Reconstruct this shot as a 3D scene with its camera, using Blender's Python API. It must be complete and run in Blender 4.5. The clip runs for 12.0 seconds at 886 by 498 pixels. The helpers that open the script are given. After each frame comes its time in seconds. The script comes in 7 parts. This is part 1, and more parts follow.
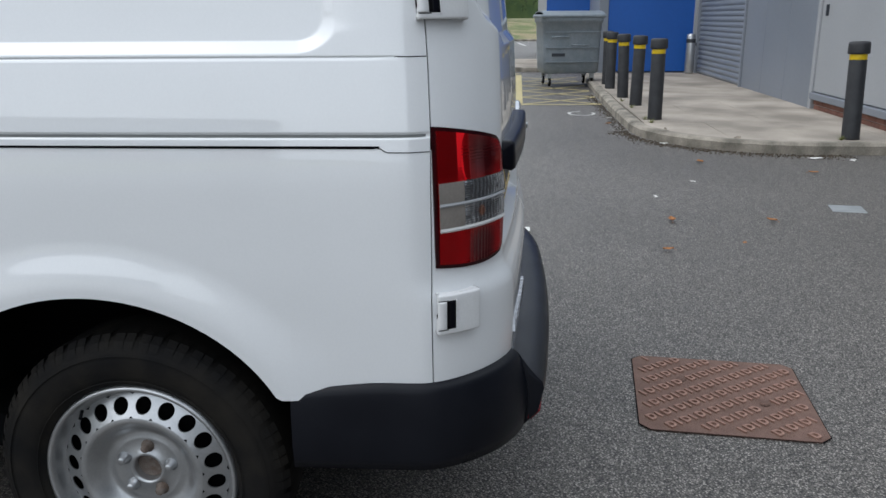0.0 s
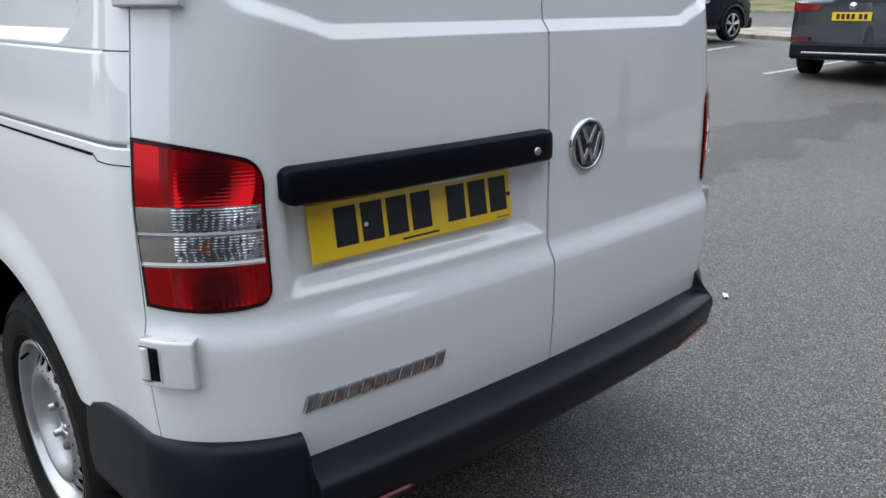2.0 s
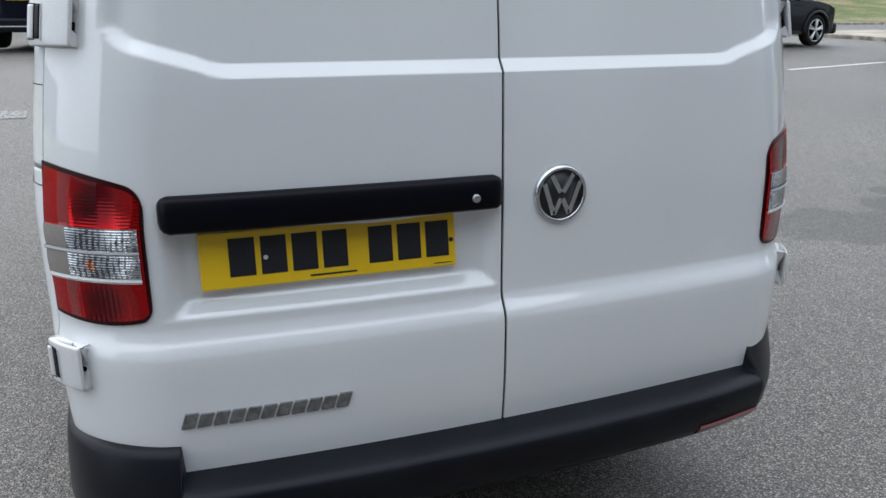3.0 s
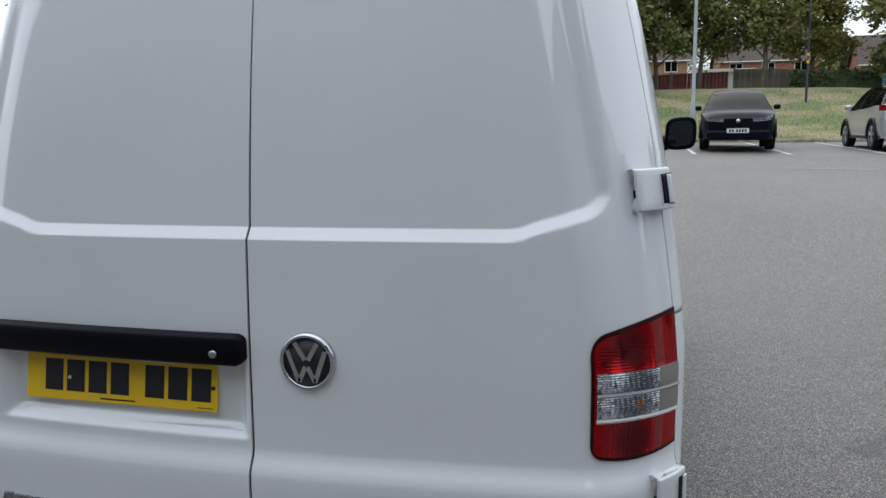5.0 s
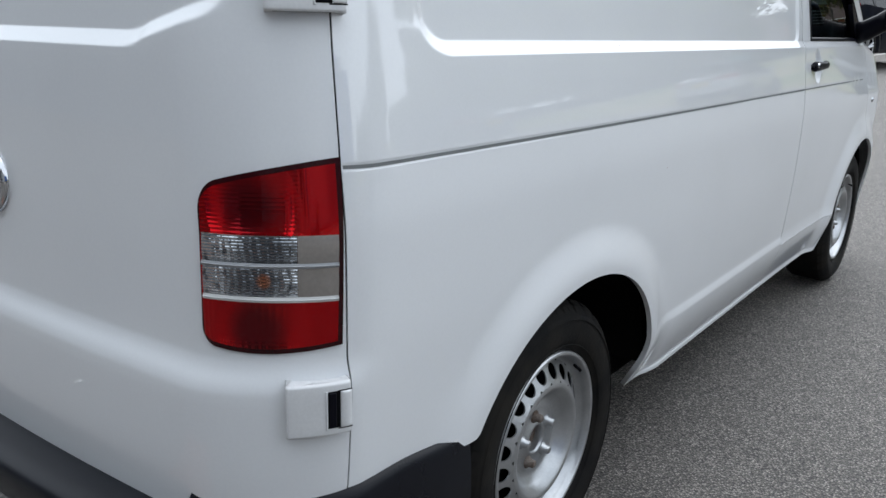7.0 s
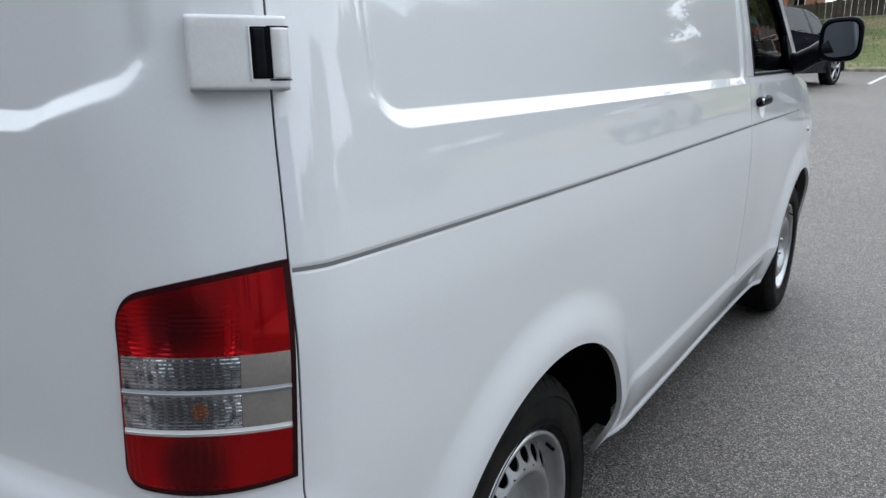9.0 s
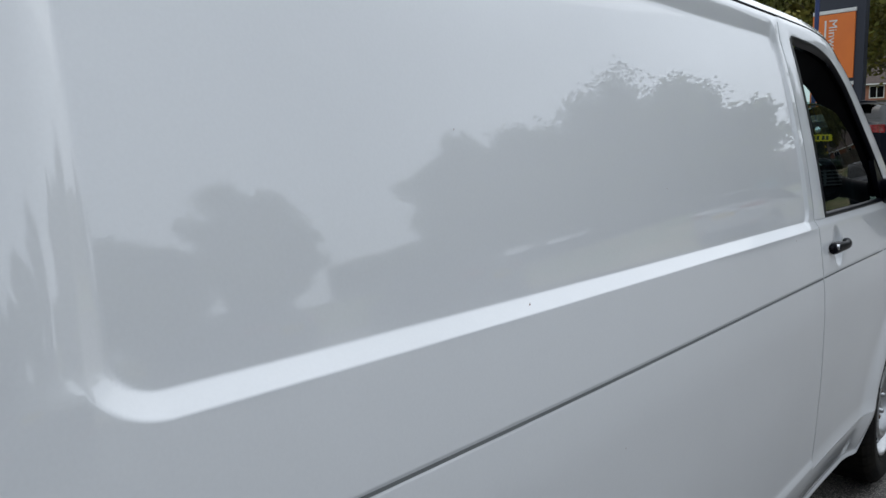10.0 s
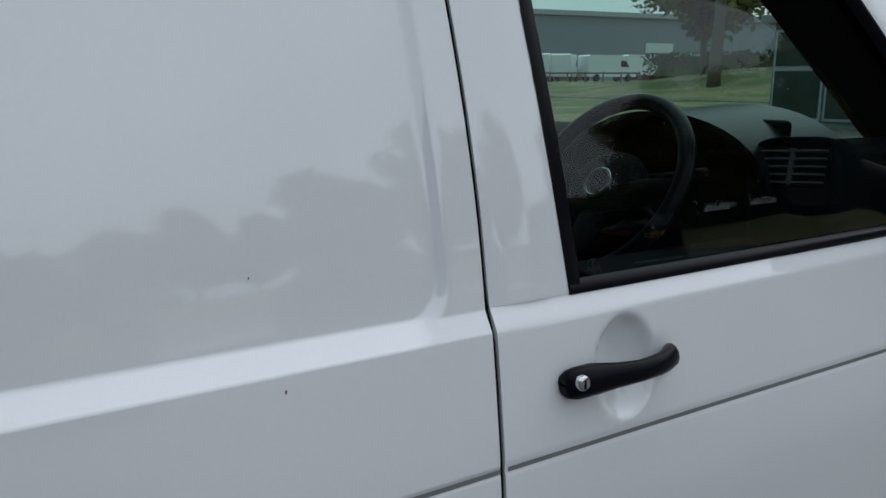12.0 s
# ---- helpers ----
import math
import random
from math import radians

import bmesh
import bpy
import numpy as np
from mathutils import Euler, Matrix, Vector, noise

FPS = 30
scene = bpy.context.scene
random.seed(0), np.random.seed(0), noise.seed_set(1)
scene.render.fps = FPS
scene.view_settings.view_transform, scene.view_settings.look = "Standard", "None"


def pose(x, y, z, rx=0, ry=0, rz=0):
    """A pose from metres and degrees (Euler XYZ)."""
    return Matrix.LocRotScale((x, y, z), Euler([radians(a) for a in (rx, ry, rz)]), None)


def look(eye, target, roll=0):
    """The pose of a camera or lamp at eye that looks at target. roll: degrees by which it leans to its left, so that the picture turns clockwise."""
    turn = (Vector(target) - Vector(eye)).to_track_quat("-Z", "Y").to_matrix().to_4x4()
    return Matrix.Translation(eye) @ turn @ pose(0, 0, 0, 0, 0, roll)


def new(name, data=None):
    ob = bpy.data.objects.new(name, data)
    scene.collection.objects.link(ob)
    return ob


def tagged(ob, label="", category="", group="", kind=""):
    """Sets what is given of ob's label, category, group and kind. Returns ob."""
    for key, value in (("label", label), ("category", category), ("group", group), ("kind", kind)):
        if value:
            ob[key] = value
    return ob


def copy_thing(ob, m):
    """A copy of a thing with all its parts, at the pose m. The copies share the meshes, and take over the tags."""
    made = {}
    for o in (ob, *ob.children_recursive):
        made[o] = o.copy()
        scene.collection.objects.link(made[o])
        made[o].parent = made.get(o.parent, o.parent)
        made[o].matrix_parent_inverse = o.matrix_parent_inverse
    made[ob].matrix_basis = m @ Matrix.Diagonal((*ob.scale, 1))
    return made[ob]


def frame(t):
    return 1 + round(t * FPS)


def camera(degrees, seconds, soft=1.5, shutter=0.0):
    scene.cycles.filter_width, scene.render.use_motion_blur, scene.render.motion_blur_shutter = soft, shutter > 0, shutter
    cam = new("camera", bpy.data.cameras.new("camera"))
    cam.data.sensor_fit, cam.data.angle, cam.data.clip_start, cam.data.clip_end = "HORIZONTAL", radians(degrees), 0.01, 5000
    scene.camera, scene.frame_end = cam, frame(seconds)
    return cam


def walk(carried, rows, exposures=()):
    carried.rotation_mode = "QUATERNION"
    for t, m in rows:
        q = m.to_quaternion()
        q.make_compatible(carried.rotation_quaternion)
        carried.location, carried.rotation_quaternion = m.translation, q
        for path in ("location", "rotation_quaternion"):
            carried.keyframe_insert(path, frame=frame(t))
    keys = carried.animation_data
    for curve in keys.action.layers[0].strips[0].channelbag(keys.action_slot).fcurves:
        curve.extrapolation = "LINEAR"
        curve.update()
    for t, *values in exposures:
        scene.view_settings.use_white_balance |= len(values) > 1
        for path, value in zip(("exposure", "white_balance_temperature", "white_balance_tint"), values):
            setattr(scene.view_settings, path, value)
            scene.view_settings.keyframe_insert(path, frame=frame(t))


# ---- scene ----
cam = camera(58.2, 12.0)
PATH = [
    (0, (-2.466, -0.034, 1.291), (-0.554, 0.145, 0.734), -0.5),
    (0.5, (-2.186, -0.344, 1.299), (-0.307, 0.048, 0.737), -0.6),
    (1, (-1.946, -0.684, 1.303), (-0.187, 0.075, 0.728), 0.3),
    (1.5, (-1.641, -0.889, 1.29), (-0.084, 0.218, 0.699), 0.0),
    (2, (-1.396, -1.173, 1.29), (-0.096, 0.228, 0.702), -0.3),
    (2.5, (-1.108, -1.396, 1.288), (-0.103, 0.236, 0.716), -0.5),
    (3, (-0.726, -1.505, 1.347), (-0.024, 0.279, 0.777), -0.0),
    (3.2, (-0.586, -1.58, 1.348), (0.001, 0.246, 0.783), 0.3),
    (4.8, (0.661, -1.616, 1.507), (0.275, 0.324, 1.211), -0.7),
    (5, (0.794, -1.573, 1.463), (0.334, 0.35, 1.162), -0.9),
    (5.5, (1.112, -1.335, 1.382), (0.474, 0.514, 0.965), -0.4),
    (6, (1.477, -1.135, 1.336), (0.61, 0.599, 0.844), 0.4),
    (6.5, (1.7, -0.879, 1.318), (0.599, 0.705, 0.79), 1.6),
    (6.7, (1.74, -0.748, 1.291), (0.559, 0.773, 0.753), 1.5),
    (8.3, (1.449, -0.657, 1.255), (0.548, 1.042, 0.706), 0.7),
    (8.5, (1.448, -0.644, 1.261), (0.547, 1.057, 0.718), 0.8),
    (9, (1.554, -0.576, 1.334), (0.527, 1.071, 0.854), 0.4),
    (9.5, (1.654, -0.371, 1.433), (0.481, 1.21, 1.078), -0.9),
    (10, (1.584, -0.012, 1.486), (0.318, 1.517, 1.24), -0.8),
    (10.5, (1.649, 0.451, 1.491), (0.273, 1.888, 1.287), -0.9),
    (11, (1.689, 0.924, 1.476), (0.212, 2.249, 1.226), -0.8),
    (11.5, (1.616, 1.533, 1.491), (0.082, 2.78, 1.189), -0.9),
    (12, (1.591, 2.158, 1.500), (-0.055, 3.218, 1.091), 0.25),
]
EXPOSURES = [(0.0, 0.16), (0.5, 0.34), (1.0, 0.44), (1.5, 0.44), (2.0, 0.52), (3.0, 0.62), (5.0, 0.33), (5.5, 0.34), (6.0, 0.46), (6.5, 0.55), (8.5, 0.58), (9.5, 0.38), (10.0, -0.04), (10.5, -0.22), (11.0, -0.32), (11.5, -0.28), (12.0, -0.24)]
walk(cam, [(t, look(eye, target, roll)) for t, eye, target, roll in PATH], EXPOSURES)

# ---- light ----
SUN_EL, SUN_AZ = 58.0, -18.0
world = bpy.data.worlds.new("overcast_sky")
scene.world = world
world.use_nodes = True
wn, wl = world.node_tree.nodes, world.node_tree.links
wn.clear()
w_out, w_bg = wn.new("ShaderNodeOutputWorld"), wn.new("ShaderNodeBackground")
w_sky = wn.new("ShaderNodeTexSky")
w_sky.sky_type, w_sky.sun_disc = "NISHITA", False
w_sky.sun_elevation, w_sky.sun_rotation = radians(SUN_EL), radians(SUN_AZ)
w_sky.dust_density, w_sky.ozone_density = 3.0, 1.0
w_sat = wn.new("ShaderNodeHueSaturation")
w_sat.inputs["Saturation"].default_value = 0.4
w_co, w_no = wn.new("ShaderNodeTexCoord"), wn.new("ShaderNodeTexNoise")
w_no.inputs["Scale"].default_value, w_no.inputs["Detail"].default_value = 2.2, 5.0
w_rm = wn.new("ShaderNodeMapRange")
w_rm.inputs["From Min"].default_value, w_rm.inputs["From Max"].default_value = 0.3, 0.7
w_rm.inputs["To Min"].default_value, w_rm.inputs["To Max"].default_value = 0.85, 1.2
w_mx = wn.new("ShaderNodeMix")
w_mx.data_type = "RGBA"
w_mx.inputs["Factor"].default_value = 0.65
# cloud deck: brighter overhead than at the horizon
w_up, w_deck = wn.new("ShaderNodeSeparateXYZ"), wn.new("ShaderNodeMapRange")
w_deck.inputs["From Min"].default_value, w_deck.inputs["From Max"].default_value = 0.0, 1.0
w_deck.inputs["To Min"].default_value, w_deck.inputs["To Max"].default_value = 6.6, 10.4
w_tint = wn.new("ShaderNodeVectorMath")
w_tint.operation = "SCALE"
w_tint.inputs[0].default_value = (0.90, 1.0, 1.11)
wl.new(w_co.outputs["Generated"], w_up.inputs["Vector"])
wl.new(w_up.outputs["Z"], w_deck.inputs["Value"])
wl.new(w_deck.outputs["Result"], w_tint.inputs["Scale"])
wl.new(w_tint.outputs["Vector"], w_mx.inputs[7])
w_mu = wn.new("ShaderNodeVectorMath")
w_mu.operation = "SCALE"
wl.new(w_co.outputs["Generated"], w_no.inputs["Vector"])
wl.new(w_no.outputs["Fac"], w_rm.inputs["Value"])
wl.new(w_sky.outputs["Color"], w_sat.inputs["Color"])
wl.new(w_sat.outputs["Color"], w_mx.inputs[6])
wl.new(w_mx.outputs[2], w_mu.inputs[0])
wl.new(w_rm.outputs["Result"], w_mu.inputs["Scale"])
wl.new(w_mu.outputs["Vector"], w_bg.inputs["Color"])
w_bg.inputs["Strength"].default_value = 0.15
wl.new(w_bg.outputs["Background"], w_out.inputs["Surface"])
sun_data = bpy.data.lights.new("sun", "SUN")
sun_data.energy, sun_data.angle, sun_data.color = 0.55, radians(90), (0.97, 0.985, 1.0)
sun = new("sun", sun_data)
_az, _el = radians(SUN_AZ), radians(SUN_EL)
sun.matrix_world = look((30 * math.sin(_az) * math.cos(_el), 30 * math.cos(_az) * math.cos(_el), 30 * math.sin(_el)), (0, 0, 0))


# ---- materials ----
def material(name, colour, colour2=None, scale=8.0, rough=0.5, rough2=None, metal=0.0, bump=0.0, bump_scale=None, coat=0.0, coords="Object",
             spec=0.5, fine=0.0, fine_scale=200.0, island=0.0, detail=6.0, low=0.35, high=0.65, distance=0.01):
    """A surface with two scales of variation: broad stains between two colours and fine grain."""
    m = bpy.data.materials.new(name)
    m.use_nodes = True
    n, l = m.node_tree.nodes, m.node_tree.links
    p = n["Principled BSDF"]
    p.inputs["Metallic"].default_value, p.inputs["Roughness"].default_value = metal, rough
    p.inputs["Specular IOR Level"].default_value = spec
    p.inputs["Coat Weight"].default_value, p.inputs["Coat Roughness"].default_value, p.inputs["Coat IOR"].default_value = coat, 0.004, 1.85
    co = n.new("ShaderNodeTexCoord")
    no = n.new("ShaderNodeTexNoise")
    no.inputs["Scale"].default_value, no.inputs["Detail"].default_value = scale, detail
    l.new(co.outputs[coords], no.inputs["Vector"])
    rm = n.new("ShaderNodeMapRange")
    rm.inputs["From Min"].default_value, rm.inputs["From Max"].default_value = low, high
    l.new(no.outputs["Fac"], rm.inputs["Value"])
    mx = n.new("ShaderNodeMix")
    mx.data_type = "RGBA"
    c2 = colour2 or tuple(c * 0.88 for c in colour)
    mx.inputs[6].default_value, mx.inputs[7].default_value = (*colour, 1), (*c2, 1)
    l.new(rm.outputs["Result"], mx.inputs["Factor"])
    last = mx.outputs[2]
    if fine:
        nf = n.new("ShaderNodeTexNoise")
        nf.inputs["Scale"].default_value, nf.inputs["Detail"].default_value = fine_scale, 2.0
        l.new(co.outputs[coords], nf.inputs["Vector"])
        rf = n.new("ShaderNodeMapRange")
        rf.inputs["From Min"].default_value, rf.inputs["From Max"].default_value = 0.3, 0.7
        rf.inputs["To Min"].default_value, rf.inputs["To Max"].default_value = 1 - fine, 1 + fine
        l.new(nf.outputs["Fac"], rf.inputs["Value"])
        sc = n.new("ShaderNodeVectorMath")
        sc.operation = "SCALE"
        l.new(last, sc.inputs[0])
        l.new(rf.outputs["Result"], sc.inputs["Scale"])
        last = sc.outputs["Vector"]
    if island:
        g = n.new("ShaderNodeNewGeometry")
        oi = n.new("ShaderNodeObjectInfo")
        ad = n.new("ShaderNodeMath")
        ad.operation = "ADD"
        fr = n.new("ShaderNodeMath")
        fr.operation = "FRACT"
        l.new(g.outputs["Random Per Island"], ad.inputs[0])
        l.new(oi.outputs["Random"], ad.inputs[1])
        l.new(ad.outputs[0], fr.inputs[0])
        ri = n.new("ShaderNodeMapRange")
        ri.inputs["To Min"].default_value, ri.inputs["To Max"].default_value = 1 - island, 1 + island
        l.new(fr.outputs[0], ri.inputs["Value"])
        si = n.new("ShaderNodeVectorMath")
        si.operation = "SCALE"
        l.new(last, si.inputs[0])
        l.new(ri.outputs["Result"], si.inputs["Scale"])
        last = si.outputs["Vector"]
    l.new(last, p.inputs["Base Color"])
    if rough2 is not None:
        rr = n.new("ShaderNodeMapRange")
        rr.inputs["From Min"].default_value, rr.inputs["From Max"].default_value = 0.3, 0.7
        rr.inputs["To Min"].default_value, rr.inputs["To Max"].default_value = rough, rough2
        l.new(no.outputs["Fac"], rr.inputs["Value"])
        l.new(rr.outputs["Result"], p.inputs["Roughness"])
    if bump:
        nb = n.new("ShaderNodeTexNoise")
        nb.inputs["Scale"].default_value, nb.inputs["Detail"].default_value = bump_scale or scale * 6, 3.0
        l.new(co.outputs[coords], nb.inputs["Vector"])
        bp = n.new("ShaderNodeBump")
        bp.inputs["Strength"].default_value, bp.inputs["Distance"].default_value = bump, distance
        l.new(nb.outputs["Fac"], bp.inputs["Height"])
        l.new(bp.outputs["Normal"], p.inputs["Normal"])
    return m


def glass(name, tint, rough=0.0, base=0.045, edge=0.8):
    """A thin pane: clear tinted straight-through view under a mirror gloss that follows the angle."""
    m = bpy.data.materials.new(name)
    m.use_nodes = True
    n, l = m.node_tree.nodes, m.node_tree.links
    n.clear()
    out, tr, gl = n.new("ShaderNodeOutputMaterial"), n.new("ShaderNodeBsdfTransparent"), n.new("ShaderNodeBsdfGlossy")
    fr, ms = n.new("ShaderNodeLayerWeight"), n.new("ShaderNodeMixShader")
    pw, ma = n.new("ShaderNodeMath"), n.new("ShaderNodeMath")
    pw.operation, ma.operation = "POWER", "MULTIPLY_ADD"
    pw.inputs[1].default_value, ma.inputs[1].default_value, ma.inputs[2].default_value = 5.0, edge, base
    fr.inputs["Blend"].default_value = 0.5
    tr.inputs["Color"].default_value = (*tint, 1)
    gl.inputs["Roughness"].default_value = rough
    l.new(fr.outputs["Facing"], pw.inputs[0])
    l.new(pw.outputs[0], ma.inputs[0])
    l.new(ma.outputs[0], ms.inputs["Fac"])
    l.new(tr.outputs["BSDF"], ms.inputs[1])
    l.new(gl.outputs["BSDF"], ms.inputs[2])
    l.new(ms.outputs["Shader"], out.inputs["Surface"])
    return m


def lamp_lens(name, clear=False):
    """Lamp optics under a glossy face: moulded ribs and pillows, and in the red fields a round reflector bowl. Laid out in the lamp's own u and v."""
    m = bpy.data.materials.new(name)
    m.use_nodes = True
    n, l = m.node_tree.nodes, m.node_tree.links
    p = n["Principled BSDF"]
    uv, sp = n.new("ShaderNodeUVMap"), n.new("ShaderNodeSeparateXYZ")
    uv.uv_map = "lamp"
    l.new(uv.outputs["UV"], sp.inputs["Vector"])
    u, v = sp.outputs["X"], sp.outputs["Y"]

    def calc(op, a, b=0.0, c=0.0):
        k = n.new("ShaderNodeMath")
        k.operation = op
        for q, val in zip(k.inputs, (a, b, c)):
            if isinstance(val, float):
                q.default_value = val
            else:
                l.new(val, q)
        return k.outputs[0]

    def fade(x, lo, hi):
        k = n.new("ShaderNodeMapRange")
        k.interpolation_type = "SMOOTHSTEP"
        k.inputs["From Min"].default_value, k.inputs["From Max"].default_value = lo, hi
        l.new(x, k.inputs["Value"])
        return k.outputs["Result"]
    rows = calc("SINE", calc("MULTIPLY", v, 2 * math.pi / (0.0165 if clear else 0.022)))
    cols = calc("MULTIPLY_ADD", u, 2 * math.pi / (0.052 if clear else 0.046), calc("MULTIPLY", calc("SINE", calc("MULTIPLY", v, 47.0)), 0.7 if clear else 0.0))
    cols = calc("SINE", cols)
    if clear:
        grid = calc("MULTIPLY", fade(u, 0.17, 0.19), calc("SUBTRACT", 1.0, fade(u, 0.72, 0.74)))
        height = calc("MULTIPLY", calc("MULTIPLY_ADD", calc("MULTIPLY", cols, grid), 1.3, rows), 0.00034)
        big = calc("SINE", calc("MULTIPLY", u, 11.0))
        height = calc("MULTIPLY_ADD", big, 0.0035, height)
        wave = n.new("ShaderNodeTexNoise")
        wave.inputs["Scale"].default_value, wave.inputs["Detail"].default_value = 9.0, 3.0
        l.new(uv.outputs["UV"], wave.inputs["Vector"])
        height = calc("MULTIPLY_ADD", wave.outputs["Fac"], 0.006, height)
        # dark reflections in the two rows are painted in: dark centres, silver edges
        def dark_reflection(cu, cv):
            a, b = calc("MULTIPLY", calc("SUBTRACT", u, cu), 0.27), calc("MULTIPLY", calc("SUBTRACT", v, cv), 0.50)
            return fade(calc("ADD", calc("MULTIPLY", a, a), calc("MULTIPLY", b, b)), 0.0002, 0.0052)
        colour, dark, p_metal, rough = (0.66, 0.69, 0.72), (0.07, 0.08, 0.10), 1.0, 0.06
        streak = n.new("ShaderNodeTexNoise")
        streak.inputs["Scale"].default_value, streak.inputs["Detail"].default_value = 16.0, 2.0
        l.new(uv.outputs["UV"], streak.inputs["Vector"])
        tone = calc("MULTIPLY", calc("MINIMUM", dark_reflection(0.53, 0.54), dark_reflection(0.46, 0.37)), fade(streak.outputs["Fac"], 0.30, 0.52))
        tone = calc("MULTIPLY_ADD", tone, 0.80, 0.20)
    else:
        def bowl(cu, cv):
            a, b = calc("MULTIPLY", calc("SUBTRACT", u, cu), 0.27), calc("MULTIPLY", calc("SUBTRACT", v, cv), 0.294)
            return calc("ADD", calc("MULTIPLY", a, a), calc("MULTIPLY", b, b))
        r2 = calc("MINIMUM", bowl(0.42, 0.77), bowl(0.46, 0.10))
        dish = calc("MINIMUM", r2, 0.0075)
        plain = fade(u, 0.62, 0.80)
        shape = calc("SUBTRACT", 1.0, plain)
        upper = fade(v, 0.48, 0.50)
        ribs = calc("MULTIPLY_ADD", calc("MULTIPLY", rows, 0.00012), calc("MULTIPLY_ADD", upper, 0.55, 0.45), calc("MULTIPLY", calc("MULTIPLY", cols, 0.00042), calc("SUBTRACT", 1.0, upper)))
        height = calc("MULTIPLY", calc("MULTIPLY_ADD", dish, 4.5, ribs), shape)
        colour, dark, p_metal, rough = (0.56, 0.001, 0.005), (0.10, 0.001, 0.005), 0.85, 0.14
        # bulb spot and bowl shading put into the red: darker towards each centre
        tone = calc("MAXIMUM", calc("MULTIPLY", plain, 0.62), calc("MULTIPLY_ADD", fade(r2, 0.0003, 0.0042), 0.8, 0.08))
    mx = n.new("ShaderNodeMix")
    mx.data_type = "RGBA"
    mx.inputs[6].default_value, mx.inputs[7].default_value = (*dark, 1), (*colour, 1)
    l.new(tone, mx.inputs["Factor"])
    last = mx.outputs[2]
    if clear:
        # the orange bulb glass behind the lower field
        a, b = calc("MULTIPLY", calc("SUBTRACT", u, 0.52), 0.27), calc("MULTIPLY", calc("SUBTRACT", v, 0.375), 0.294)
        spot = calc("SUBTRACT", 1.0, fade(calc("ADD", calc("MULTIPLY", a, a), calc("MULTIPLY", b, b)), 0.00004, 0.00022))
        am = n.new("ShaderNodeMix")
        am.data_type = "RGBA"
        am.inputs[7].default_value = (0.60, 0.17, 0.02, 1)
        l.new(calc("MULTIPLY", spot, 0.55), am.inputs["Factor"])
        l.new(last, am.inputs[6])
        last = am.outputs[2]
    l.new(last, p.inputs["Base Color"])
    p.inputs["Metallic"].default_value, p.inputs["Roughness"].default_value = p_metal, rough
    p.inputs["Coat Weight"].default_value, p.inputs["Coat Roughness"].default_value = 0.30, 0.01
    bp = n.new("ShaderNodeBump")
    bp.inputs["Strength"].default_value, bp.inputs["Distance"].default_value = 1.0, 1.0
    l.new(height, bp.inputs["Height"])
    l.new(bp.outputs["Normal"], p.inputs["Normal"])
    return m


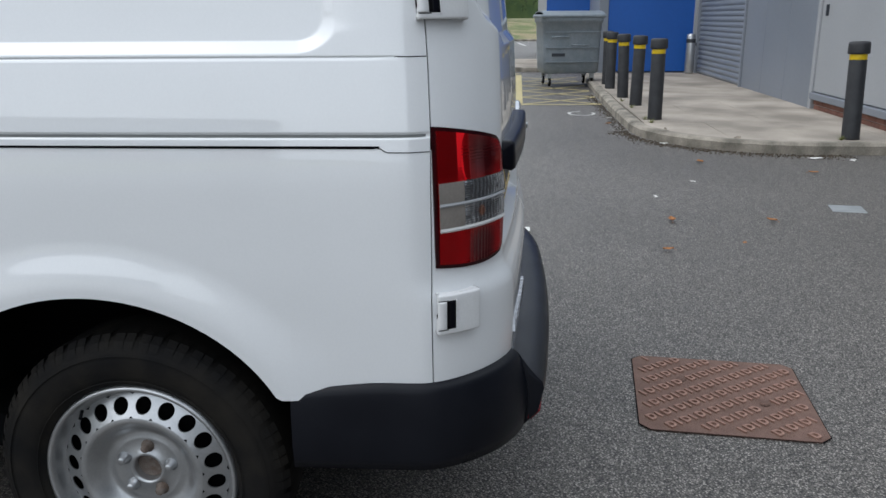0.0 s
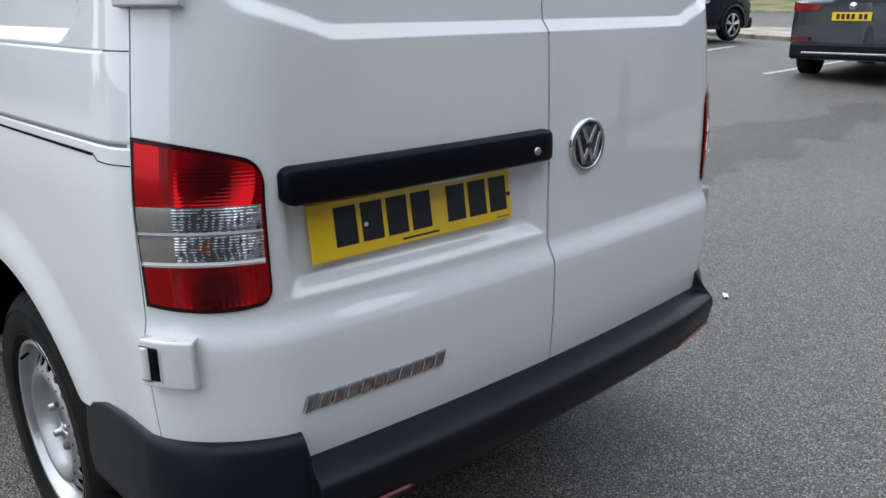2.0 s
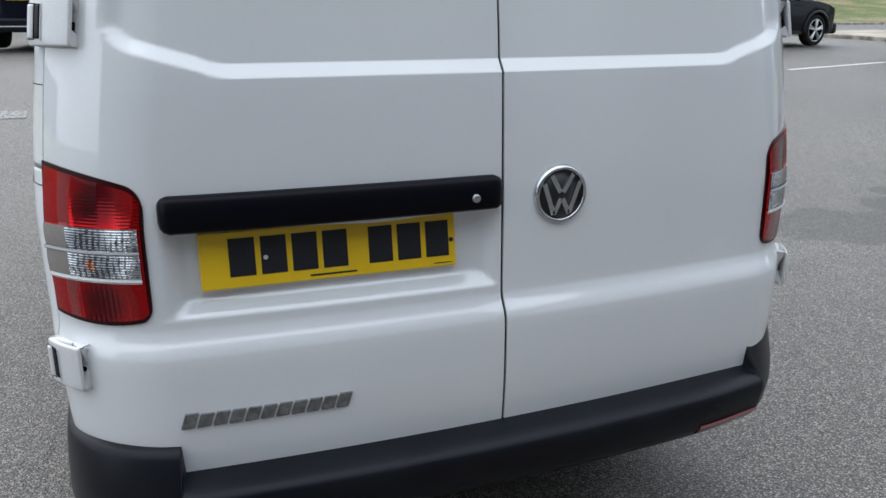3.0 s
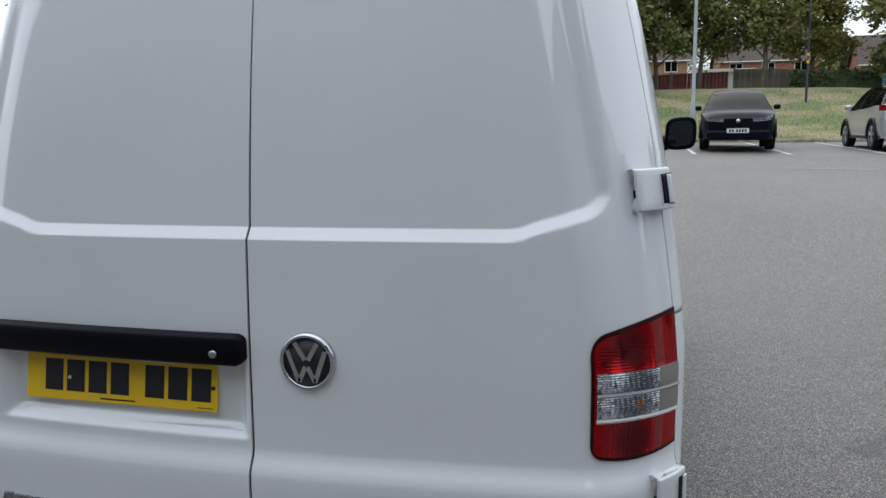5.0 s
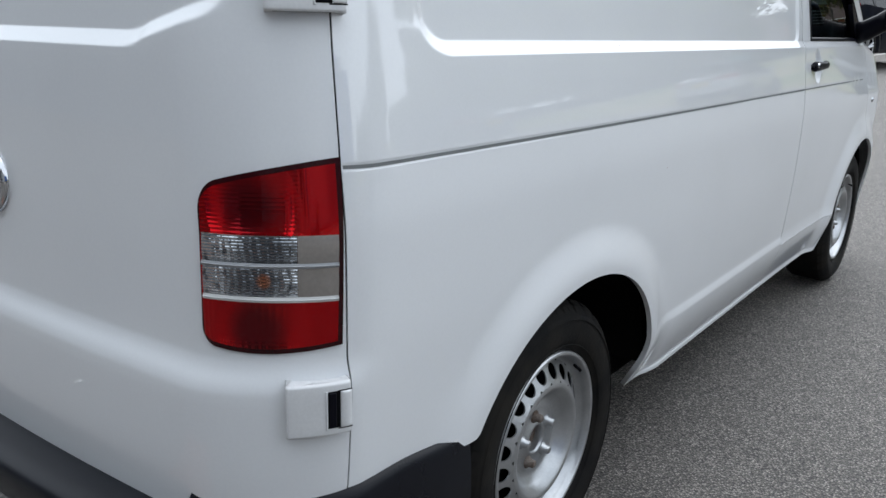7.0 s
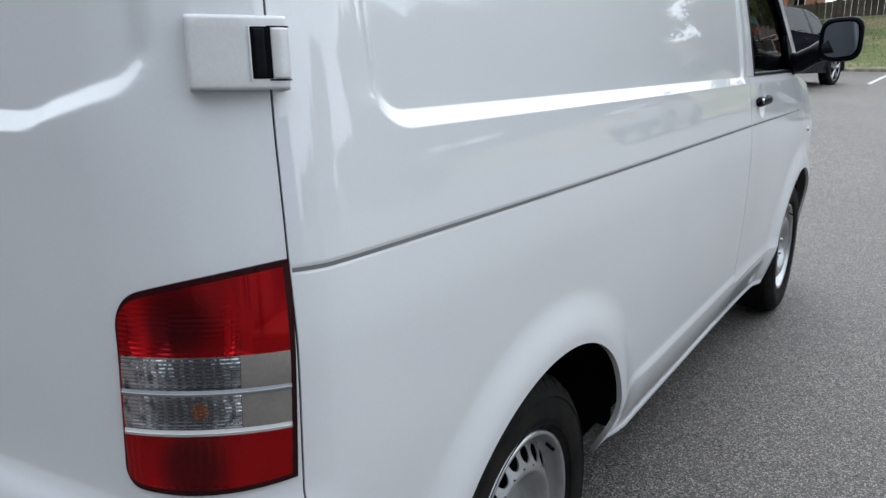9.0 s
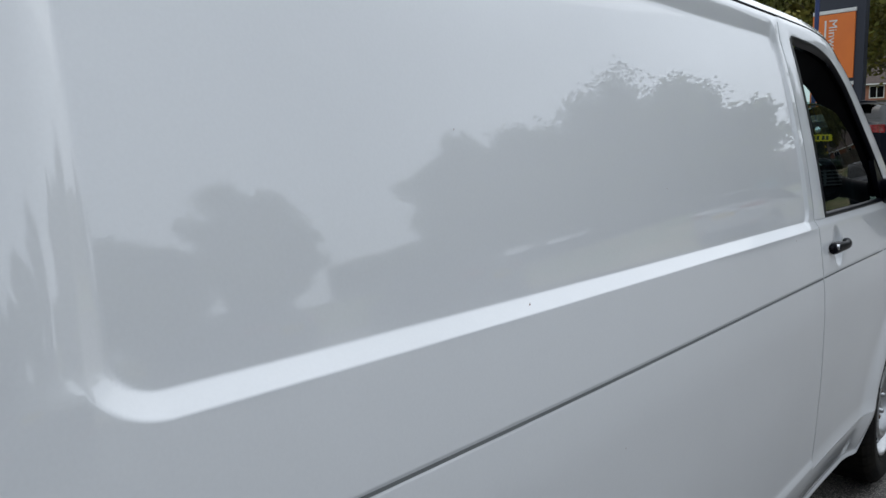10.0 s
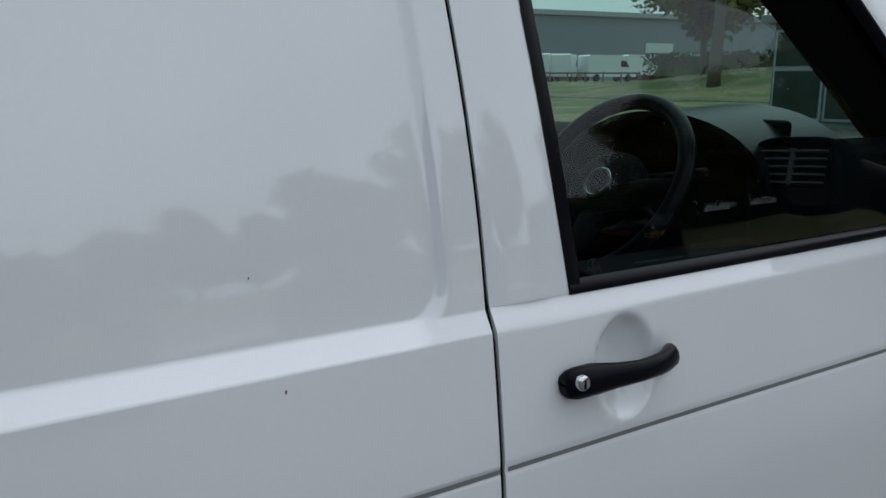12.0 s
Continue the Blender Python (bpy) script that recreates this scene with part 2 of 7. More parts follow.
def asphalt_material():
    m = bpy.data.materials.new("asphalt")
    m.use_nodes = True
    n, l = m.node_tree.nodes, m.node_tree.links
    p = n["Principled BSDF"]
    p.inputs["Roughness"].default_value, p.inputs["Specular IOR Level"].default_value = 0.52, 0.6
    co = n.new("ShaderNodeTexCoord")
    vo = n.new("ShaderNodeTexVoronoi")
    vo.inputs["Scale"].default_value = 165.0
    l.new(co.outputs["Object"], vo.inputs["Vector"])
    stone = n.new("ShaderNodeValToRGB")
    e = stone.color_ramp.elements
    e[0].position, e[0].color = 0.0, (0.101, 0.091, 0.081, 1)
    e[1].position, e[1].color = 1.0, (0.190, 0.172, 0.155, 1)
    x = e.new(0.55)
    x.color = (0.136, 0.123, 0.110, 1)
    x = e.new(0.9)
    x.color = (0.41, 0.375, 0.34, 1)
    sep = n.new("ShaderNodeSeparateColor")
    l.new(vo.outputs["Color"], sep.inputs["Color"])
    l.new(sep.outputs["Red"], stone.inputs["Fac"])
    gap = n.new("ShaderNodeMapRange")
    gap.inputs["From Min"].default_value, gap.inputs["From Max"].default_value = 0.25, 0.75
    gap.inputs["To Min"].default_value, gap.inputs["To Max"].default_value = 1.16, 0.10
    l.new(vo.outputs["Distance"], gap.inputs["Value"])
    broad = n.new("ShaderNodeTexNoise")
    broad.inputs["Scale"].default_value, broad.inputs["Detail"].default_value = 0.35, 6.0
    l.new(co.outputs["Object"], broad.inputs["Vector"])
    br = n.new("ShaderNodeMapRange")
    br.inputs["From Min"].default_value, br.inputs["From Max"].default_value = 0.32, 0.68
    br.inputs["To Min"].default_value, br.inputs["To Max"].default_value = 0.86, 1.12
    l.new(broad.outputs["Fac"], br.inputs["Value"])
    mid = n.new("ShaderNodeTexNoise")
    mid.inputs["Scale"].default_value, mid.inputs["Detail"].default_value = 14.0, 4.0
    l.new(co.outputs["Object"], mid.inputs["Vector"])
    mr = n.new("ShaderNodeMapRange")
    mr.inputs["From Min"].default_value, mr.inputs["From Max"].default_value = 0.3, 0.7
    mr.inputs["To Min"].default_value, mr.inputs["To Max"].default_value = 0.91, 1.09
    l.new(mid.outputs["Fac"], mr.inputs["Value"])
    # an old damp stain and a darker patch in the lot
    sx = n.new("ShaderNodeSeparateXYZ")
    l.new(co.outputs["Object"], sx.inputs["Vector"])
    dist = n.new("ShaderNodeVectorMath")
    dist.operation = "DISTANCE"
    sq = n.new("ShaderNodeMapping")
    sq.inputs["Scale"].default_value = (0.16, 1.0, 0.0)
    l.new(co.outputs["Object"], sq.inputs["Vector"])
    l.new(sq.outputs["Vector"], dist.inputs[0])
    dist.inputs[1].default_value = (0.88, 2.36, 0.0)
    wob = n.new("ShaderNodeTexNoise")
    wob.inputs["Scale"].default_value, wob.inputs["Detail"].default_value = 1.1, 6.0
    l.new(co.outputs["Object"], wob.inputs["Vector"])
    ad = n.new("ShaderNodeMath")
    ad.operation = "MULTIPLY_ADD"
    ad.inputs[1].default_value = 1.5
    l.new(wob.outputs["Fac"], ad.inputs[0])
    l.new(dist.outputs["Value"], ad.inputs[2])
    st = n.new("ShaderNodeMapRange")
    st.inputs["From Min"].default_value, st.inputs["From Max"].default_value = 1.20, 1.27
    st.inputs["To Min"].default_value, st.inputs["To Max"].default_value = 0.60, 1.0
    l.new(ad.outputs[0], st.inputs["Value"])
    last = stone.outputs["Color"]
    for f in (gap, br, mr, st):
        s = n.new("ShaderNodeVectorMath")
        s.operation = "SCALE"
        l.new(last, s.inputs[0])
        l.new(f.outputs["Result"], s.inputs["Scale"])
        last = s.outputs["Vector"]
    l.new(last, p.inputs["Base Color"])
    bp = n.new("ShaderNodeBump")
    bp.inputs["Strength"].default_value, bp.inputs["Distance"].default_value = 0.9, 0.004
    bp.invert = True
    l.new(vo.outputs["Distance"], bp.inputs["Height"])
    l.new(bp.outputs["Normal"], p.inputs["Normal"])
    return m


def worn_paint(name, colour, under=(0.11, 0.11, 0.11), scale=30.0, wear=0.42):
    m = material(name, colour, under, scale=scale, rough=0.7, bump=0.5, bump_scale=180, low=wear + 0.12, high=wear + 0.3, detail=8.0)
    return m


PAINT = material("white_paint", (0.80, 0.815, 0.83), (0.76, 0.775, 0.79), scale=1.5, rough=0.4, coat=1.0, spec=0.15, bump=0.02, bump_scale=180, fine=0.01, distance=0.002)
HINGE_WHITE = material("aged_white_moulding", (0.70, 0.705, 0.71), (0.64, 0.645, 0.65), scale=6, rough=0.35, coat=0.5, spec=0.3, fine=0.03)
PLASTIC = material("textured_black_plastic", (0.0045, 0.0052, 0.0085), (0.008, 0.009, 0.013), scale=5, spec=0.19, rough=0.26, rough2=0.38, bump=0.25, bump_scale=700, distance=0.001)
HANDLE_PLASTIC = material("smooth_black_plastic", (0.004, 0.0042, 0.0075), spec=0.10, rough=0.3, bump=0.05, bump_scale=400, distance=0.001)
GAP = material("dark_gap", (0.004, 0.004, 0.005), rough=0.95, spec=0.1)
LINER = material("wheel_arch_liner", (0.003, 0.003, 0.0035), rough=0.95, spec=0.1)
RUBBER = material("tyre_rubber", (0.0055, 0.0055, 0.006), (0.017, 0.015, 0.0125), spec=0.15, scale=9, rough=0.75, bump=0.3, bump_scale=120, distance=0.003)
STEEL = material("silver_painted_steel", (0.50, 0.51, 0.52), (0.40, 0.41, 0.42), scale=12, rough=0.30, metal=0.85, bump=0.06, bump_scale=60, fine=0.04)
RUST = material("rusty_steel", (0.12, 0.085, 0.065), (0.2, 0.17, 0.15), scale=60, rough=0.8, metal=0.3, bump=0.4, bump_scale=300)
LETTER = material("dull_chrome", (0.42, 0.43, 0.45), (0.22, 0.225, 0.235), scale=90, rough=0.2, metal=1.0)
CHROME = material("chrome", (0.62, 0.63, 0.65), (0.55, 0.56, 0.58), scale=20, rough=0.1, metal=1.0)
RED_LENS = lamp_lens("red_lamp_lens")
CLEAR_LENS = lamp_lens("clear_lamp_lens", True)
LAMP_FRAME = material("dark_red_lamp_frame", (0.030, 0.001, 0.003), (0.018, 0.001, 0.002), scale=20, rough=0.2, coat=0.1, spec=0.2)
CAR_LENS = material("car_lamp_red", (0.30, 0.003, 0.006), (0.14, 0.001, 0.003), scale=30, rough=0.2, coat=0.6)
HEADLAMP = material("car_headlamp", (0.55, 0.58, 0.62), (0.10, 0.11, 0.12), scale=25, rough=0.15, metal=0.7, coat=0.8)
SMOKE_LENS = material("smoked_lamp_lens", (0.25, 0.225, 0.205), (0.21, 0.19, 0.17), scale=12, rough=0.2, coat=0.7, fine=0.06, fine_scale=150)
REFLECTOR = material("red_reflector", (0.20, 0.004, 0.010), (0.12, 0.002, 0.006), scale=200, rough=0.25)
PLATE_YELLOW = material("yellow_plate", (0.92, 0.60, 0.008), (0.88, 0.56, 0.008), scale=14, rough=0.3, coat=0.4)
PLATE_WHITE = material("white_plate", (0.75, 0.75, 0.74), rough=0.3)
INK = material("black_plate_ink", (0.015, 0.015, 0.02), rough=0.4)
CAB_GLASS = glass("cab_glass", (0.62, 0.78, 0.74))
DARK_GLASS = glass("tinted_car_glass", (0.12, 0.14, 0.15), base=0.045, edge=0.45)
DASH = material("dashboard_plastic", (0.0035, 0.0042, 0.006), (0.005, 0.006, 0.008), scale=6, spec=0.04, rough=0.8, bump=0.2, bump_scale=600, distance=0.001)
VENT_GREY = material("vent_slat_grey", (0.045, 0.05, 0.055), rough=0.5, bump=0.1)
FABRIC = material("seat_fabric", (0.03, 0.032, 0.036), (0.05, 0.05, 0.055), scale=80, rough=0.95, bump=0.3, bump_scale=500)
TRIM_GREY = material("cab_lining", (0.18, 0.19, 0.19), rough=0.8, bump=0.1, bump_scale=300)
MIRROR = material("mirror_glass", (0.17, 0.19, 0.21), rough=0.01, metal=1.0)
ASPHALT = asphalt_material()
CONCRETE = material("pale_concrete", (0.44, 0.385, 0.325), (0.24, 0.21, 0.175), scale=1.1, rough=0.9, bump=0.5, bump_scale=90, fine=0.14, fine_scale=120, distance=0.004, island=0.06)
KERB = material("kerb_concrete", (0.36, 0.32, 0.265), (0.15, 0.135, 0.11), scale=4, rough=0.9, bump=0.7, bump_scale=70, fine=0.18, fine_scale=90, distance=0.006, island=0.08)
YELLOW_LINE = worn_paint("worn_yellow_paint", (0.60, 0.50, 0.24), wear=0.38)
WHITE_LINE = worn_paint("worn_white_paint", (0.62, 0.61, 0.58))
FAINT_LINE = worn_paint("faint_road_paint", (0.3, 0.29, 0.28), wear=0.3)
BLUE_CLAD = material("blue_cladding", (0.006, 0.085, 0.36), (0.007, 0.095, 0.39), scale=0.7, rough=0.42, fine=0.03, fine_scale=15)
GREY_CLAD = material("grey_cladding", (0.225, 0.245, 0.28), (0.20, 0.22, 0.25), scale=0.6, rough=0.45, metal=0.1, fine=0.03, fine_scale=30)
LIGHT_CLAD = material("light_grey_cladding", (0.35, 0.36, 0.375), (0.32, 0.33, 0.345), scale=0.6, rough=0.5, fine=0.02, fine_scale=40)
BRICK_RED = material("red_brick", (0.13, 0.055, 0.04), (0.19, 0.085, 0.06), scale=6, rough=0.9, bump=0.5, bump_scale=120, island=0.18)
MORTAR = material("mortar", (0.3, 0.27, 0.24), scale=30, rough=0.95, bump=0.4, bump_scale=150)
BOLLARD = material("bollard_black", (0.016, 0.017, 0.020), (0.028, 0.029, 0.032), scale=8, rough=0.55, bump=0.15, bump_scale=90)
BAND_YELLOW = material("yellow_band", (0.72, 0.50, 0.01), rough=0.4)
BIN_GREY = material("galvanised_bin", (0.20, 0.235, 0.26), (0.24, 0.27, 0.295), scale=7, rough=0.45, metal=0.35, fine=0.08, fine_scale=40, bump=0.1)
IRON = material("rusty_cast_iron", (0.29, 0.165, 0.125), (0.37, 0.22, 0.17), scale=9, rough=0.75, metal=0.1, bump=0.35, bump_scale=220, fine=0.18, fine_scale=160, distance=0.003)
IRON_DARK = material("dirty_cast_iron", (0.145, 0.084, 0.064), (0.19, 0.112, 0.088), scale=12, rough=0.85, bump=0.4, bump_scale=200, fine=0.2)
GRASS = material("dry_grass", (0.125, 0.155, 0.055), (0.27, 0.225, 0.125), scale=0.45, rough=0.95, fine=0.35, fine_scale=9, bump=0.8, bump_scale=14, distance=0.08, low=0.42, high=0.6)
LEAF = material("green_leaves", (0.105, 0.130, 0.032), (0.18, 0.175, 0.05), scale=0.6, rough=0.7, island=0.45)
LEAF_WARM = material("yellowing_leaves", (0.13, 0.145, 0.03), (0.23, 0.19, 0.04), scale=0.8, rough=0.7, island=0.4)
HEDGE = material("hedge_leaves", (0.03, 0.06, 0.014), (0.055, 0.085, 0.02), scale=1.0, rough=0.75, island=0.4)
BARK = material("bark", (0.10, 0.08, 0.06), (0.16, 0.135, 0.11), scale=10, rough=0.95, bump=0.8, bump_scale=40, distance=0.03)
FENCE_RED = material("red_stained_fence", (0.14, 0.028, 0.028), (0.18, 0.045, 0.04), scale=3, rough=0.85, island=0.15, bump=0.3)
FENCE_GREY = material("weathered_fence", (0.13, 0.115, 0.095), (0.19, 0.17, 0.14), scale=2, rough=0.95, island=0.15, bump=0.3)
HOUSE_BRICK = material("house_brick", (0.25, 0.10, 0.065), (0.32, 0.15, 0.10), scale=3, rough=0.9, fine=0.15, fine_scale=20, bump=0.3, bump_scale=30)
ROOF_TILE = material("roof_tiles", (0.062, 0.045, 0.038), (0.09, 0.065, 0.055), scale=4, rough=0.9, bump=0.4, bump_scale=25, fine=0.15, fine_scale=12)
WHITE_TRIM = material("white_house_trim", (0.7, 0.7, 0.69), rough=0.6)
GALV = material("galvanised_post", (0.40, 0.42, 0.43), (0.33, 0.35, 0.36), scale=5, rough=0.5, metal=0.5)
DARK_POST = material("dark_post", (0.03, 0.035, 0.045), rough=0.5)
BLUE_POST = material("blue_post", (0.012, 0.03, 0.12), rough=0.45)
ORANGE = material("orange_sign", (0.70, 0.17, 0.02), (0.66, 0.155, 0.02), scale=2, rough=0.45)
NAVY = material("navy_sign", (0.012, 0.016, 0.03), rough=0.4)
SHED_GREEN = material("grey_green_shed", (0.17, 0.21, 0.20), (0.14, 0.18, 0.17), scale=2, rough=0.6, fine=0.05)
TEAL = material("teal_cabinet", (0.02, 0.11, 0.12), rough=0.6)
LITTER = material("white_litter", (0.75, 0.74, 0.7), rough=0.8)
DRY_LEAF = material("dry_leaf", (0.42, 0.19, 0.07), (0.30, 0.13, 0.05), scale=60, rough=0.8)
SILVER_CAN = material("brushed_steel", (0.55, 0.56, 0.57), rough=0.3, metal=0.9)


# ---- mesh helpers ----
def ground_z(x, y):
    """Height of the lot: level round the van, rising gently to the far side."""
    r = math.hypot(x, y)
    t = min(max((r - 5) / 6, 0), 1)
    return 0.95 * (1 - math.exp(-max(y, 0) / 13)) * t * t * (3 - 2 * t)


def link(name, mesh, mat, parent=None, label="", smooth=False):
    ob = new(name, mesh)
    if mat and not mesh.materials:
        mesh.materials.append(mat)
    if smooth:
        mesh.polygons.foreach_set("use_smooth", [True] * len(mesh.polygons))
    if parent:
        ob.parent = parent
    if label:
        ob["label"] = label
    return ob


def part(name, bm, mat, parent=None, label="", smooth=False):
    mesh = bpy.data.meshes.new(name)
    bm.to_mesh(mesh)
    bm.free()
    return link(name, mesh, mat, parent, label, smooth)


def data(name, verts, faces, mat, parent=None, label="", smooth=False):
    mesh = bpy.data.meshes.new(name)
    mesh.from_pydata([tuple(v) for v in verts], [], faces)
    mesh.update()
    return link(name, mesh, mat, parent, label, smooth)


def thing(name, at, label, category, group="", kind="", rz=0.0):
    ob = new(name)
    ob.matrix_basis = pose(*at, 0, 0, rz)
    return tagged(ob, label, category, group, kind)


def box(bm, x0, x1, y0, y1, z0, z1, bevel=0.0, m=None):
    r = bmesh.ops.create_cube(bm, size=1.0)
    v = r["verts"]
    for q in v:
        q.co = Vector(((x0 + x1) / 2 + q.co.x * (x1 - x0), (y0 + y1) / 2 + q.co.y * (y1 - y0), (z0 + z1) / 2 + q.co.z * (z1 - z0)))
    if bevel:
        ed = list({e for q in v for e in q.link_edges})
        r2 = bmesh.ops.bevel(bm, geom=ed, offset=bevel, segments=2, affect="EDGES", profile=0.5)
        v = list({q for f in r2["faces"] for q in f.verts} | {q for q in v if q.is_valid})
    if m is not None:
        bmesh.ops.transform(bm, matrix=m, verts=v)
    return v


def boxed(name, dims, mat, parent=None, label="", bevel=0.01, m=None):
    bm = bmesh.new()
    box(bm, *dims, bevel=bevel, m=m)
    return part(name, bm, mat, parent, label)


def lathe(profile, n=32, axis="z", a0=0.0, a1=2 * math.pi):
    """Vertices and faces of a profile of (radius, height) turned round an axis."""
    full = abs(a1 - a0 - 2 * math.pi) < 1e-6
    cols = n if full else n + 1
    verts, faces = [], []
    for k in range(cols):
        a = a0 + (a1 - a0) * k / n
        for r, h in profile:
            c, s = r * math.cos(a), r * math.sin(a)
            verts.append({"z": (c, s, h), "x": (h, c, s), "y": (s, h, c)}[axis])
    m = len(profile)
    for k in range(n):
        k2 = (k + 1) % cols
        for i in range(m - 1):
            faces.append((k * m + i, k2 * m + i, k2 * m + i + 1, k * m + i + 1))
    return verts, faces


def turned(name, profile, mat, parent=None, label="", n=32, axis="z", at=(0, 0, 0), smooth=True):
    v, f = lathe(profile, n, axis)
    return data(name, [(x + at[0], y + at[1], z + at[2]) for x, y, z in v], f, mat, parent, label, smooth)


def tube(path, radius, n=8):
    """A tube along a path of points; the radius may be one number or one for each point."""
    pts = [Vector(p) for p in path]
    rad = radius if isinstance(radius, (list, tuple)) else [radius] * len(pts)
    verts, faces = [], []
    for i, p in enumerate(pts):
        d = (pts[min(i + 1, len(pts) - 1)] - pts[max(i - 1, 0)]).normalized()
        u = d.cross(Vector((0, 0, 1)) if abs(d.z) < 0.9 else Vector((1, 0, 0))).normalized()
        w = d.cross(u)
        for k in range(n):
            a = 2 * math.pi * k / n
            verts.append(p + rad[i] * (math.cos(a) * u + math.sin(a) * w))
    for i in range(len(pts) - 1):
        for k in range(n):
            k2 = (k + 1) % n
            faces.append((i * n + k, i * n + k2, (i + 1) * n + k2, (i + 1) * n + k))
    faces.append(tuple(range(n - 1, -1, -1)))
    faces.append(tuple((len(pts) - 1) * n + k for k in range(n)))
    return verts, faces


def spline(knots):
    """A smooth curve through knots (a, b), as a function of a."""
    xs, ys = [k[0] for k in knots], [k[1] for k in knots]
    n = len(xs)
    d = [(ys[i + 1] - ys[i]) / (xs[i + 1] - xs[i]) for i in range(n - 1)]
    s = [d[0]] + [0.0 if d[i - 1] * d[i] < 0 else 2 * d[i - 1] * d[i] / (d[i - 1] + d[i]) if d[i - 1] + d[i] else 0.0 for i in range(1, n - 1)] + [d[-1]]

    def at(x):
        x = min(max(x, xs[0]), xs[-1])
        i = max(j for j in range(n - 1) if xs[j] <= x)
        h = xs[i + 1] - xs[i]
        t = (x - xs[i]) / h
        return ys[i] * (1 + 2 * t) * (1 - t) ** 2 + h * s[i] * t * (1 - t) ** 2 + ys[i + 1] * t * t * (3 - 2 * t) + h * s[i + 1] * t * t * (t - 1)
    return at


def step(a, b, v):
    t = min(max((v - a) / (b - a), 0.0), 1.0)
    return t * t * (3 - 2 * t)


def sheet(name, rows, mat, parent=None, label="", rim=0.012, out=None, smooth=True, closed=False):
    """A skin from a grid of points, with its edge turned in by rim. out: a point on the inner side, to tell which way it faces."""
    a = np.array([[tuple(p) for p in r] for r in rows], float)
    du, dv = np.gradient(a, axis=1), np.gradient(a, axis=0)
    nr = np.cross(du, dv)
    nr /= np.maximum(np.linalg.norm(nr, axis=2, keepdims=True), 1e-9)
    h, w = a.shape[:2]
    flip = False
    if out is not None and ((a - np.array(out)) * nr).sum() < 0:
        nr, flip = -nr, True
    verts = a.reshape(-1, 3).tolist()
    faces = []
    for i in range(h - 1):
        for j in range(w - 1):
            f = (i * w + j, i * w + j + 1, (i + 1) * w + j + 1, (i + 1) * w + j)
            faces.append(f[::-1] if flip else f)
    n_skin = len(faces)
    if rim:
        edge = [(0, j) for j in range(w)] + [(i, w - 1) for i in range(1, h)] + [(h - 1, j) for j in range(w - 2, -1, -1)] + [(i, 0) for i in range(h - 2, 0, -1)]
        base = len(verts)
        for i, j in edge:
            verts.append(a[i, j].tolist())
        for i, j in edge:
            verts.append((a[i, j] - rim * nr[i, j]).tolist())
        m = len(edge)
        for k in range(m):
            k2 = (k + 1) % m
            f = (base + k, base + m + k, base + m + k2, base + k2)
            faces.append(f[::-1] if flip else f)
    return data(name, verts, faces, mat, parent, label, smooth)

DARK_CLAD = material("charcoal_cladding", (0.055, 0.06, 0.07), (0.045, 0.05, 0.058), scale=2, rough=0.5, fine=0.05)
RUST_CHIP = material("rust_chip", (0.28, 0.10, 0.05), (0.16, 0.07, 0.05), scale=300, rough=0.9)
PANEL_GLASS = material("dark_kiosk_glazing", (0.045, 0.062, 0.055), (0.03, 0.045, 0.036), scale=1.5, rough=0.2, spec=0.25)
NOTICE_GREEN = material("notice_green", (0.30, 0.55, 0.45), rough=0.6)
DIRT = material("dark_dirt", (0.05, 0.04, 0.03), (0.09, 0.07, 0.05), scale=30, rough=0.95, island=0.4)


# ---- the van: y runs from its tail to its nose, x to its right ----
half_width = spline([(0.18, 0.885), (0.30, 0.897), (0.42, 0.910), (0.6, 0.924), (0.8, 0.933), (0.95, 0.934), (1.067, 0.926), (1.16, 0.915), (1.25, 0.902), (1.4, 0.880),
                     (1.6, 0.842), (1.75, 0.808), (1.86, 0.774), (1.95, 0.730)])
tail_y = spline([(0.30, -0.040), (0.46, -0.056), (0.60, -0.064), (0.685, -0.064), (0.712, -0.0625), (0.724, -0.059), (0.754, -0.0425), (0.768, -0.0385), (0.81, -0.037), (0.95, -0.034), (1.2, -0.024), (1.35, -0.010),
                 (1.55, 0.016), (1.75, 0.050), (1.95, 0.095)])
CORNER, DEEP, SOFT, BOW, SEAM_X = 0.22, 0.20, 1.25, 0.064, -0.012
A0 = radians(-84.6)


def side_x(y, z):
    x = half_width(z) - 0.021 * max(0.0, (1.6 - y) / 1.46) ** 2
    if y > 2.8:
        x -= 0.012 * (y - 2.8) ** 2 * min(1.0, max(0.0, z - 1.0) / 0.2) * (1 + 4.0 * max(0.0, z - 1.2))
        x += 0.012 * step(2.85, 3.75, y) * (1 - step(0.90, 1.24, z))
    if y > 4.15:
        x -= 0.9 * (y - 4.15) ** 2
    return x


def arch(y, z):
    """How far a point lies outside the nearer wheel arch (0 on its edge)."""
    c, a, b = (0.887, 0.447, 0.39) if y < 2.3 else (3.89, 0.44, 0.43)
    return (math.hypot((y - c) / a, (z - 0.335) / b) - 1) * 0.41


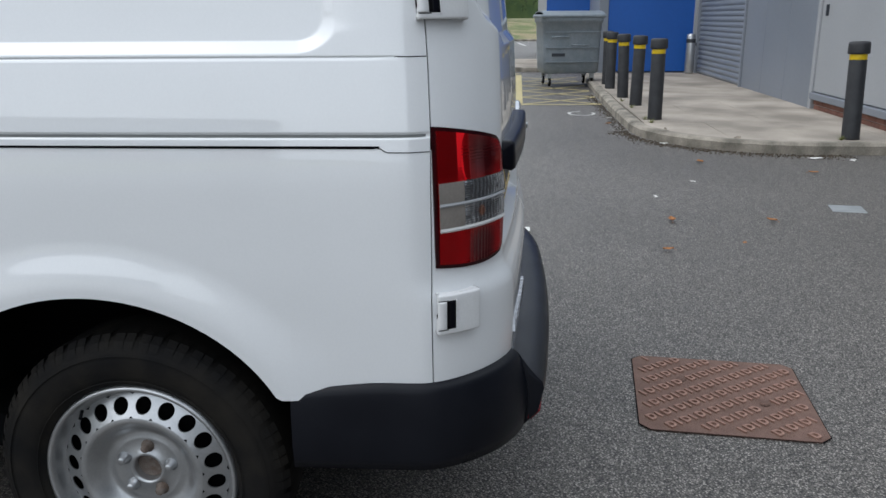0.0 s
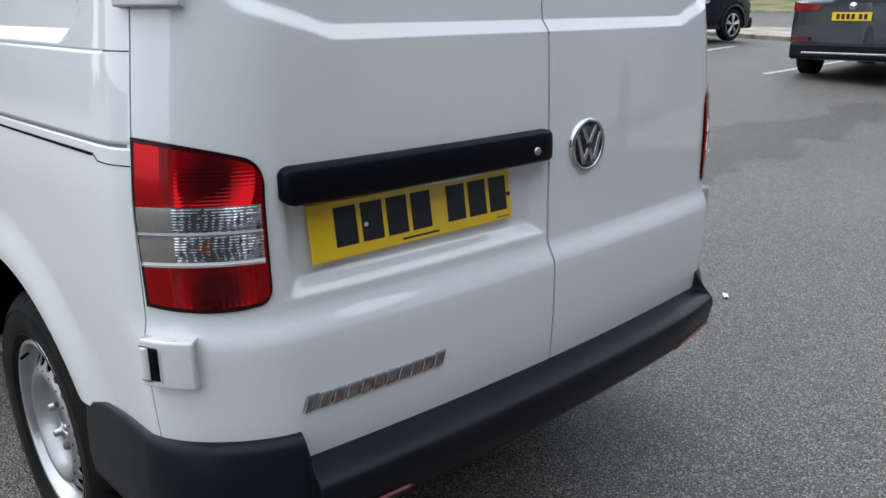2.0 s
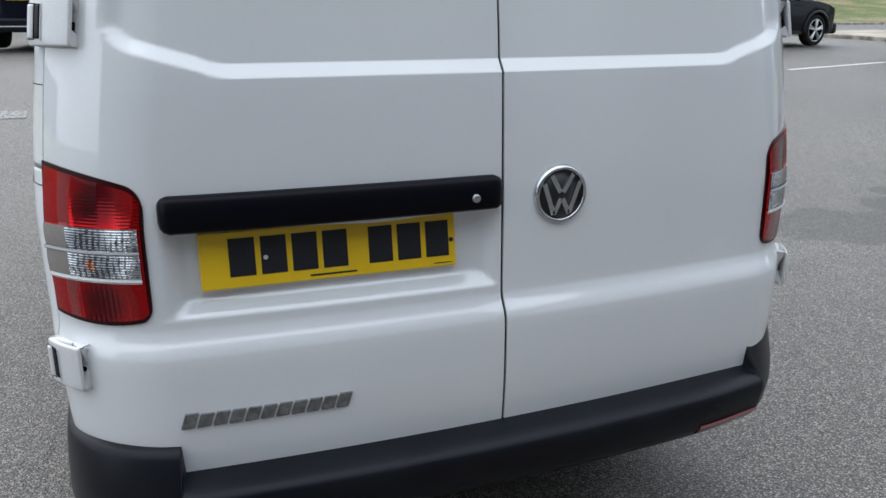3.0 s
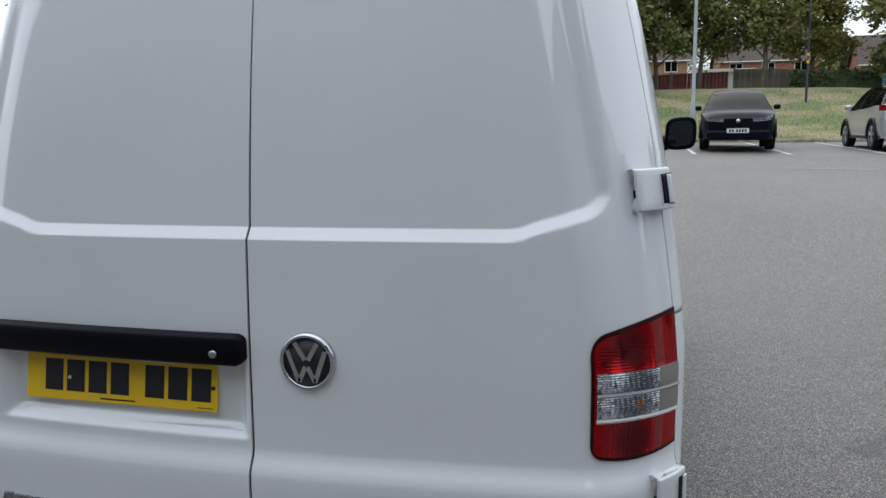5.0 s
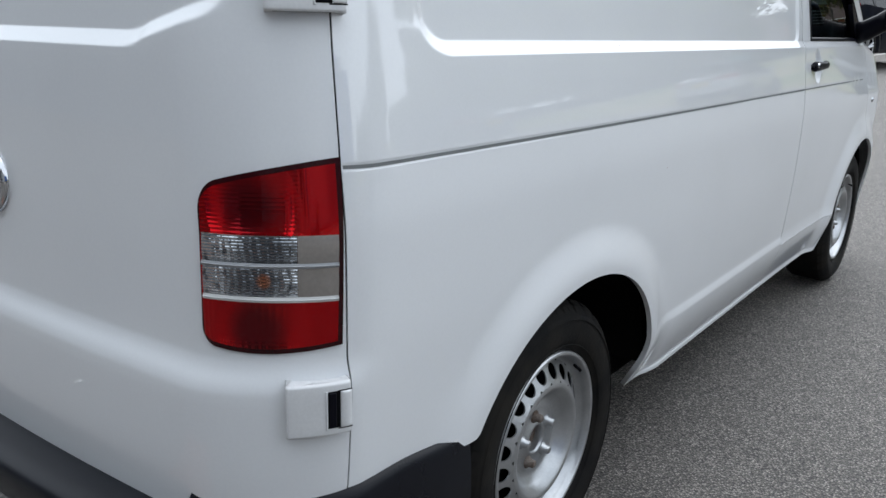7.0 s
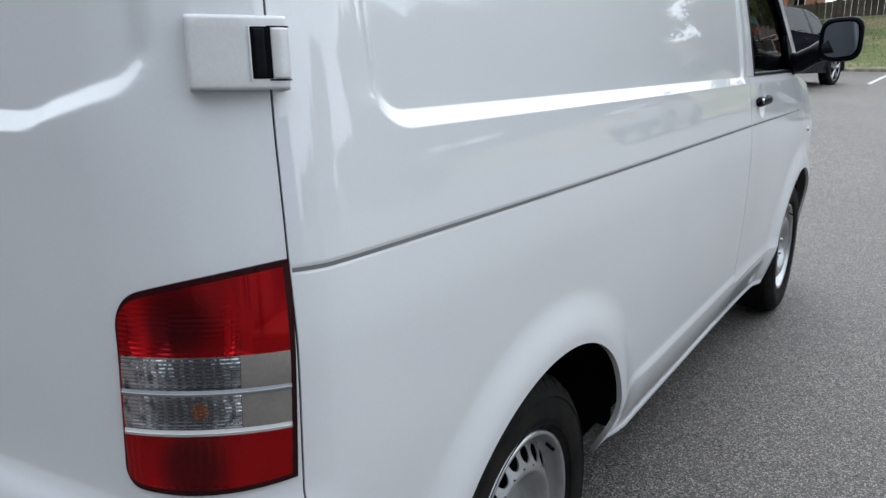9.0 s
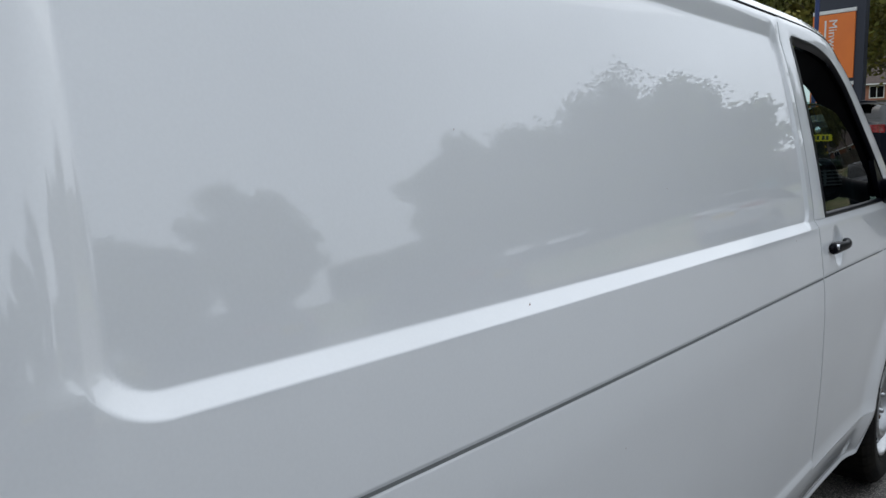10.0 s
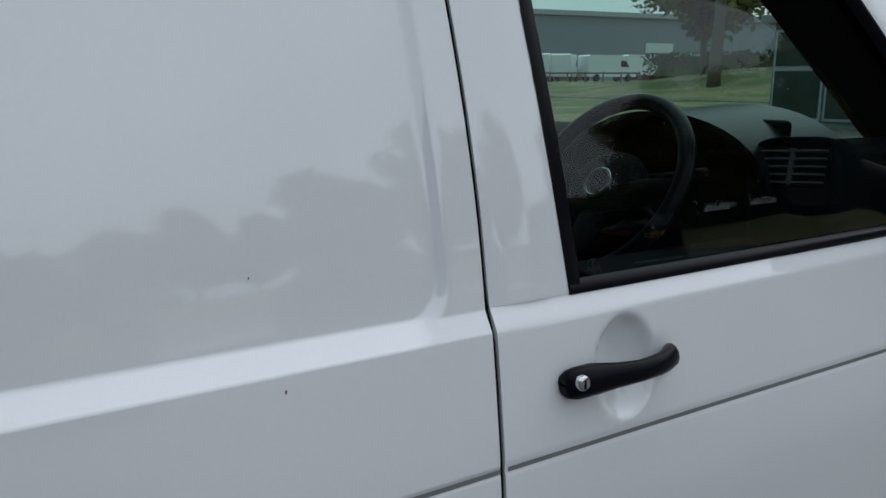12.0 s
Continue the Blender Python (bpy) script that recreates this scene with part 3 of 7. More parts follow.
def base(q, z):
    """Plain skin point on the right half: a flat tail, a soft chamfer-like corner, then the side."""
    w = side_x(0.15, z)
    c0 = w - CORNER
    xx = c0 + CORNER * math.cos(A0) ** SOFT
    y0 = tail_y(z) + BOW * xx * xx
    cy = y0 + DEEP * math.sin(-A0) ** SOFT
    if q <= 1:
        x = q * xx
        return Vector((x, tail_y(z) + BOW * x * x, z))
    if q <= 2:
        a = -A0 * (2 - q)
        return Vector((c0 + CORNER * math.cos(a) ** SOFT, cy - DEEP * math.sin(a) ** SOFT, z))
    s = q - 2
    y = s + 0.15 + (cy - 0.15) * max(0.0, 1 - s / 0.3)
    return Vector((side_x(max(y, 0.15), z), y, z))


def gap_q(z):
    """Where the door gap runs at height z."""
    goal = 0.137 + 0.9 * max(0.0, tail_y(z) - tail_y(1.07))
    lo, hi_q = 1.2, 2.0
    for _ in range(24):
        m = (lo + hi_q) / 2
        if base(m, z).y < goal:
            lo = m
        else:
            hi_q = m
    return lo


def skin(q, z, side=1, lift=0.0, plain=False):
    """The van's skin: q 0 to 1 across the tail, 1 to 2 round the corner, then metres along the side."""
    p = base(q, z)
    e = 0.004
    n = (base(q + e, z) - base(q - e if q > e else q, z)).cross(base(q, z + e) - base(q, z - e)).normalized()
    d = lift
    if not plain:
        x, y = p.x * side, p.y
        if q <= 1.5:
            ax = abs(x)
            zb = 1.232 + 0.29 * max(0.0, ax - 0.555) * ramp(0.54, 0.60, ax)
            gz, gx = (z - zb) / 0.027, (0.756 - 0.20 * max(0.0, z - 1.33) - ax) / 0.024
            k = 2.0 - math.hypot(2.0 - gz, 2.0 - gx) if gz < 2.0 and gx < 2.0 else min(gz, gx)
            d -= 0.017 * min(ramp(0, 1, k), ramp(0, 0.05, 1.86 - z))
            if side < 0:
                d -= 0.034 * min(ramp(0, 0.030, z - 0.785), ramp(0, 0.004, 0.980 - z), ramp(0, 0.03, x + 0.690), ramp(0, 0.03, -0.022 - x))
        elif q > 2 or (q > 1.5 and y > 0.139 and z < 1.2):
            lean_ = 0.047 * (max(0.0, z - 1.25) / 0.64) ** 1.7
            level = 0.60 * ramp(0, 0.025, z - 1.226) * ramp(0, 0.05, 1.868 - z)
            if y < 2.634 - lean_:
                # the recessed load panel with its rounded rear corners
                f0, f1 = (y - 0.315) / 0.036, (2.632 - lean_ - y) / 0.022
                g0, g1 = (z - 1.226) / 0.027, (1.868 - z) / 0.05
                dy, dz = min(f0, f1), min(g0, g1)
                cr = 2.6
                if dy < cr and dz < cr:
                    dd = cr - math.hypot(cr - dy, cr - dz)
                else:
                    dd = min(dy, dz)
                k = max(ramp(0, 1, dd), level * step(2.56, 2.60, y))
            else:
                k = level
            d -= 0.0185 * k
            d -= (0.0032 if side < 0 else 0.0014) * step(0.0, 0.003, z - 1.0610) * step(0, 0.003, 1.0735 - z)
            ac = arch(y, z)
            if ac < 0.16:
                d += 0.020 * (1 - step(0.015, 0.13, ac)) * step(0.1, 0.16, 0.2 + ac)
            if 1.25 < y < 3.9:
                ends = step(1.31, 1.58, y)
                d += (0.008 * ramp(0, 0.012, 0.468 - z) + 0.006 * ramp(0, 0.004, 0.262 - z)) * ends
                d -= (0.046 + 0.020 * (1 - ends)) * ramp(0, 0.20, 0.455 - z) ** 1.6
            ev = math.hypot((y - 2.868) / 0.052, (z - 1.151) / 0.066)
            if ev < 1:
                d -= 0.022 * (1 - ev * ev) ** 0.6
            if side < 0 and y < 1.4:
                d -= 0.005 * step(0, 0.002, z - 1.2175) * step(0, 0.002, 1.2215 - z)
    p = p + n * d
    return Vector((p.x * side, p.y, p.z))


def ramp(a, b, v):
    return min(max((v - a) / (b - a), 0.0), 1.0)


def span(a, b, n):
    return [a + (b - a) * i / n for i in range(n + 1)]


def joined(*lists):
    out = sorted(v for l in lists for v in l)
    return [v for i, v in enumerate(out) if i == 0 or v - out[i - 1] > 1e-4]


van = thing("van", (0, 0, 0), "white panel van with grey steel wheels and black bumpers, parked", "van")
INNER = (0, 1.6, 0.9)

# tail doors
z_tail = joined(span(0.44, 0.69, 10), span(0.69, 0.80, 28), span(0.80, 0.98, 22), span(0.98, 1.21, 8), span(1.222, 1.264, 22), span(1.264, 1.36, 30), span(1.36, 1.86, 16), [1.88])
for side, label in ((-1, "white left rear door with number plate recess"), (1, "white right rear door")):
    q0 = abs(SEAM_X) + 0.003 if side < 0 else SEAM_X + 0.003
    x0 = 0.69
    qs = joined(span(max(q0, 0.0) / x0 if side < 0 else 0.0, 1.0, 46), [0.03, 0.045, 0.06, 0.88, 0.90, 0.92])
    ts = span(0, 1, 24)[1:]
    rows = []
    for z in z_tail:
        r = [skin(q, z, side) for q in qs] + [skin(1 + (gap_q(z) - 0.0055 - 1) * t, z, side) for t in ts]
        if side > 0:
            r.insert(0, Vector((SEAM_X + 0.003, r[0].y, r[0].z)))
        rows.append(r)
    door = sheet("rear_door", rows, PAINT, van, label, rim=0.02, out=INNER)
    # near-black sheet behind the doors: the gaps' shade is put into its colour
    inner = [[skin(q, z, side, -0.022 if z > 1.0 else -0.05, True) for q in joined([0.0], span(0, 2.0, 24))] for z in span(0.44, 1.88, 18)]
    sheet("rear_gap_backing", inner, GAP, van, "near-black sheet that shades the rear door gaps", rim=0, out=INNER)

# sides
y_low = joined(span(0.0, 0.40, 9), [0.887 - 0.4469 * math.cos(math.pi * i / 44) for i in range(45)], span(1.35, 2.6655, 24))
y_up = joined(span(0.0, 0.29, 6), span(0.29, 0.45, 26), span(0.45, 2.46, 32), span(2.46, 2.6655, 30))


def low_edge(y):
    c, a, b = (0.887, 0.447, 0.39) if y < 2.3 else (3.89, 0.44, 0.43)
    t = 1 - ((y - c) / a) ** 2
    floor_z = 0.49 if y < 0.5 else 0.245 + 0.01 * (1 - step(1.335, 1.60, y))
    return max(floor_z, 0.335 + b * math.sqrt(t)) if t > 0 else floor_z


z_up = joined(span(1.04, 1.056, 2), span(1.056, 1.088, 16), span(1.088, 1.21, 6), [1.2165, 1.219, 1.2205, 1.2225], span(1.222, 1.262, 20), span(1.262, 1.35, 18), span(1.35, 1.80, 12), span(1.80, 1.885, 12))
for side in (1, -1):
    def low_point(y, v):
        z0 = low_edge(y)
        return skin(2 + max(y - 0.15, 0.0), z0 + (1.04 - z0) * v, side)
    vs = joined([0.004, 0.012, 0.018, 0.021, 0.024], [(i / 64) ** 1.2 for i in range(65)])
    rows = []
    for v in vs:
        zz = 0.49 + 0.55 * v
        r = [skin(gap_q(zz) + 0.0045 + (1.99 - gap_q(zz)) * t, zz, side) for t in (0, 0.2, 0.4, 0.6, 0.8)]
        r += [low_point(y, v) for y in y_low if y >= 0.15]
        rows.append(r)
    sheet("lower_side_panel", rows, PAINT, van, "white lower side panel with flared wheel arch", rim=0.014, out=INNER)
    rows = []
    for z in z_up:
        lean = 0.055 * ((z - 1.25) / 0.64) ** 1.7 if z > 1.25 else 0.0
        r = [skin(gap_q(z) + 0.0045 + (1.99 - gap_q(z)) * t, z, side) for t in (0, 0.2, 0.4, 0.6, 0.8)]
        for y in y_up:
            if y >= 0.15:
                yy = y - lean * max(0.0, (y - 2.2) / 0.464)
                r.append(skin(2 + yy - 0.15, z, side))
        rows.append(r)
    sheet("load_panel", rows, PAINT, van, "white upper side panel with recessed load panel", rim=0.014, out=INNER)
    # the same near-black backing, shading the gaps of the side panels
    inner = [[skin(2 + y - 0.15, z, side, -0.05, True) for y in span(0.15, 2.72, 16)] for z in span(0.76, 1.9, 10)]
    sheet("side_gap_backing", inner, GAP, van, "near-black sheet that shades the side panel gaps", rim=0, out=INNER)
    strip = [[skin(gap_q(z) + 0.012 + (1.99 - gap_q(z)) * t, z, side, 0.0015) for t in (0, 0.2, 0.4, 0.6, 0.8)] + [skin(2 + y - 0.15, z, side, 0.0015) for y in y_up if y > 0.155] for z in (1.0645, 1.0672, 1.0700)]
    sheet("waist_groove", strip, TRIM_GREY, van, "grey waist line groove", rim=0, out=INNER)
    if side < 0:
        # shade in the sliding door's rail slot as a near-black strip, ending in a small step, and the panel joint above
        # it
        ys = joined(span(0.195, 0.215, 6), span(0.215, 1.9, 40))
        rows = [[skin(2 + y - 0.15, 1.0475 - (0.0058 - 0.0015 * ramp(0.3, 1.6, y)) * v * min(1.0, ((y - 0.190) / 0.02) ** 0.5), side, 0.0016) for y in ys] for v in span(0, 1, 3)]
        sheet("rail_slot", rows, GAP, van, "near-black strip drawn as the shade in the sliding door rail slot", rim=0, out=INNER)
        path = [(0.202, 1.0440), (0.192, 1.0420), (0.184, 1.0375), (0.176, 1.0350), (0.15, 1.0345)]
        v, f = tube([skin(2 + y - 0.15, z, side, 0.0002) for y, z in path] + [skin(gap_q(1.034) + 0.008 + (1.99 - gap_q(1.034)) * t, 1.0342, side, 0.0002) for t in (0.8, 0.5, 0.2, 0)], 0.0011, 6)
        data("panel_joint", v, f, GAP, van, "fine dark panel joint")
        v, f = tube([skin(gap_q(1.22) + 0.008 + (1.99 - gap_q(1.22)) * t, 1.2195, side, 0.0001) for t in (0, 0.2, 0.5, 0.8)] + [skin(2 + y - 0.15, 1.2195, side, 0.0001 - 0.002 * (y > 0.2)) for y in span(0.16, 1.9, 40)], 0.0011, 6)
        data("panel_joint", v, f, GAP, van, "fine dark panel joint")

# front doors: lower skin, window surround, seals and glass
door_rear = lambda z: 2.6715 - (0.055 * ((z - 1.25) / 0.64) ** 1.7 if z > 1.25 else 0.0)


def on_side(y, z, side, lift=0.0):
    return skin(2 + y - 0.15, z, side, lift)


def outline(pts, n):
    """Evenly spaced points along a polyline in (y, z)."""
    p = [Vector((a, b, 0)) for a, b in pts]
    ds = [0.0]
    for i in range(len(p) - 1):
        ds.append(ds[-1] + (p[i + 1] - p[i]).length)
    out = []
    for k in range(n):
        s = ds[-1] * k / (n - 1)
        i = max(j for j in range(len(ds) - 1) if ds[j] <= s + 1e-9)
        t = (s - ds[i]) / (ds[i + 1] - ds[i])
        q = p[i].lerp(p[i + 1], t)
        out.append((q.x, q.y))
    return out


top_outer = spline([(2.55, 1.888), (2.95, 1.886), (3.215, 1.866), (3.42, 1.80), (3.655, 1.64), (3.89, 1.45), (4.05, 1.30)])
top_inner = spline([(2.65, 1.842), (2.95, 1.838), (3.17, 1.818), (3.345, 1.745), (3.53, 1.60), (3.725, 1.435), (3.885, 1.29)])
outer_line = outline([(door_rear(1.253), 1.253)] + [(door_rear(z), z) for z in span(1.3, 1.87, 8)] + [(2.60, 1.886)] + [(y, top_outer(y)) for y in span(2.66, 4.05, 24)], 90)
inner_line = outline([(2.790, 1.253)] + [(2.790 - 0.070 * (z - 1.253) / 0.56, z) for z in span(1.3, 1.80, 8)] + [(2.725, 1.834), (2.745, 1.842)] + [(y, top_inner(y)) for y in span(2.76, 3.90, 22)] + [(3.91, 1.253)], 90)
for side in (1, -1):
    def low_door(y, v):
        z0 = max(0.44, low_edge(y)) if y < 3.5 else low_edge(y)
        return on_side(y, z0 + (1.253 - z0) * v, side)
    vs = joined(span(0, 0.74, 22), span(0.74, 1.0, 44))
    ys = joined(span(2.6725, 2.78, 5), span(2.78, 2.92, 22), span(2.92, 3.45, 12), span(3.45, 3.90, 22))
    door = sheet("front_door", [[low_door(y, v) for y in ys] for v in vs], PAINT, van, "white front door with black grab handle", rim=0.014, out=INNER)
    rows = [[on_side(y, z, side, 0.0) for y, z in outer_line], [on_side(y * 0.5 + y2 * 0.5, z * 0.5 + z2 * 0.5, side, 0.004) for (y, z), (y2, z2) in zip(outer_line, inner_line)],
            [on_side(y, z, side, 0.001) for y, z in inner_line]]
    sheet("window_surround", rows, PAINT, door, rim=0.016, out=INNER)
    shrink = lambda y, z, k: (y + (3.25 - y) * k, z + (1.52 - z) * k)
    rows = [[on_side(y, z, side, 0.002) for y, z in inner_line], [on_side(*shrink(y, z, 0.035), side, 0.003) for y, z in inner_line], [on_side(*shrink(y, z, 0.065), side, -0.012) for y, z in inner_line]]
    sheet("window_seal", rows, HANDLE_PLASTIC, door, "black rubber window seal", rim=0, out=INNER)
    sill = [[on_side(y, z, side, l) for y in span(2.79, 3.91, 20)] for z, l in ((1.251, 0.002), (1.261, 0.005), (1.268, -0.008))]
    sheet("sill_seal", sill, HANDLE_PLASTIC, door, "black rubber sill strip", rim=0.004, out=INNER)
    if side > 0:
        # the driver's window stands open by a hand's width
        cols = joined(span(2.785, 3.10, 12), span(3.10, 3.70, 30))
        rows = [[on_side(y - 0.05 * f * ramp(3.2, 2.785, y), 1.255 + max(0.001, top_inner(y) - 0.205 - 1.255) * f, side, -0.014) for y in cols] for f in span(0, 1, 8)]
    else:
        half = [on_side(*shrink(y, z, 0.03), side, -0.014) for y, z in inner_line]
        bottom = [on_side(2.79 + (3.91 - 2.79) * k / 89, 1.255, side, -0.014) for k in range(90)]
        rows = [[b.lerp(t, f) for b, t in zip(bottom, half)] for f in span(0, 1, 6)]
    pane = sheet("window_pane", rows, CAB_GLASS, door, "green-tinted side window", rim=0.004 if side > 0 else 0, out=INNER)
    pane.visible_shadow = False
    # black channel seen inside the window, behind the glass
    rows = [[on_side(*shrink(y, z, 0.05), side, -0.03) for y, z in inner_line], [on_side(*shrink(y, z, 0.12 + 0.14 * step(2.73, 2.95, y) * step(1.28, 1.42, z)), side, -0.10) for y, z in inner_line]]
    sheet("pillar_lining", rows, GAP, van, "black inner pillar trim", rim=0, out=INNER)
    # mirror sail in the front corner of the window
    tri = [[on_side(3.70, 1.268, side, 0.004), on_side(3.88, 1.268, side, 0.004)], [on_side(3.67, 1.36, side, 0.004), on_side(3.76, 1.36, side, 0.004)], [on_side(3.66, 1.425, side, 0.004), on_side(3.68, 1.425, side, 0.004)]]
    sheet("mirror_sail", tri, HANDLE_PLASTIC, door, "black mirror mounting", rim=0.02, out=INNER)
    strip = [[on_side(y, z, side, 0.0012) for y in span(2.676, 3.90, 40)] for z in (1.0645, 1.0672, 1.0700)]
    sheet("waist_groove", strip, TRIM_GREY, door, "grey waist line groove", rim=0, out=INNER)
    # handle
    hx = on_side(2.85, 1.20, side, 0).x
    prof = [(2.7555, 0.005, 0.002), (2.757, 0.010, 0.013), (2.762, 0.014, 0.018), (2.772, 0.018, 0.0205), (2.80, 0.022, 0.0200), (2.83, 0.030, 0.0165), (2.865, 0.036, 0.0140), (2.90, 0.034, 0.0145), (2.922, 0.027, 0.0165), (2.935, 0.018, 0.0160), (2.942, 0.010, 0.0125), (2.945, 0.004, 0.006)]
    verts, faces, nn = [], [], 12
    for y, o, hgt in prof:
        c = on_side(y, 1.152 + (y - 2.757) * 0.03, side, 0)
        bx = side_x(y, 1.157) * side
        for k in range(nn):
            a = 2 * math.pi * k / nn
            th = 0.011 if 2.81 < y < 2.93 else 0.5 * o + 0.006
            verts.append((bx + side * (o + 0.004 - (th if 2.81 < y < 2.93 else o * 0.5)) + side * th * math.cos(a), y, 1.152 + (y - 2.757) * 0.03 + hgt * math.sin(a)))
    for i in range(len(prof) - 1):
        for k in range(nn):
            k2 = (k + 1) % nn
            f = (i * nn + k, i * nn + k2, (i + 1) * nn + k2, (i + 1) * nn + k)
            faces.append(f)
    faces += [tuple(range(nn)), tuple((len(prof) - 1) * nn + k for k in range(nn))]
    handle = data("door_handle", verts, faces, HANDLE_PLASTIC, door, "black plastic grab handle", True)
    kx = (side_x(2.772, 1.157) + 0.026) * side
    turned("lock_barrel", [(0.0, 0.004 * side), (0.0080, 0.004 * side), (0.0095, 0.002 * side), (0.0095, -0.012 * side)], CHROME, door, "silver key lock", n=20, axis="x", at=(kx, 2.772, 1.157))
    boxed("key_slot", (kx + 0.0035 * side, kx + 0.0052 * side, 2.7712, 2.7728, 1.151, 1.163), GAP, door, bevel=0)

for side in (1, -1):
    rows = [[on_side(y, low_edge(y) + (0.436 - low_edge(y)) * v, side) for y in joined(span(2.668, 3.40, 16), span(3.40, 3.452, 6))] for v in joined([0.0, 0.05, 0.085, 0.1], span(0.1, 1, 8))]
    sheet("sill_panel", rows, PAINT, van, "white sill panel", rim=0.014, out=INNER)

# near-black strips sunk in the door gaps, drawn as the shade inside them
for side in (1, -1):
    v, f = tube([on_side(door_rear(z) - 0.003, z, side, -0.006) for z in span(0.45, 1.80, 60)], 0.0036, 6)
    data("door_seal", v, f, GAP, van, "near-black strip drawn as the shade in the door gap")
    v, f = tube([skin(gap_q(z), z, side, -0.007) for z in span(0.50, 1.80, 50)], 0.0034, 6)
    data("door_seal", v, f, GAP, van, "near-black strip drawn as the shade in the door gap")
v, f = tube([skin(abs(SEAM_X) / 0.69, z, -1, -0.008) for z in span(0.46, 1.87, 90)], 0.0034, 6)
data("door_seal", v, f, GAP, van, "near-black strip drawn as the shade in the door gap")

# door mirrors
for side in (1, -1):
    cx, cz = 1.085 * side, 1.405
    verts, faces = [], []
    ring = [(0.5 * math.copysign(abs(math.cos(a)) ** 0.55, math.cos(a)), 0.5 * math.copysign(abs(math.sin(a)) ** 0.55, math.sin(a))) for a in [2 * math.pi * k / 32 for k in range(32)]]
    layers = [(3.70, 0.86, 0.0), (3.700, 1.0, 0.0), (3.72, 1.03, 0.0), (3.77, 0.96, -0.004), (3.81, 0.72, -0.01), (3.83, 0.30, -0.012)]
    for y, k, dz in layers:
        for u, w in ring:
            verts.append((cx + u * 0.185 * k, y, cz + w * 0.20 * k + dz + u * side * 0.012))
    for i in range(len(layers) - 1):
        for k in range(32):
            k2 = (k + 1) % 32
            f = (i * 32 + k, i * 32 + k2, (i + 1) * 32 + k2, (i + 1) * 32 + k)
            faces.append(f[::-1])
    faces.append(tuple((len(layers) - 1) * 32 + k for k in range(32))[::-1])
    house = data("door_mirror", verts, faces, HANDLE_PLASTIC, van, "black plastic door mirror", True)
    data("mirror_glass", [(cx + u * 0.185 * 0.80, 3.707, cz + w * 0.20 * 0.80 + u * side * 0.012) for u, w in ring], [tuple(range(32))], MIRROR, house, "mirror glass")
    v, f = tube([(0.86 * side, 3.77, 1.285), (0.91 * side, 3.765, 1.30), (0.97 * side, 3.76, 1.335), (1.05 * side, 3.755, 1.375)], [0.055, 0.05, 0.046, 0.06], 14)
    data("mirror_arm", v, f, HANDLE_PLASTIC, house, smooth=True)

# wings, bonnet, nose and windscreen
hood_z = spline([(3.86, 1.235), (4.1, 1.20), (4.4, 1.10), (4.6, 0.98), (4.72, 0.80)])
for side in (1, -1):
    ys = joined(span(3.906, 4.33, 26), span(4.33, 4.62, 10))
    rows = []
    for v in span(0, 1, 26):
        r = []
        for y in ys:
            z0 = low_edge(y)
            z1 = hood_z(y)
            r.append(on_side(y, z0 + (z1 - z0) * v, side))
        rows.append(r)
    sheet("front_wing", rows, PAINT, van, "white front wing", rim=0.014, out=(0, 3.8, 0.8))
    rep = on_side(4.02, 0.955, side, 0.004)
    turned("side_repeater", [(0, 0.004 * side), (0.009, 0.003 * side), (0.014, -0.004 * side)], CHROME, van, "small clear side repeater", n=16, axis="x", at=rep)
rows = []
for y in joined(span(3.88, 4.62, 10), [4.66, 4.70]):
    w = abs(on_side(min(y, 4.62), hood_z(min(y, 4.62)), 1).x) - 0.008
    rows.append([Vector((w * u, y + 0.04 * (1 - u * u), hood_z(y) + 0.03 * (1 - u * u))) for u in span(-1, 1, 16)])
sheet("bonnet", rows, PAINT, van, "white bonnet", rim=0.012, out=(0, 4, 0.5))
w = abs(on_side(4.62, 0.7, 1).x)
rows = [[Vector((w * u, 4.62 + 0.12 * (1 - u * u) + (0.05 if z < 0.7 else 0.0), z)) for u in span(-1, 1, 16)] for z in span(0.28, 0.95, 10)]
sheet("front_bumper", rows, PLASTIC, van, "black front bumper", rim=0.02, out=(0, 3, 0.6))
scr = []
for k in span(0, 1, 10):
    y, z = 4.00 - 0.90 * k, 1.235 + 0.645 * k - 0.03 * (2 * k - 1) ** 2 + 0.03
    w = abs(on_side(min(y, 4.0), z, 1).x) - 0.035
    scr.append([Vector((w * u, y + 0.10 * (1 - u * u), z)) for u in span(-1, 1, 14)])
screen = sheet("windscreen", scr, CAB_GLASS, van, "tinted windscreen", rim=0, out=(0, 3, 0.9))
screen.visible_shadow = False
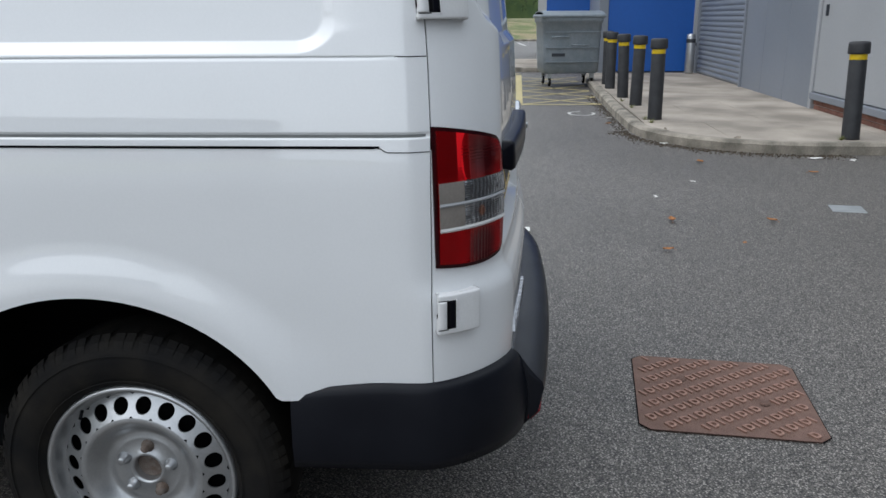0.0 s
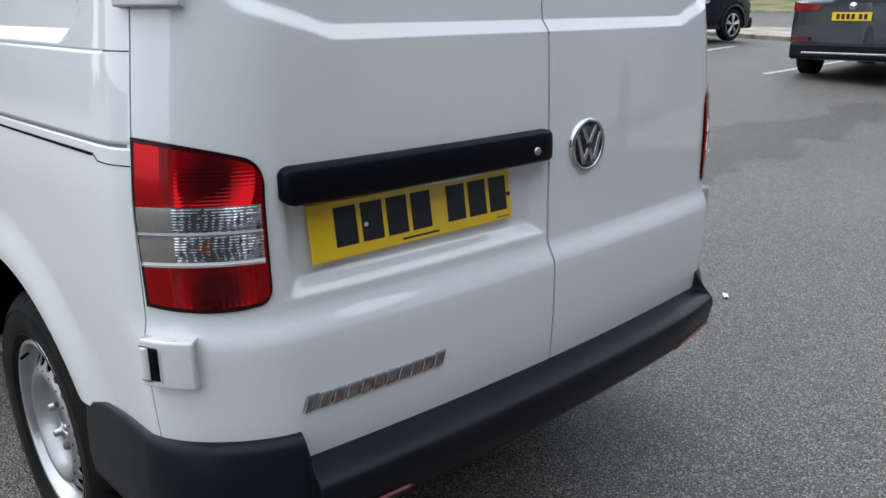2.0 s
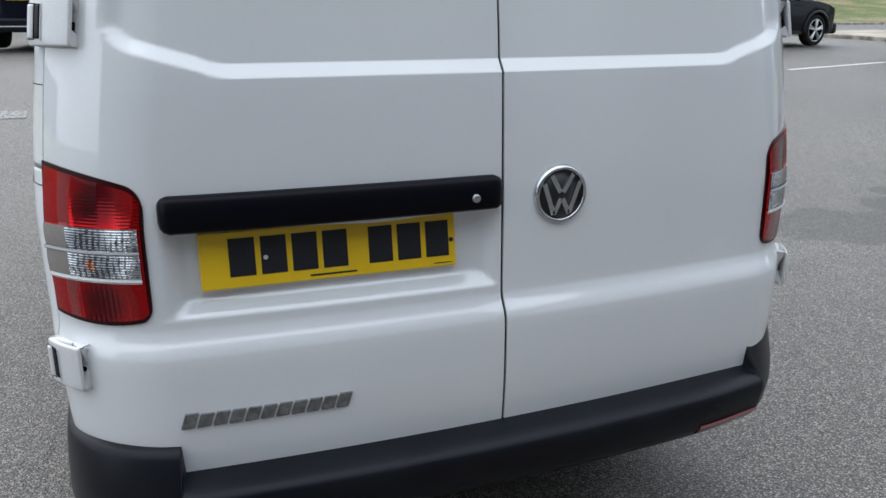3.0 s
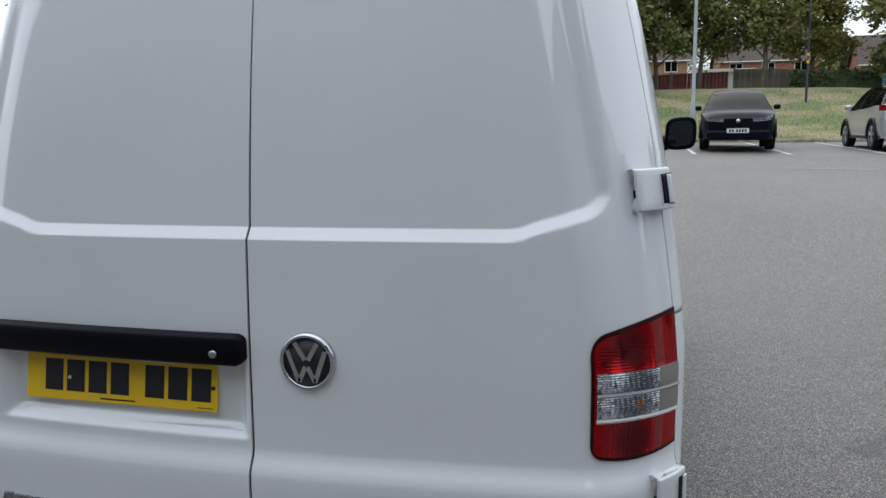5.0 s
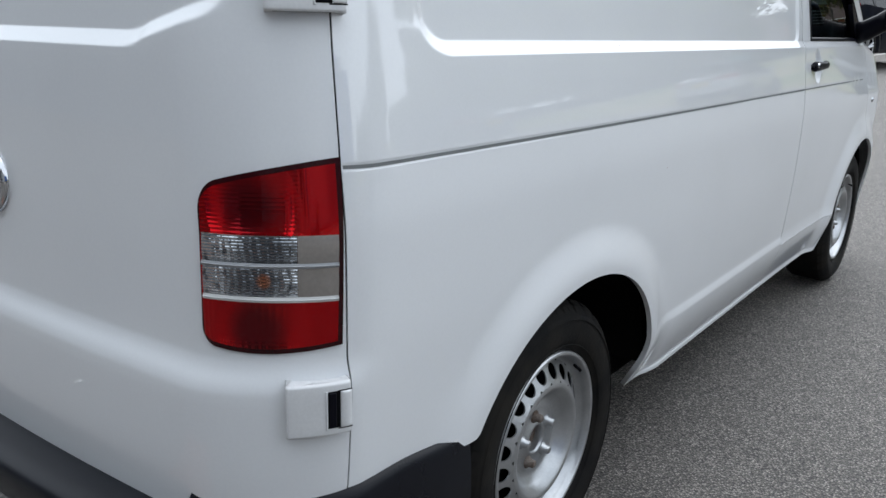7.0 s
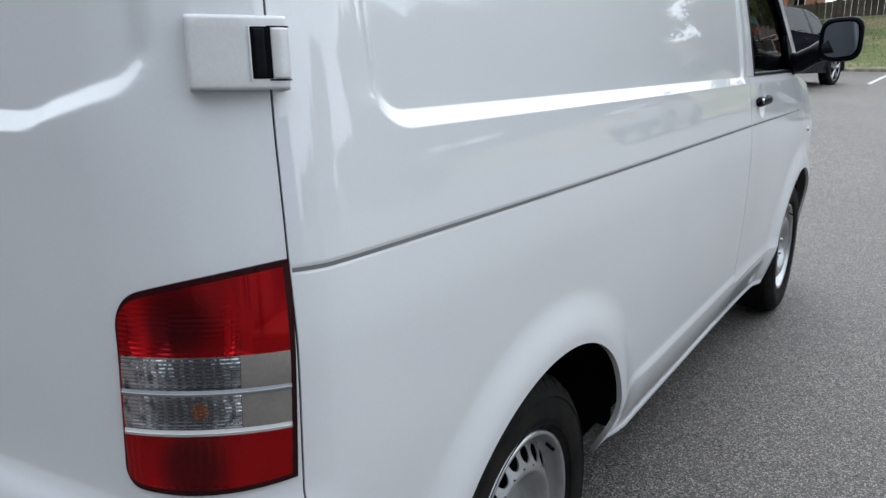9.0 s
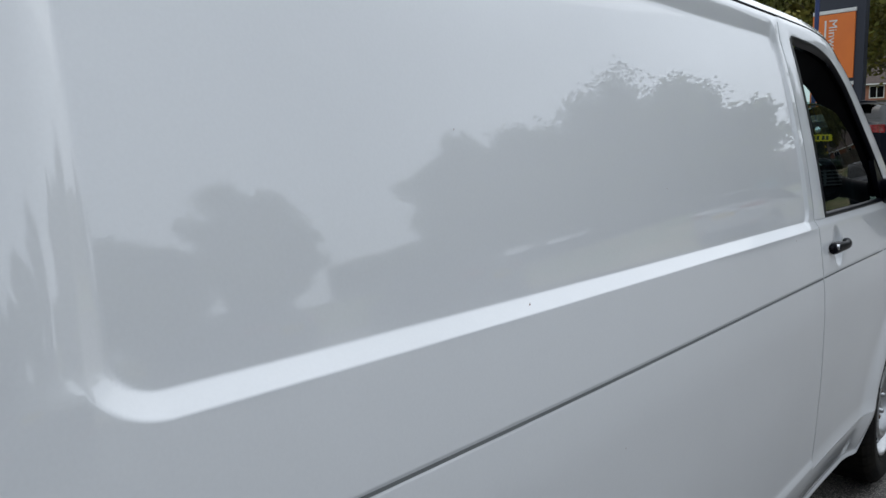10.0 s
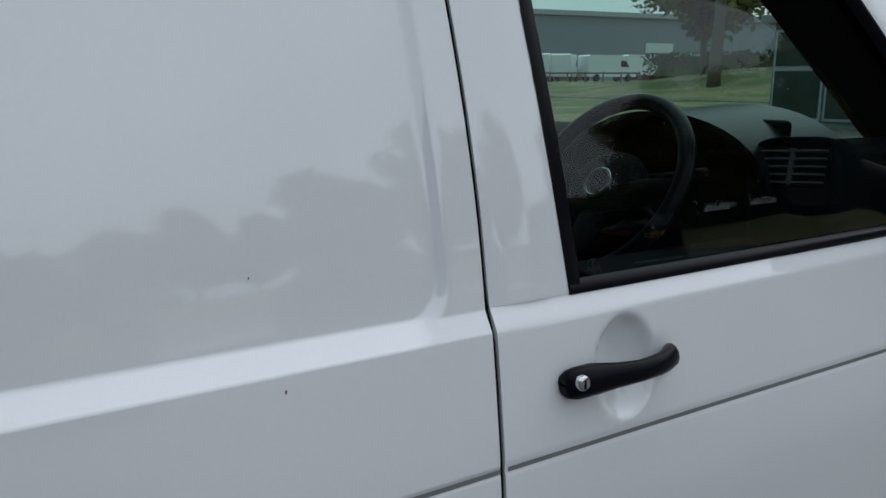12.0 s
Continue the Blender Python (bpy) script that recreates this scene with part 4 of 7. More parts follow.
for side in (1, -1):
    rows = []
    for y in span(0.18, 4.05, 80):
        z = top_outer(max(y, 2.60)) + 0.006
        a = on_side(y, z, side, 0.0)
        rows.append([a + Vector((-0.004 * side, 0, 0.002)), a + Vector((-0.020 * side, 0.004, 0.026)), a + Vector((-0.055 * side, 0.01, 0.040)), a + Vector((-0.10 * side, 0.03, 0.036))])
    sheet("roof_rail", rows, PAINT, van, "white cant rail and windscreen pillar", rim=0.02, out=(0, 3, 1.2))
    v, f = tube([on_side(y, top_outer(max(y, 2.60)) + 0.004, side, -0.006) for y in span(0.3, 4.0, 50)], 0.007, 6)
    data("drip_channel", v, f, GAP, van, "dark roof drip channel")
    v, f = tube([Vector((0.80 * side * 0.98, 4.02, 1.30)), Vector((0.78 * side, 3.85, 1.43)), Vector((0.74 * side, 3.5, 1.67)), Vector((0.68 * side, 3.2, 1.83))], 0.045, 8)
    data("windscreen_pillar", v, f, GAP, van, "black inner windscreen pillar", True)
rows = []
for y in joined([0.095, 0.12], span(0.16, 2.6, 18), span(2.6, 3.14, 8)):
    w = 0.745 - (0.03 if y < 0.14 else 0.0) - 0.02 * step(2.6, 3.14, y)
    front = step(2.5, 3.14, y)
    rows.append([Vector((w * math.sin(a), y, 1.895 - 0.012 * front + (0.09 - 0.06 * front) * max(math.cos(a), 0.0) ** 0.8 - (0.02 if y < 0.11 else 0))) for a in span(-math.pi / 2, math.pi / 2, 28)])
sheet("roof", rows, PAINT, van, "white roof", rim=0.01, out=(0, 1.6, 1.0))
for side in (1, -1):
    rows = [[skin(2 + y - 0.15, 1.888, side, -0.004) if k == 0 else Vector((0.742 * side, y, 1.90)) for k in (0, 1)] for y in span(0.16, 2.6, 20)]
    sheet("gutter", rows, PAINT, van, "white roof gutter", rim=0, out=(0, 1.3, 1.0))

# underside, wheel wells and bulkhead
boxed("floor_pan", (-0.80, 0.80, 0.12, 4.5, 0.27, 0.36), LINER, van, "dark underside", bevel=0.01)
boxed("bulkhead", (-0.735, 0.735, 2.56, 2.60, 0.36, 1.85), TRIM_GREY, van, "grey cab bulkhead", bevel=0.01)
for c in (0.887, 3.89):
    for side in (1, -1):
        v, f = lathe([(0.462, 0.893 * side), (0.462, 0.52 * side), (0.0, 0.52 * side)], 28, "x", 0.03, math.pi - 0.03)
        data("wheel_well", [(x, y + c, z + 0.335) for x, y, z in v], f, LINER, van, "black wheel arch lining", True)

# rear bumper
hi = [(-0.03, 0.536), (0.004, 0.532), (0.020, 0.523), (0.028, 0.505), (0.043, 0.447), (0.047, 0.39), (0.038, 0.335), (-0.05, 0.315)]
mid_p = [(-0.06, 0.474), (0.010, 0.471), (0.064, 0.461), (0.080, 0.450), (0.084, 0.433), (0.070, 0.37), (0.040, 0.335), (-0.04, 0.330)]
edge_p = [(-0.03, 0.533), (0.004, 0.529), (0.014, 0.519), (0.018, 0.50), (0.022, 0.44), (0.024, 0.38), (0.018, 0.325), (-0.04, 0.310)]


def bumper_point(q, side, k):
    p, nrm = skin(q, 0.50, side, 0, True), None
    a, b = skin(q, 0.50, side, 0.1, True), p
    nrm = Vector((a.x - b.x, a.y - b.y, 0)).normalized()
    t = step(1.018, 1.034, q)
    o, z = mid_p[k][0] * (1 - t) + hi[k][0] * t, mid_p[k][1] * (1 - t) + hi[k][1] * t
    if side > 0:
        o -= 0.022 * step(0.7, 1.15, q)
    s = step(1.35, 1.95, q)
    o, z = o * (1 - s) + edge_p[k][0] * s, z * (1 - s) + edge_p[k][1] * s
    if q > 2.1:
        z -= 0.02 * (q - 2.1) / 0.2 * (1 if k < 4 else 0)
    return Vector((p.x, p.y, 0)) + nrm * o + Vector((0, 0, z))


qs = joined(span(0, 0.93, 16), span(0.93, 1.01, 5), span(1.01, 1.042, 10), span(1.042, 2.0, 26), span(2.0, 2.30, 8))
rows = []
for k in range(8):
    rows.append([bumper_point(q, -1, k) for q in reversed(qs)] + [bumper_point(q, 1, k) for q in qs[1:]])
fine_rows = []
for i in range(7):
    for t in (0, 0.5):
        fine_rows.append([a.lerp(b, t) for a, b in zip(rows[i], rows[i + 1])])
fine_rows.append(rows[7])
bumper = sheet("rear_bumper", fine_rows, PLASTIC, van, "dark grey textured plastic rear bumper", rim=0.02, out=(0, 0.6, 0.4))
for side in (1, -1):
    rr = [[bumper_point(q, side, 5).lerp(bumper_point(q, side, 6), t) + Vector((0, -0.004, 0.0)) for q in span(0.72, 1.03, 16)] for t in (-0.05, 0.35, 0.7)]
    sheet("bumper_reflector", rr, REFLECTOR, bumper, "red bumper reflector", rim=0.006, out=(0, 0.6, 0.5))


# tail lamps
def lamp_top(u):
    z = 1.083 - 0.046 * (1 - u) ** 1.25
    if u < 0.20:
        z -= 0.040 * (1 - math.sqrt(max(0.0, 1 - (1 - u / 0.20) ** 2)))
    return z


def lamp_low(u):
    z = 0.790 - 0.011 * math.sin(math.pi * u)
    if u < 0.14:
        z += 0.028 * (1 - math.sqrt(max(0.0, 1 - (1 - u / 0.14) ** 2)))
    return z


U = joined([0, 0.004, 0.012, 0.025, 0.04, 0.06, 0.08, 0.10, 0.13], span(0.13, 1.0, 26))
for side in (1, -1):
    lq = lambda u, z: 1.064 + (gap_q(z) - 0.016 - 1.064) * (u * 0.85 + 0.15 * u * u)
    lamp = sheet("tail_lamp", [[skin(lq(u, 0.93), lamp_low(u) + (lamp_top(u) - lamp_low(u)) * v, side, 0.004, True) for u in U] for v in span(0, 1, 12)], LAMP_FRAME, van, "red and clear tail lamp", rim=0.014, out=INNER)

    def band(name, lo, hi_, u0, u1, mat, lift, label=""):
        us = [u0 + (u1 - u0) * u for u in U]
        rows = []
        for v in span(0, 1, 8):
            r = []
            for u in us:
                zl, zh = lamp_low(u) + 0.0085, lamp_top(u) - 0.0080
                a, b = max(zl, lo), min(zh, hi_)
                r.append(skin(lq(u, 0.93), a + (b - a) * v, side, lift + (0.004 if hi_ - lo > 1 else 0.0015) * math.sin(math.pi * v), True))
            rows.append(r)
        ob = sheet(name, rows, mat, lamp, label, rim=0.005, out=INNER)
        w, h = len(us), 9
        flat = [(us[j], i) for i in range(h) for j in range(w)]
        edge = [(us[j], 0) for j in range(w)] + [(us[-1], i) for i in range(1, h)] + [(us[j], h - 1) for j in range(w - 2, -1, -1)] + [(us[0], i) for i in range(h - 2, 0, -1)]
        layer = ob.data.uv_layers.new(name="lamp")
        flat += edge + edge
        for lp in ob.data.loops:
            layer.data[lp.index].uv = (flat[lp.vertex_index][0], (ob.data.vertices[lp.vertex_index].co.z - 0.789) / 0.294)
        return ob
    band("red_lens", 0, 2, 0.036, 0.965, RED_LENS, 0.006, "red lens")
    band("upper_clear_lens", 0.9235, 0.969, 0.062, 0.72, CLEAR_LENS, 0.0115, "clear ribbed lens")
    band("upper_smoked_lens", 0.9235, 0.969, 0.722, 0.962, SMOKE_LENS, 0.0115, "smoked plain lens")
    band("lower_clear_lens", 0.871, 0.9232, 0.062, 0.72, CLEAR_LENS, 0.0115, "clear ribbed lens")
    band("lower_smoked_lens", 0.871, 0.9232, 0.722, 0.962, SMOKE_LENS, 0.0115, "smoked plain lens")
    band("lens_divider", 0.9224, 0.9240, 0.062, 0.962, LIGHT_CLAD, 0.0150, "pale divider")
    band("lens_divider", 0.8696, 0.8706, 0.062, 0.962, WHITE_TRIM, 0.0135)

# door hinges: a moulded cover with a slot, the arm behind it and the barrel flap over the gap
for side in (1, -1):
    for qa, qb, z0, z1 in ((1.455, 1.79, 1.289, 1.375), (1.525, 1.825, 0.648, 0.738)):
        def pad(name, u0, u1, v0, v1, lift, mat, label="", rim=0.024, soft=0.05, par=None, round_u=0.0):
            rows = []
            fu, fv = soft / (u1 - u0), soft * 1.15 / (v1 - v0)
            for v in joined([0, fv * 0.3, fv * 0.65, fv], span(fv, 1 - fv, 6), [1 - fv * 0.65, 1 - fv * 0.3, 1.0]):
                r = []
                for u in joined([0, fu * 0.3, fu * 0.65, fu], span(fu, 1 - fu, 8), [1 - fu * 0.65, 1 - fu * 0.3, 1.0]):
                    eu, ev = max(0.0, 1 - min(u, 1 - u) / fu), max(0.0, 1 - min(v, 1 - v) / fv)
                    l = lift - 0.0055 * (1 - math.sqrt(max(0.0, 1 - min(1.0, eu * eu + ev * ev)))) * min(1.0, soft / 0.05) + round_u * math.sin(math.pi * u)
                    q = qa + (qb - qa) * (u0 + (u1 - u0) * u)
                    zz = z0 + (z1 - z0) * (v0 + (v1 - v0) * v)
                    pt = skin(q, 0.66 if zz < 1 else zz, side, l, True)
                    r.append(Vector((pt.x, pt.y, zz)))
                rows.append(r)
            return sheet(name, rows, mat, par or van, label, rim=rim, out=INNER)
        hinge = pad("door_hinge", 0, 1, 0, 1, 0.022, HINGE_WHITE, "white painted door hinge cover", rim=0.03 if z0 > 1 else 0.06)
        # thin shadow below the cover, drawn as a near-black pad
        pad("hinge_gasket", 0.06, 0.99, -0.014, 0.5, 0.0030, GAP, "near-black pad drawn as the shadow under the hinge", rim=0.004, par=hinge)
        pad("hinge_slot", 0.585, 0.80, 0.15, 0.85, 0.0228, GAP, "black hinge slot", rim=0.001, soft=0.008, par=hinge)
        pad("slot_lip", 0.572, 0.588, 0.12, 0.86, 0.0245, HINGE_WHITE, rim=0.004, soft=0.006, par=hinge)
        pad("hinge_arm", 0.615, 0.735, 0.17, 0.83, 0.0245, HANDLE_PLASTIC, "black hinge arm in the slot", rim=0.002, soft=0.02, par=hinge)
        for v in (0.135, 0.852):
            pad("flap_joint", 0.76, 1.004, v - 0.010, v + 0.010, 0.0229, GAP, rim=0.001, soft=0.004, par=hinge)
        pad("hinge_knuckle", 0.790, 1.006, 0.15, 0.84, 0.0225, HINGE_WHITE, "white barrel flap", rim=0.012, soft=0.03, par=hinge, round_u=0.004)

# handle bar, number plate, badge and lettering on the doors
rows = []
for k, (o, dz) in enumerate(((-0.02, -0.029), (0.022, -0.033), (0.0285, -0.027), (0.0285, 0.0), (0.0265, 0.027), (0.020, 0.034), (-0.01, 0.035))):
    r = []
    for x in joined([-0.696, -0.694, -0.688, -0.678], span(-0.66, -0.05, 20), [-0.036, -0.026, -0.020, -0.018]):
        e = min(1.0, (x + 0.696) / 0.02, (-0.018 - x) / 0.02)
        e = math.sqrt(max(0.0, 1 - (1 - max(e, 0)) ** 2))
        y = tail_y(0.985) + BOW * x * x
        r.append(Vector((x, y - o * (0.05 + 0.95 * e), 0.991 + dz * (0.45 + 0.55 * e))))
    rows.append(r)
bar = sheet("handle_bar", rows, HANDLE_PLASTIC, van, "black plastic handle bar over the plate", rim=0.006, out=(0, 0.6, 0.98))
turned("lock_cylinder", [(0.0, -0.002), (0.006, -0.0025), (0.0085, -0.001), (0.009, 0.01)], STEEL, bar, "silver lock cylinder", n=18, axis="y", at=(-0.085, tail_y(0.985) - 0.031, 0.985))
pl_m = Matrix.Translation((-0.369, 0.0035, 0.888)) @ Euler((radians(-8.5), 0, radians(-2.0))).to_matrix().to_4x4()
bm = bmesh.new()
box(bm, -0.26, 0.26, -0.003, 0.003, -0.0555, 0.0555, 0.0025, pl_m)
plate = part("number_plate", bm, PLATE_YELLOW, van, "yellow rear number plate with black characters")
x = -0.205
for k, wch in enumerate((0.05, 0.05, 0.05, 0.05, -1, 0.05, 0.05, 0.05)):
    if wch < 0:
        x += 0.033
        continue
    bm = bmesh.new()
    box(bm, x, x + wch, -0.0042, -0.0028, -0.033, 0.042, 0.0004, pl_m)
    part("plate_bar", bm, INK, plate)
    x += 0.061 if wch == 0.05 else 0.04
bm = bmesh.new()
box(bm, -0.05, 0.045, -0.0040, -0.0028, -0.047, -0.0435, 0.0, pl_m)
part("maker_bar", bm, INK, plate)
bm = bmesh.new()
box(bm, 0.21, 0.25, -0.0040, -0.0028, -0.048, -0.0465, 0.0, pl_m)
part("maker_bar", bm, INK, plate)
for sx, mat in ((-0.195, LITTER), (0.19, INK)):
    bm = bmesh.new()
    bmesh.ops.create_cone(bm, segments=12, radius1=0.005, radius2=0.004, depth=0.003, cap_ends=True, matrix=pl_m @ Matrix.Translation((sx + 0.06, -0.005, 0.0)) @ Euler((radians(90), 0, 0)).to_matrix().to_4x4())
    part("plate_screw", bm, mat if sx < 0 else INK, plate)

by = tail_y(0.967) + BOW * 0.126 ** 2
badge = turned("badge", [(0.0, -0.006), (0.0525, -0.005), (0.053, 0.004)], INK, van, "dark round badge in a chrome ring", n=40, axis="y", at=(0.124, by - 0.002, 0.972))
turned("badge_ring", [(0.0525, 0.002), (0.053, -0.006), (0.0555, -0.010), (0.060, -0.009), (0.0635, -0.004), (0.0645, 0.004)], CHROME, badge, "chrome ring", n=48, axis="y", at=(0.124, by - 0.002, 0.972))
for x0, z0, x1, z1 in ((-0.024, 0.040, -0.003, 0.004), (0.024, 0.040, 0.003, 0.004), (-0.040, 0.024, -0.017, -0.040), (0.040, 0.024, 0.017, -0.040), (-0.017, -0.040, -0.002, -0.008), (0.017, -0.040, 0.002, -0.008)):
    x0, z0, x1, z1 = (1.08 * c for c in (x0, z0, x1, z1))
    a, b = Vector((x0, 0, z0)), Vector((x1, 0, z1))
    dd = (b - a).normalized()
    bm = bmesh.new()
    ang = math.atan2(dd.x, dd.z)
    box(bm, -0.0055, 0.0055, -0.011, -0.004, 0, (b - a).length, 0.0012, Matrix.Translation((0.124 + x0, by, 0.972 + z0)) @ Euler((0, ang, 0)).to_matrix().to_4x4())
    part("badge_stroke", bm, CHROME, badge, "chrome stroke")
letters = new("model_lettering")
letters["label"] = "row of raised chrome bars"
letters.parent = van
for k in range(11):
    x0, w = -0.689 + k * 0.0302, 0.0258
    tall = 0.030 if k in (0, 10) else 0.027
    y = tail_y(0.585) + BOW * (x0 + 0.012) ** 2
    bm = bmesh.new()
    for q in box(bm, x0, x0 + w, y - 0.006, y + 0.004, 0.572, 0.572 + tall, 0.0015):
        q.co.x += 0.35 * (q.co.z - 0.585)
    part("letter_bar", bm, LETTER, letters)


# wheels
def wheel_parts(parent, x, y, side):
    at = (0.0, 0.0, 0.0)
    s = side
    tread = [(0.215, -0.03), (0.225, -0.006), (0.25, 0.006), (0.285, 0.009), (0.305, 0.006), (0.312, 0.000), (0.325, -0.012), (0.332, -0.03), (0.335, -0.07), (0.335, -0.14), (0.332, -0.175),
             (0.322, -0.195), (0.29, -0.21), (0.22, -0.205)]
    prof = [(r, h * s) for r, h in tread]
    tyre = turned("tyre", prof, RUBBER, parent, "worn black tyre", n=96, axis="x", at=at)
    verts, faces = [], []
    for k in range(72):
        a0 = 2 * math.pi * (k + (0.18 if k % 2 else 0)) / 72
        a1 = a0 + 2 * math.pi / 72 * 0.72
        b = len(verts)
        for a in (a0, a1):
            for r, h in ((0.309, 0.0035), (0.326, -0.010), (0.338, -0.028), (0.3385, -0.062)):
                verts.append((at[0] + h * s, at[1] + r * math.cos(a), at[2] + r * math.sin(a)))
        for i in range(3):
            faces.append((b + i, b + i + 1, b + 5 + i, b + 4 + i))
    data("shoulder_tread", verts, faces, RUBBER, tyre, "tread blocks")
    for r0, r1 in ((0.236, 0.2365), (0.296, 0.2975)):
        v, f = lathe([(r0, (0.0025 if r0 < 0.25 else 0.0085) * s), ((r0 + r1) / 2, (0.005 if r0 < 0.25 else 0.0105) * s), (r1 + 0.002, (0.003 if r0 < 0.25 else 0.008) * s)], 64, "x")
        data("sidewall_rib", [(a + at[0], b + at[1], c + at[2]) for a, b, c in v], f, RUBBER, tyre, smooth=True)
    rim_prof = [(0.222, -0.022), (0.219, -0.004), (0.213, -0.002), (0.208, -0.006), (0.204, -0.020), (0.199, -0.034), (0.1925, -0.040)]
    rim = turned("rim", [(r, h * s) for r, h in rim_prof], STEEL, parent, "silver steel rim with round holes", n=96, axis="x", at=at)
    # ring of round holes
    nh, m = 20, 28
    rin, rout, rh, rc = 0.142, 0.1925, 0.0178, 0.1675

    def depth(r):
        return -0.040 + 0.030 * (1 - (r - 0.142) / 0.0505)
    verts, faces = [], []
    for h in range(nh):
        ac = 2 * math.pi * (h + 0.3) / nh
        hw = math.pi / nh
        b = len(verts)
        for j in range(m):
            t = 2 * math.pi * j / m
            du, dr = math.cos(t), math.sin(t)
            circle = (ac + du * rh / rc, rc + dr * rh)
            kk = min(hw / abs(du) if abs(du) > 1e-6 else 1e9, ((rout - rc) if dr > 0 else (rc - rin)) / abs(dr) if abs(dr) > 1e-6 else 1e9)
            # walk in arc length so that the hole stays round
            ku = hw * rc / abs(du) if abs(du) > 1e-6 else 1e9
            kr = ((rout - rc) if dr > 0 else (rc - rin)) / abs(dr) if abs(dr) > 1e-6 else 1e9
            L = min(ku, kr)
            far = (ac + du * L / rc, rc + dr * L)
            for (aa, r), dx in ((far, 0), (circle, 0), (circle, -0.0035)):
                verts.append((at[0] + (depth(r) + dx) * s, at[1] + r * math.cos(aa), at[2] + r * math.sin(aa)))
        for j in range(m):
            j2 = (j + 1) % m
            for i in range(2):
                faces.append((b + 3 * j + i, b + 3 * j2 + i, b + 3 * j2 + i + 1, b + 3 * j + i + 1))
    # corner fillers between far points are covered by the backing plate
    data("hole_ring", verts, faces, STEEL, rim)
    # plain near-black sheet: the shade behind the holes is put into its colour
    turned("hole_backing", [(0.20, -0.075 * s), (0.10, -0.085 * s), (0.03, -0.08 * s)], GAP, rim, "near-black sheet that shades the wheel holes", n=40, axis="x", at=at)
    disc = [(0.1425, -0.0098), (0.136, -0.0075), (0.128, -0.010), (0.112, -0.030), (0.098, -0.044), (0.088, -0.047), (0.080, -0.042), (0.074, -0.042), (0.044, -0.043), (0.040, -0.038), (0.034, -0.038), (0.032, -0.045), (0.031, -0.07)]
    turned("rim_disc", [(r, h * s) for r, h in disc], STEEL, rim, n=72, axis="x", at=at)
    turned("hub_bore", [(0.0, -0.062 * s), (0.031, -0.060 * s)], RUST, rim, "rusty hub centre", n=24, axis="x", at=at)
    for k in range(5):
        a = 2 * math.pi * k / 5 + 0.42
        turned("wheel_bolt", [(0.0, -0.022 * s), (0.007, -0.021 * s), (0.0095, -0.024 * s), (0.0105, -0.036 * s), (0.0155, -0.040 * s), (0.016, -0.046 * s)], RUST if k % 2 else STEEL, rim,
               "dull wheel bolt", n=12, axis="x", at=(at[0], at[1] + 0.058 * math.cos(a), at[2] + 0.058 * math.sin(a)))
    v, f = tube([(at[0] - 0.014 * s, at[1] + 0.196 * math.cos(0.9), at[2] + 0.196 * math.sin(0.9)), (at[0] + 0.008 * s, at[1] + 0.186 * math.cos(0.9), at[2] + 0.186 * math.sin(0.9))], 0.004, 8)
    data("valve", v, f, GAP, rim, "rubber valve")


for y in (0.823, 3.823):
    for side in (1, -1):
        wheel = new("wheel")
        wheel["label"] = "silver steel wheel with worn black tyre"
        wheel.matrix_basis = pose((0.897 if y < 3 else 0.926) if side > 0 else -0.910, y, (0.316 if side > 0 else 0.272) + (0.038 if y > 3 else 0.0)) @ Matrix.Diagonal((1.0, 1.03, 1.03, 1) if side > 0 else (1.0, 1.035, 1.035, 1))
        wheel.parent = van
        wheel_parts(wheel, 0.895 * side, y, side)

# cab: dashboard, steering wheel, seats
dash_z = spline([(3.44, 1.18), (3.50, 1.31), (3.60, 1.385), (3.75, 1.40), (4.06, 1.33)])
rows = [[Vector((x, y, dash_z(y) - 0.03 + 0.02 * math.cos(x * 1.8))) for x in span(-0.80, 0.80, 24)] for y in span(3.44, 4.02, 14)]
dash = sheet("dashboard", rows, DASH, van, "grey-black plastic dashboard", rim=0.02, out=(0, 3.7, 0.6))
boxed("dash_front", (-0.80, 0.80, 3.46, 3.60, 0.62, 1.18), DASH, dash, bevel=0.03)
rows = [[Vector((0.425 + 0.262 * math.cos(a), 3.45 + 0.30 * k - 0.02 * math.sin(a), 1.295 + (0.150 + 0.012 * k) * abs(math.sin(a)) ** 0.85)) for a in span(0, math.pi, 18)] for k in span(0, 1, 5)]
sheet("instrument_hood", rows, HANDLE_PLASTIC, dash, "black instrument hood", rim=0.012, out=(0.40, 3.6, 1.0))
boxed("instrument_panel", (0.19, 0.63, 3.58, 3.60, 1.16, 1.43), GAP, dash, "dark instrument panel", bevel=0.01)
# the outer air vent sits in a rounded pod that leans back
vent_m = Matrix.Translation((0.715, 3.475, 1.352)) @ Euler((radians(-16), radians(-4), radians(8))).to_matrix().to_4x4()
ring = [(math.copysign(abs(math.cos(a)) ** 0.5, math.cos(a)), math.copysign(abs(math.sin(a)) ** 0.5, math.sin(a))) for a in [2 * math.pi * k / 36 for k in range(36)]]
pod = [[vent_m @ Vector((w * u, d, (0.052 if v > 0 else low) * h * v)) for u, v in ring + ring[:1]] for w, d, h, low in ((0.070, 0.004, 1.0, 0.040), (0.078, 0.0, 1.08, 0.047), (0.088, 0.012, 1.15, 0.09), (0.094, 0.05, 1.16, 0.15), (0.098, 0.16, 1.10, 0.17))]
sheet("vent_housing", pod, DASH, dash, "dark air vent housing", rim=0.006, out=(0.715, 3.6, 1.30))
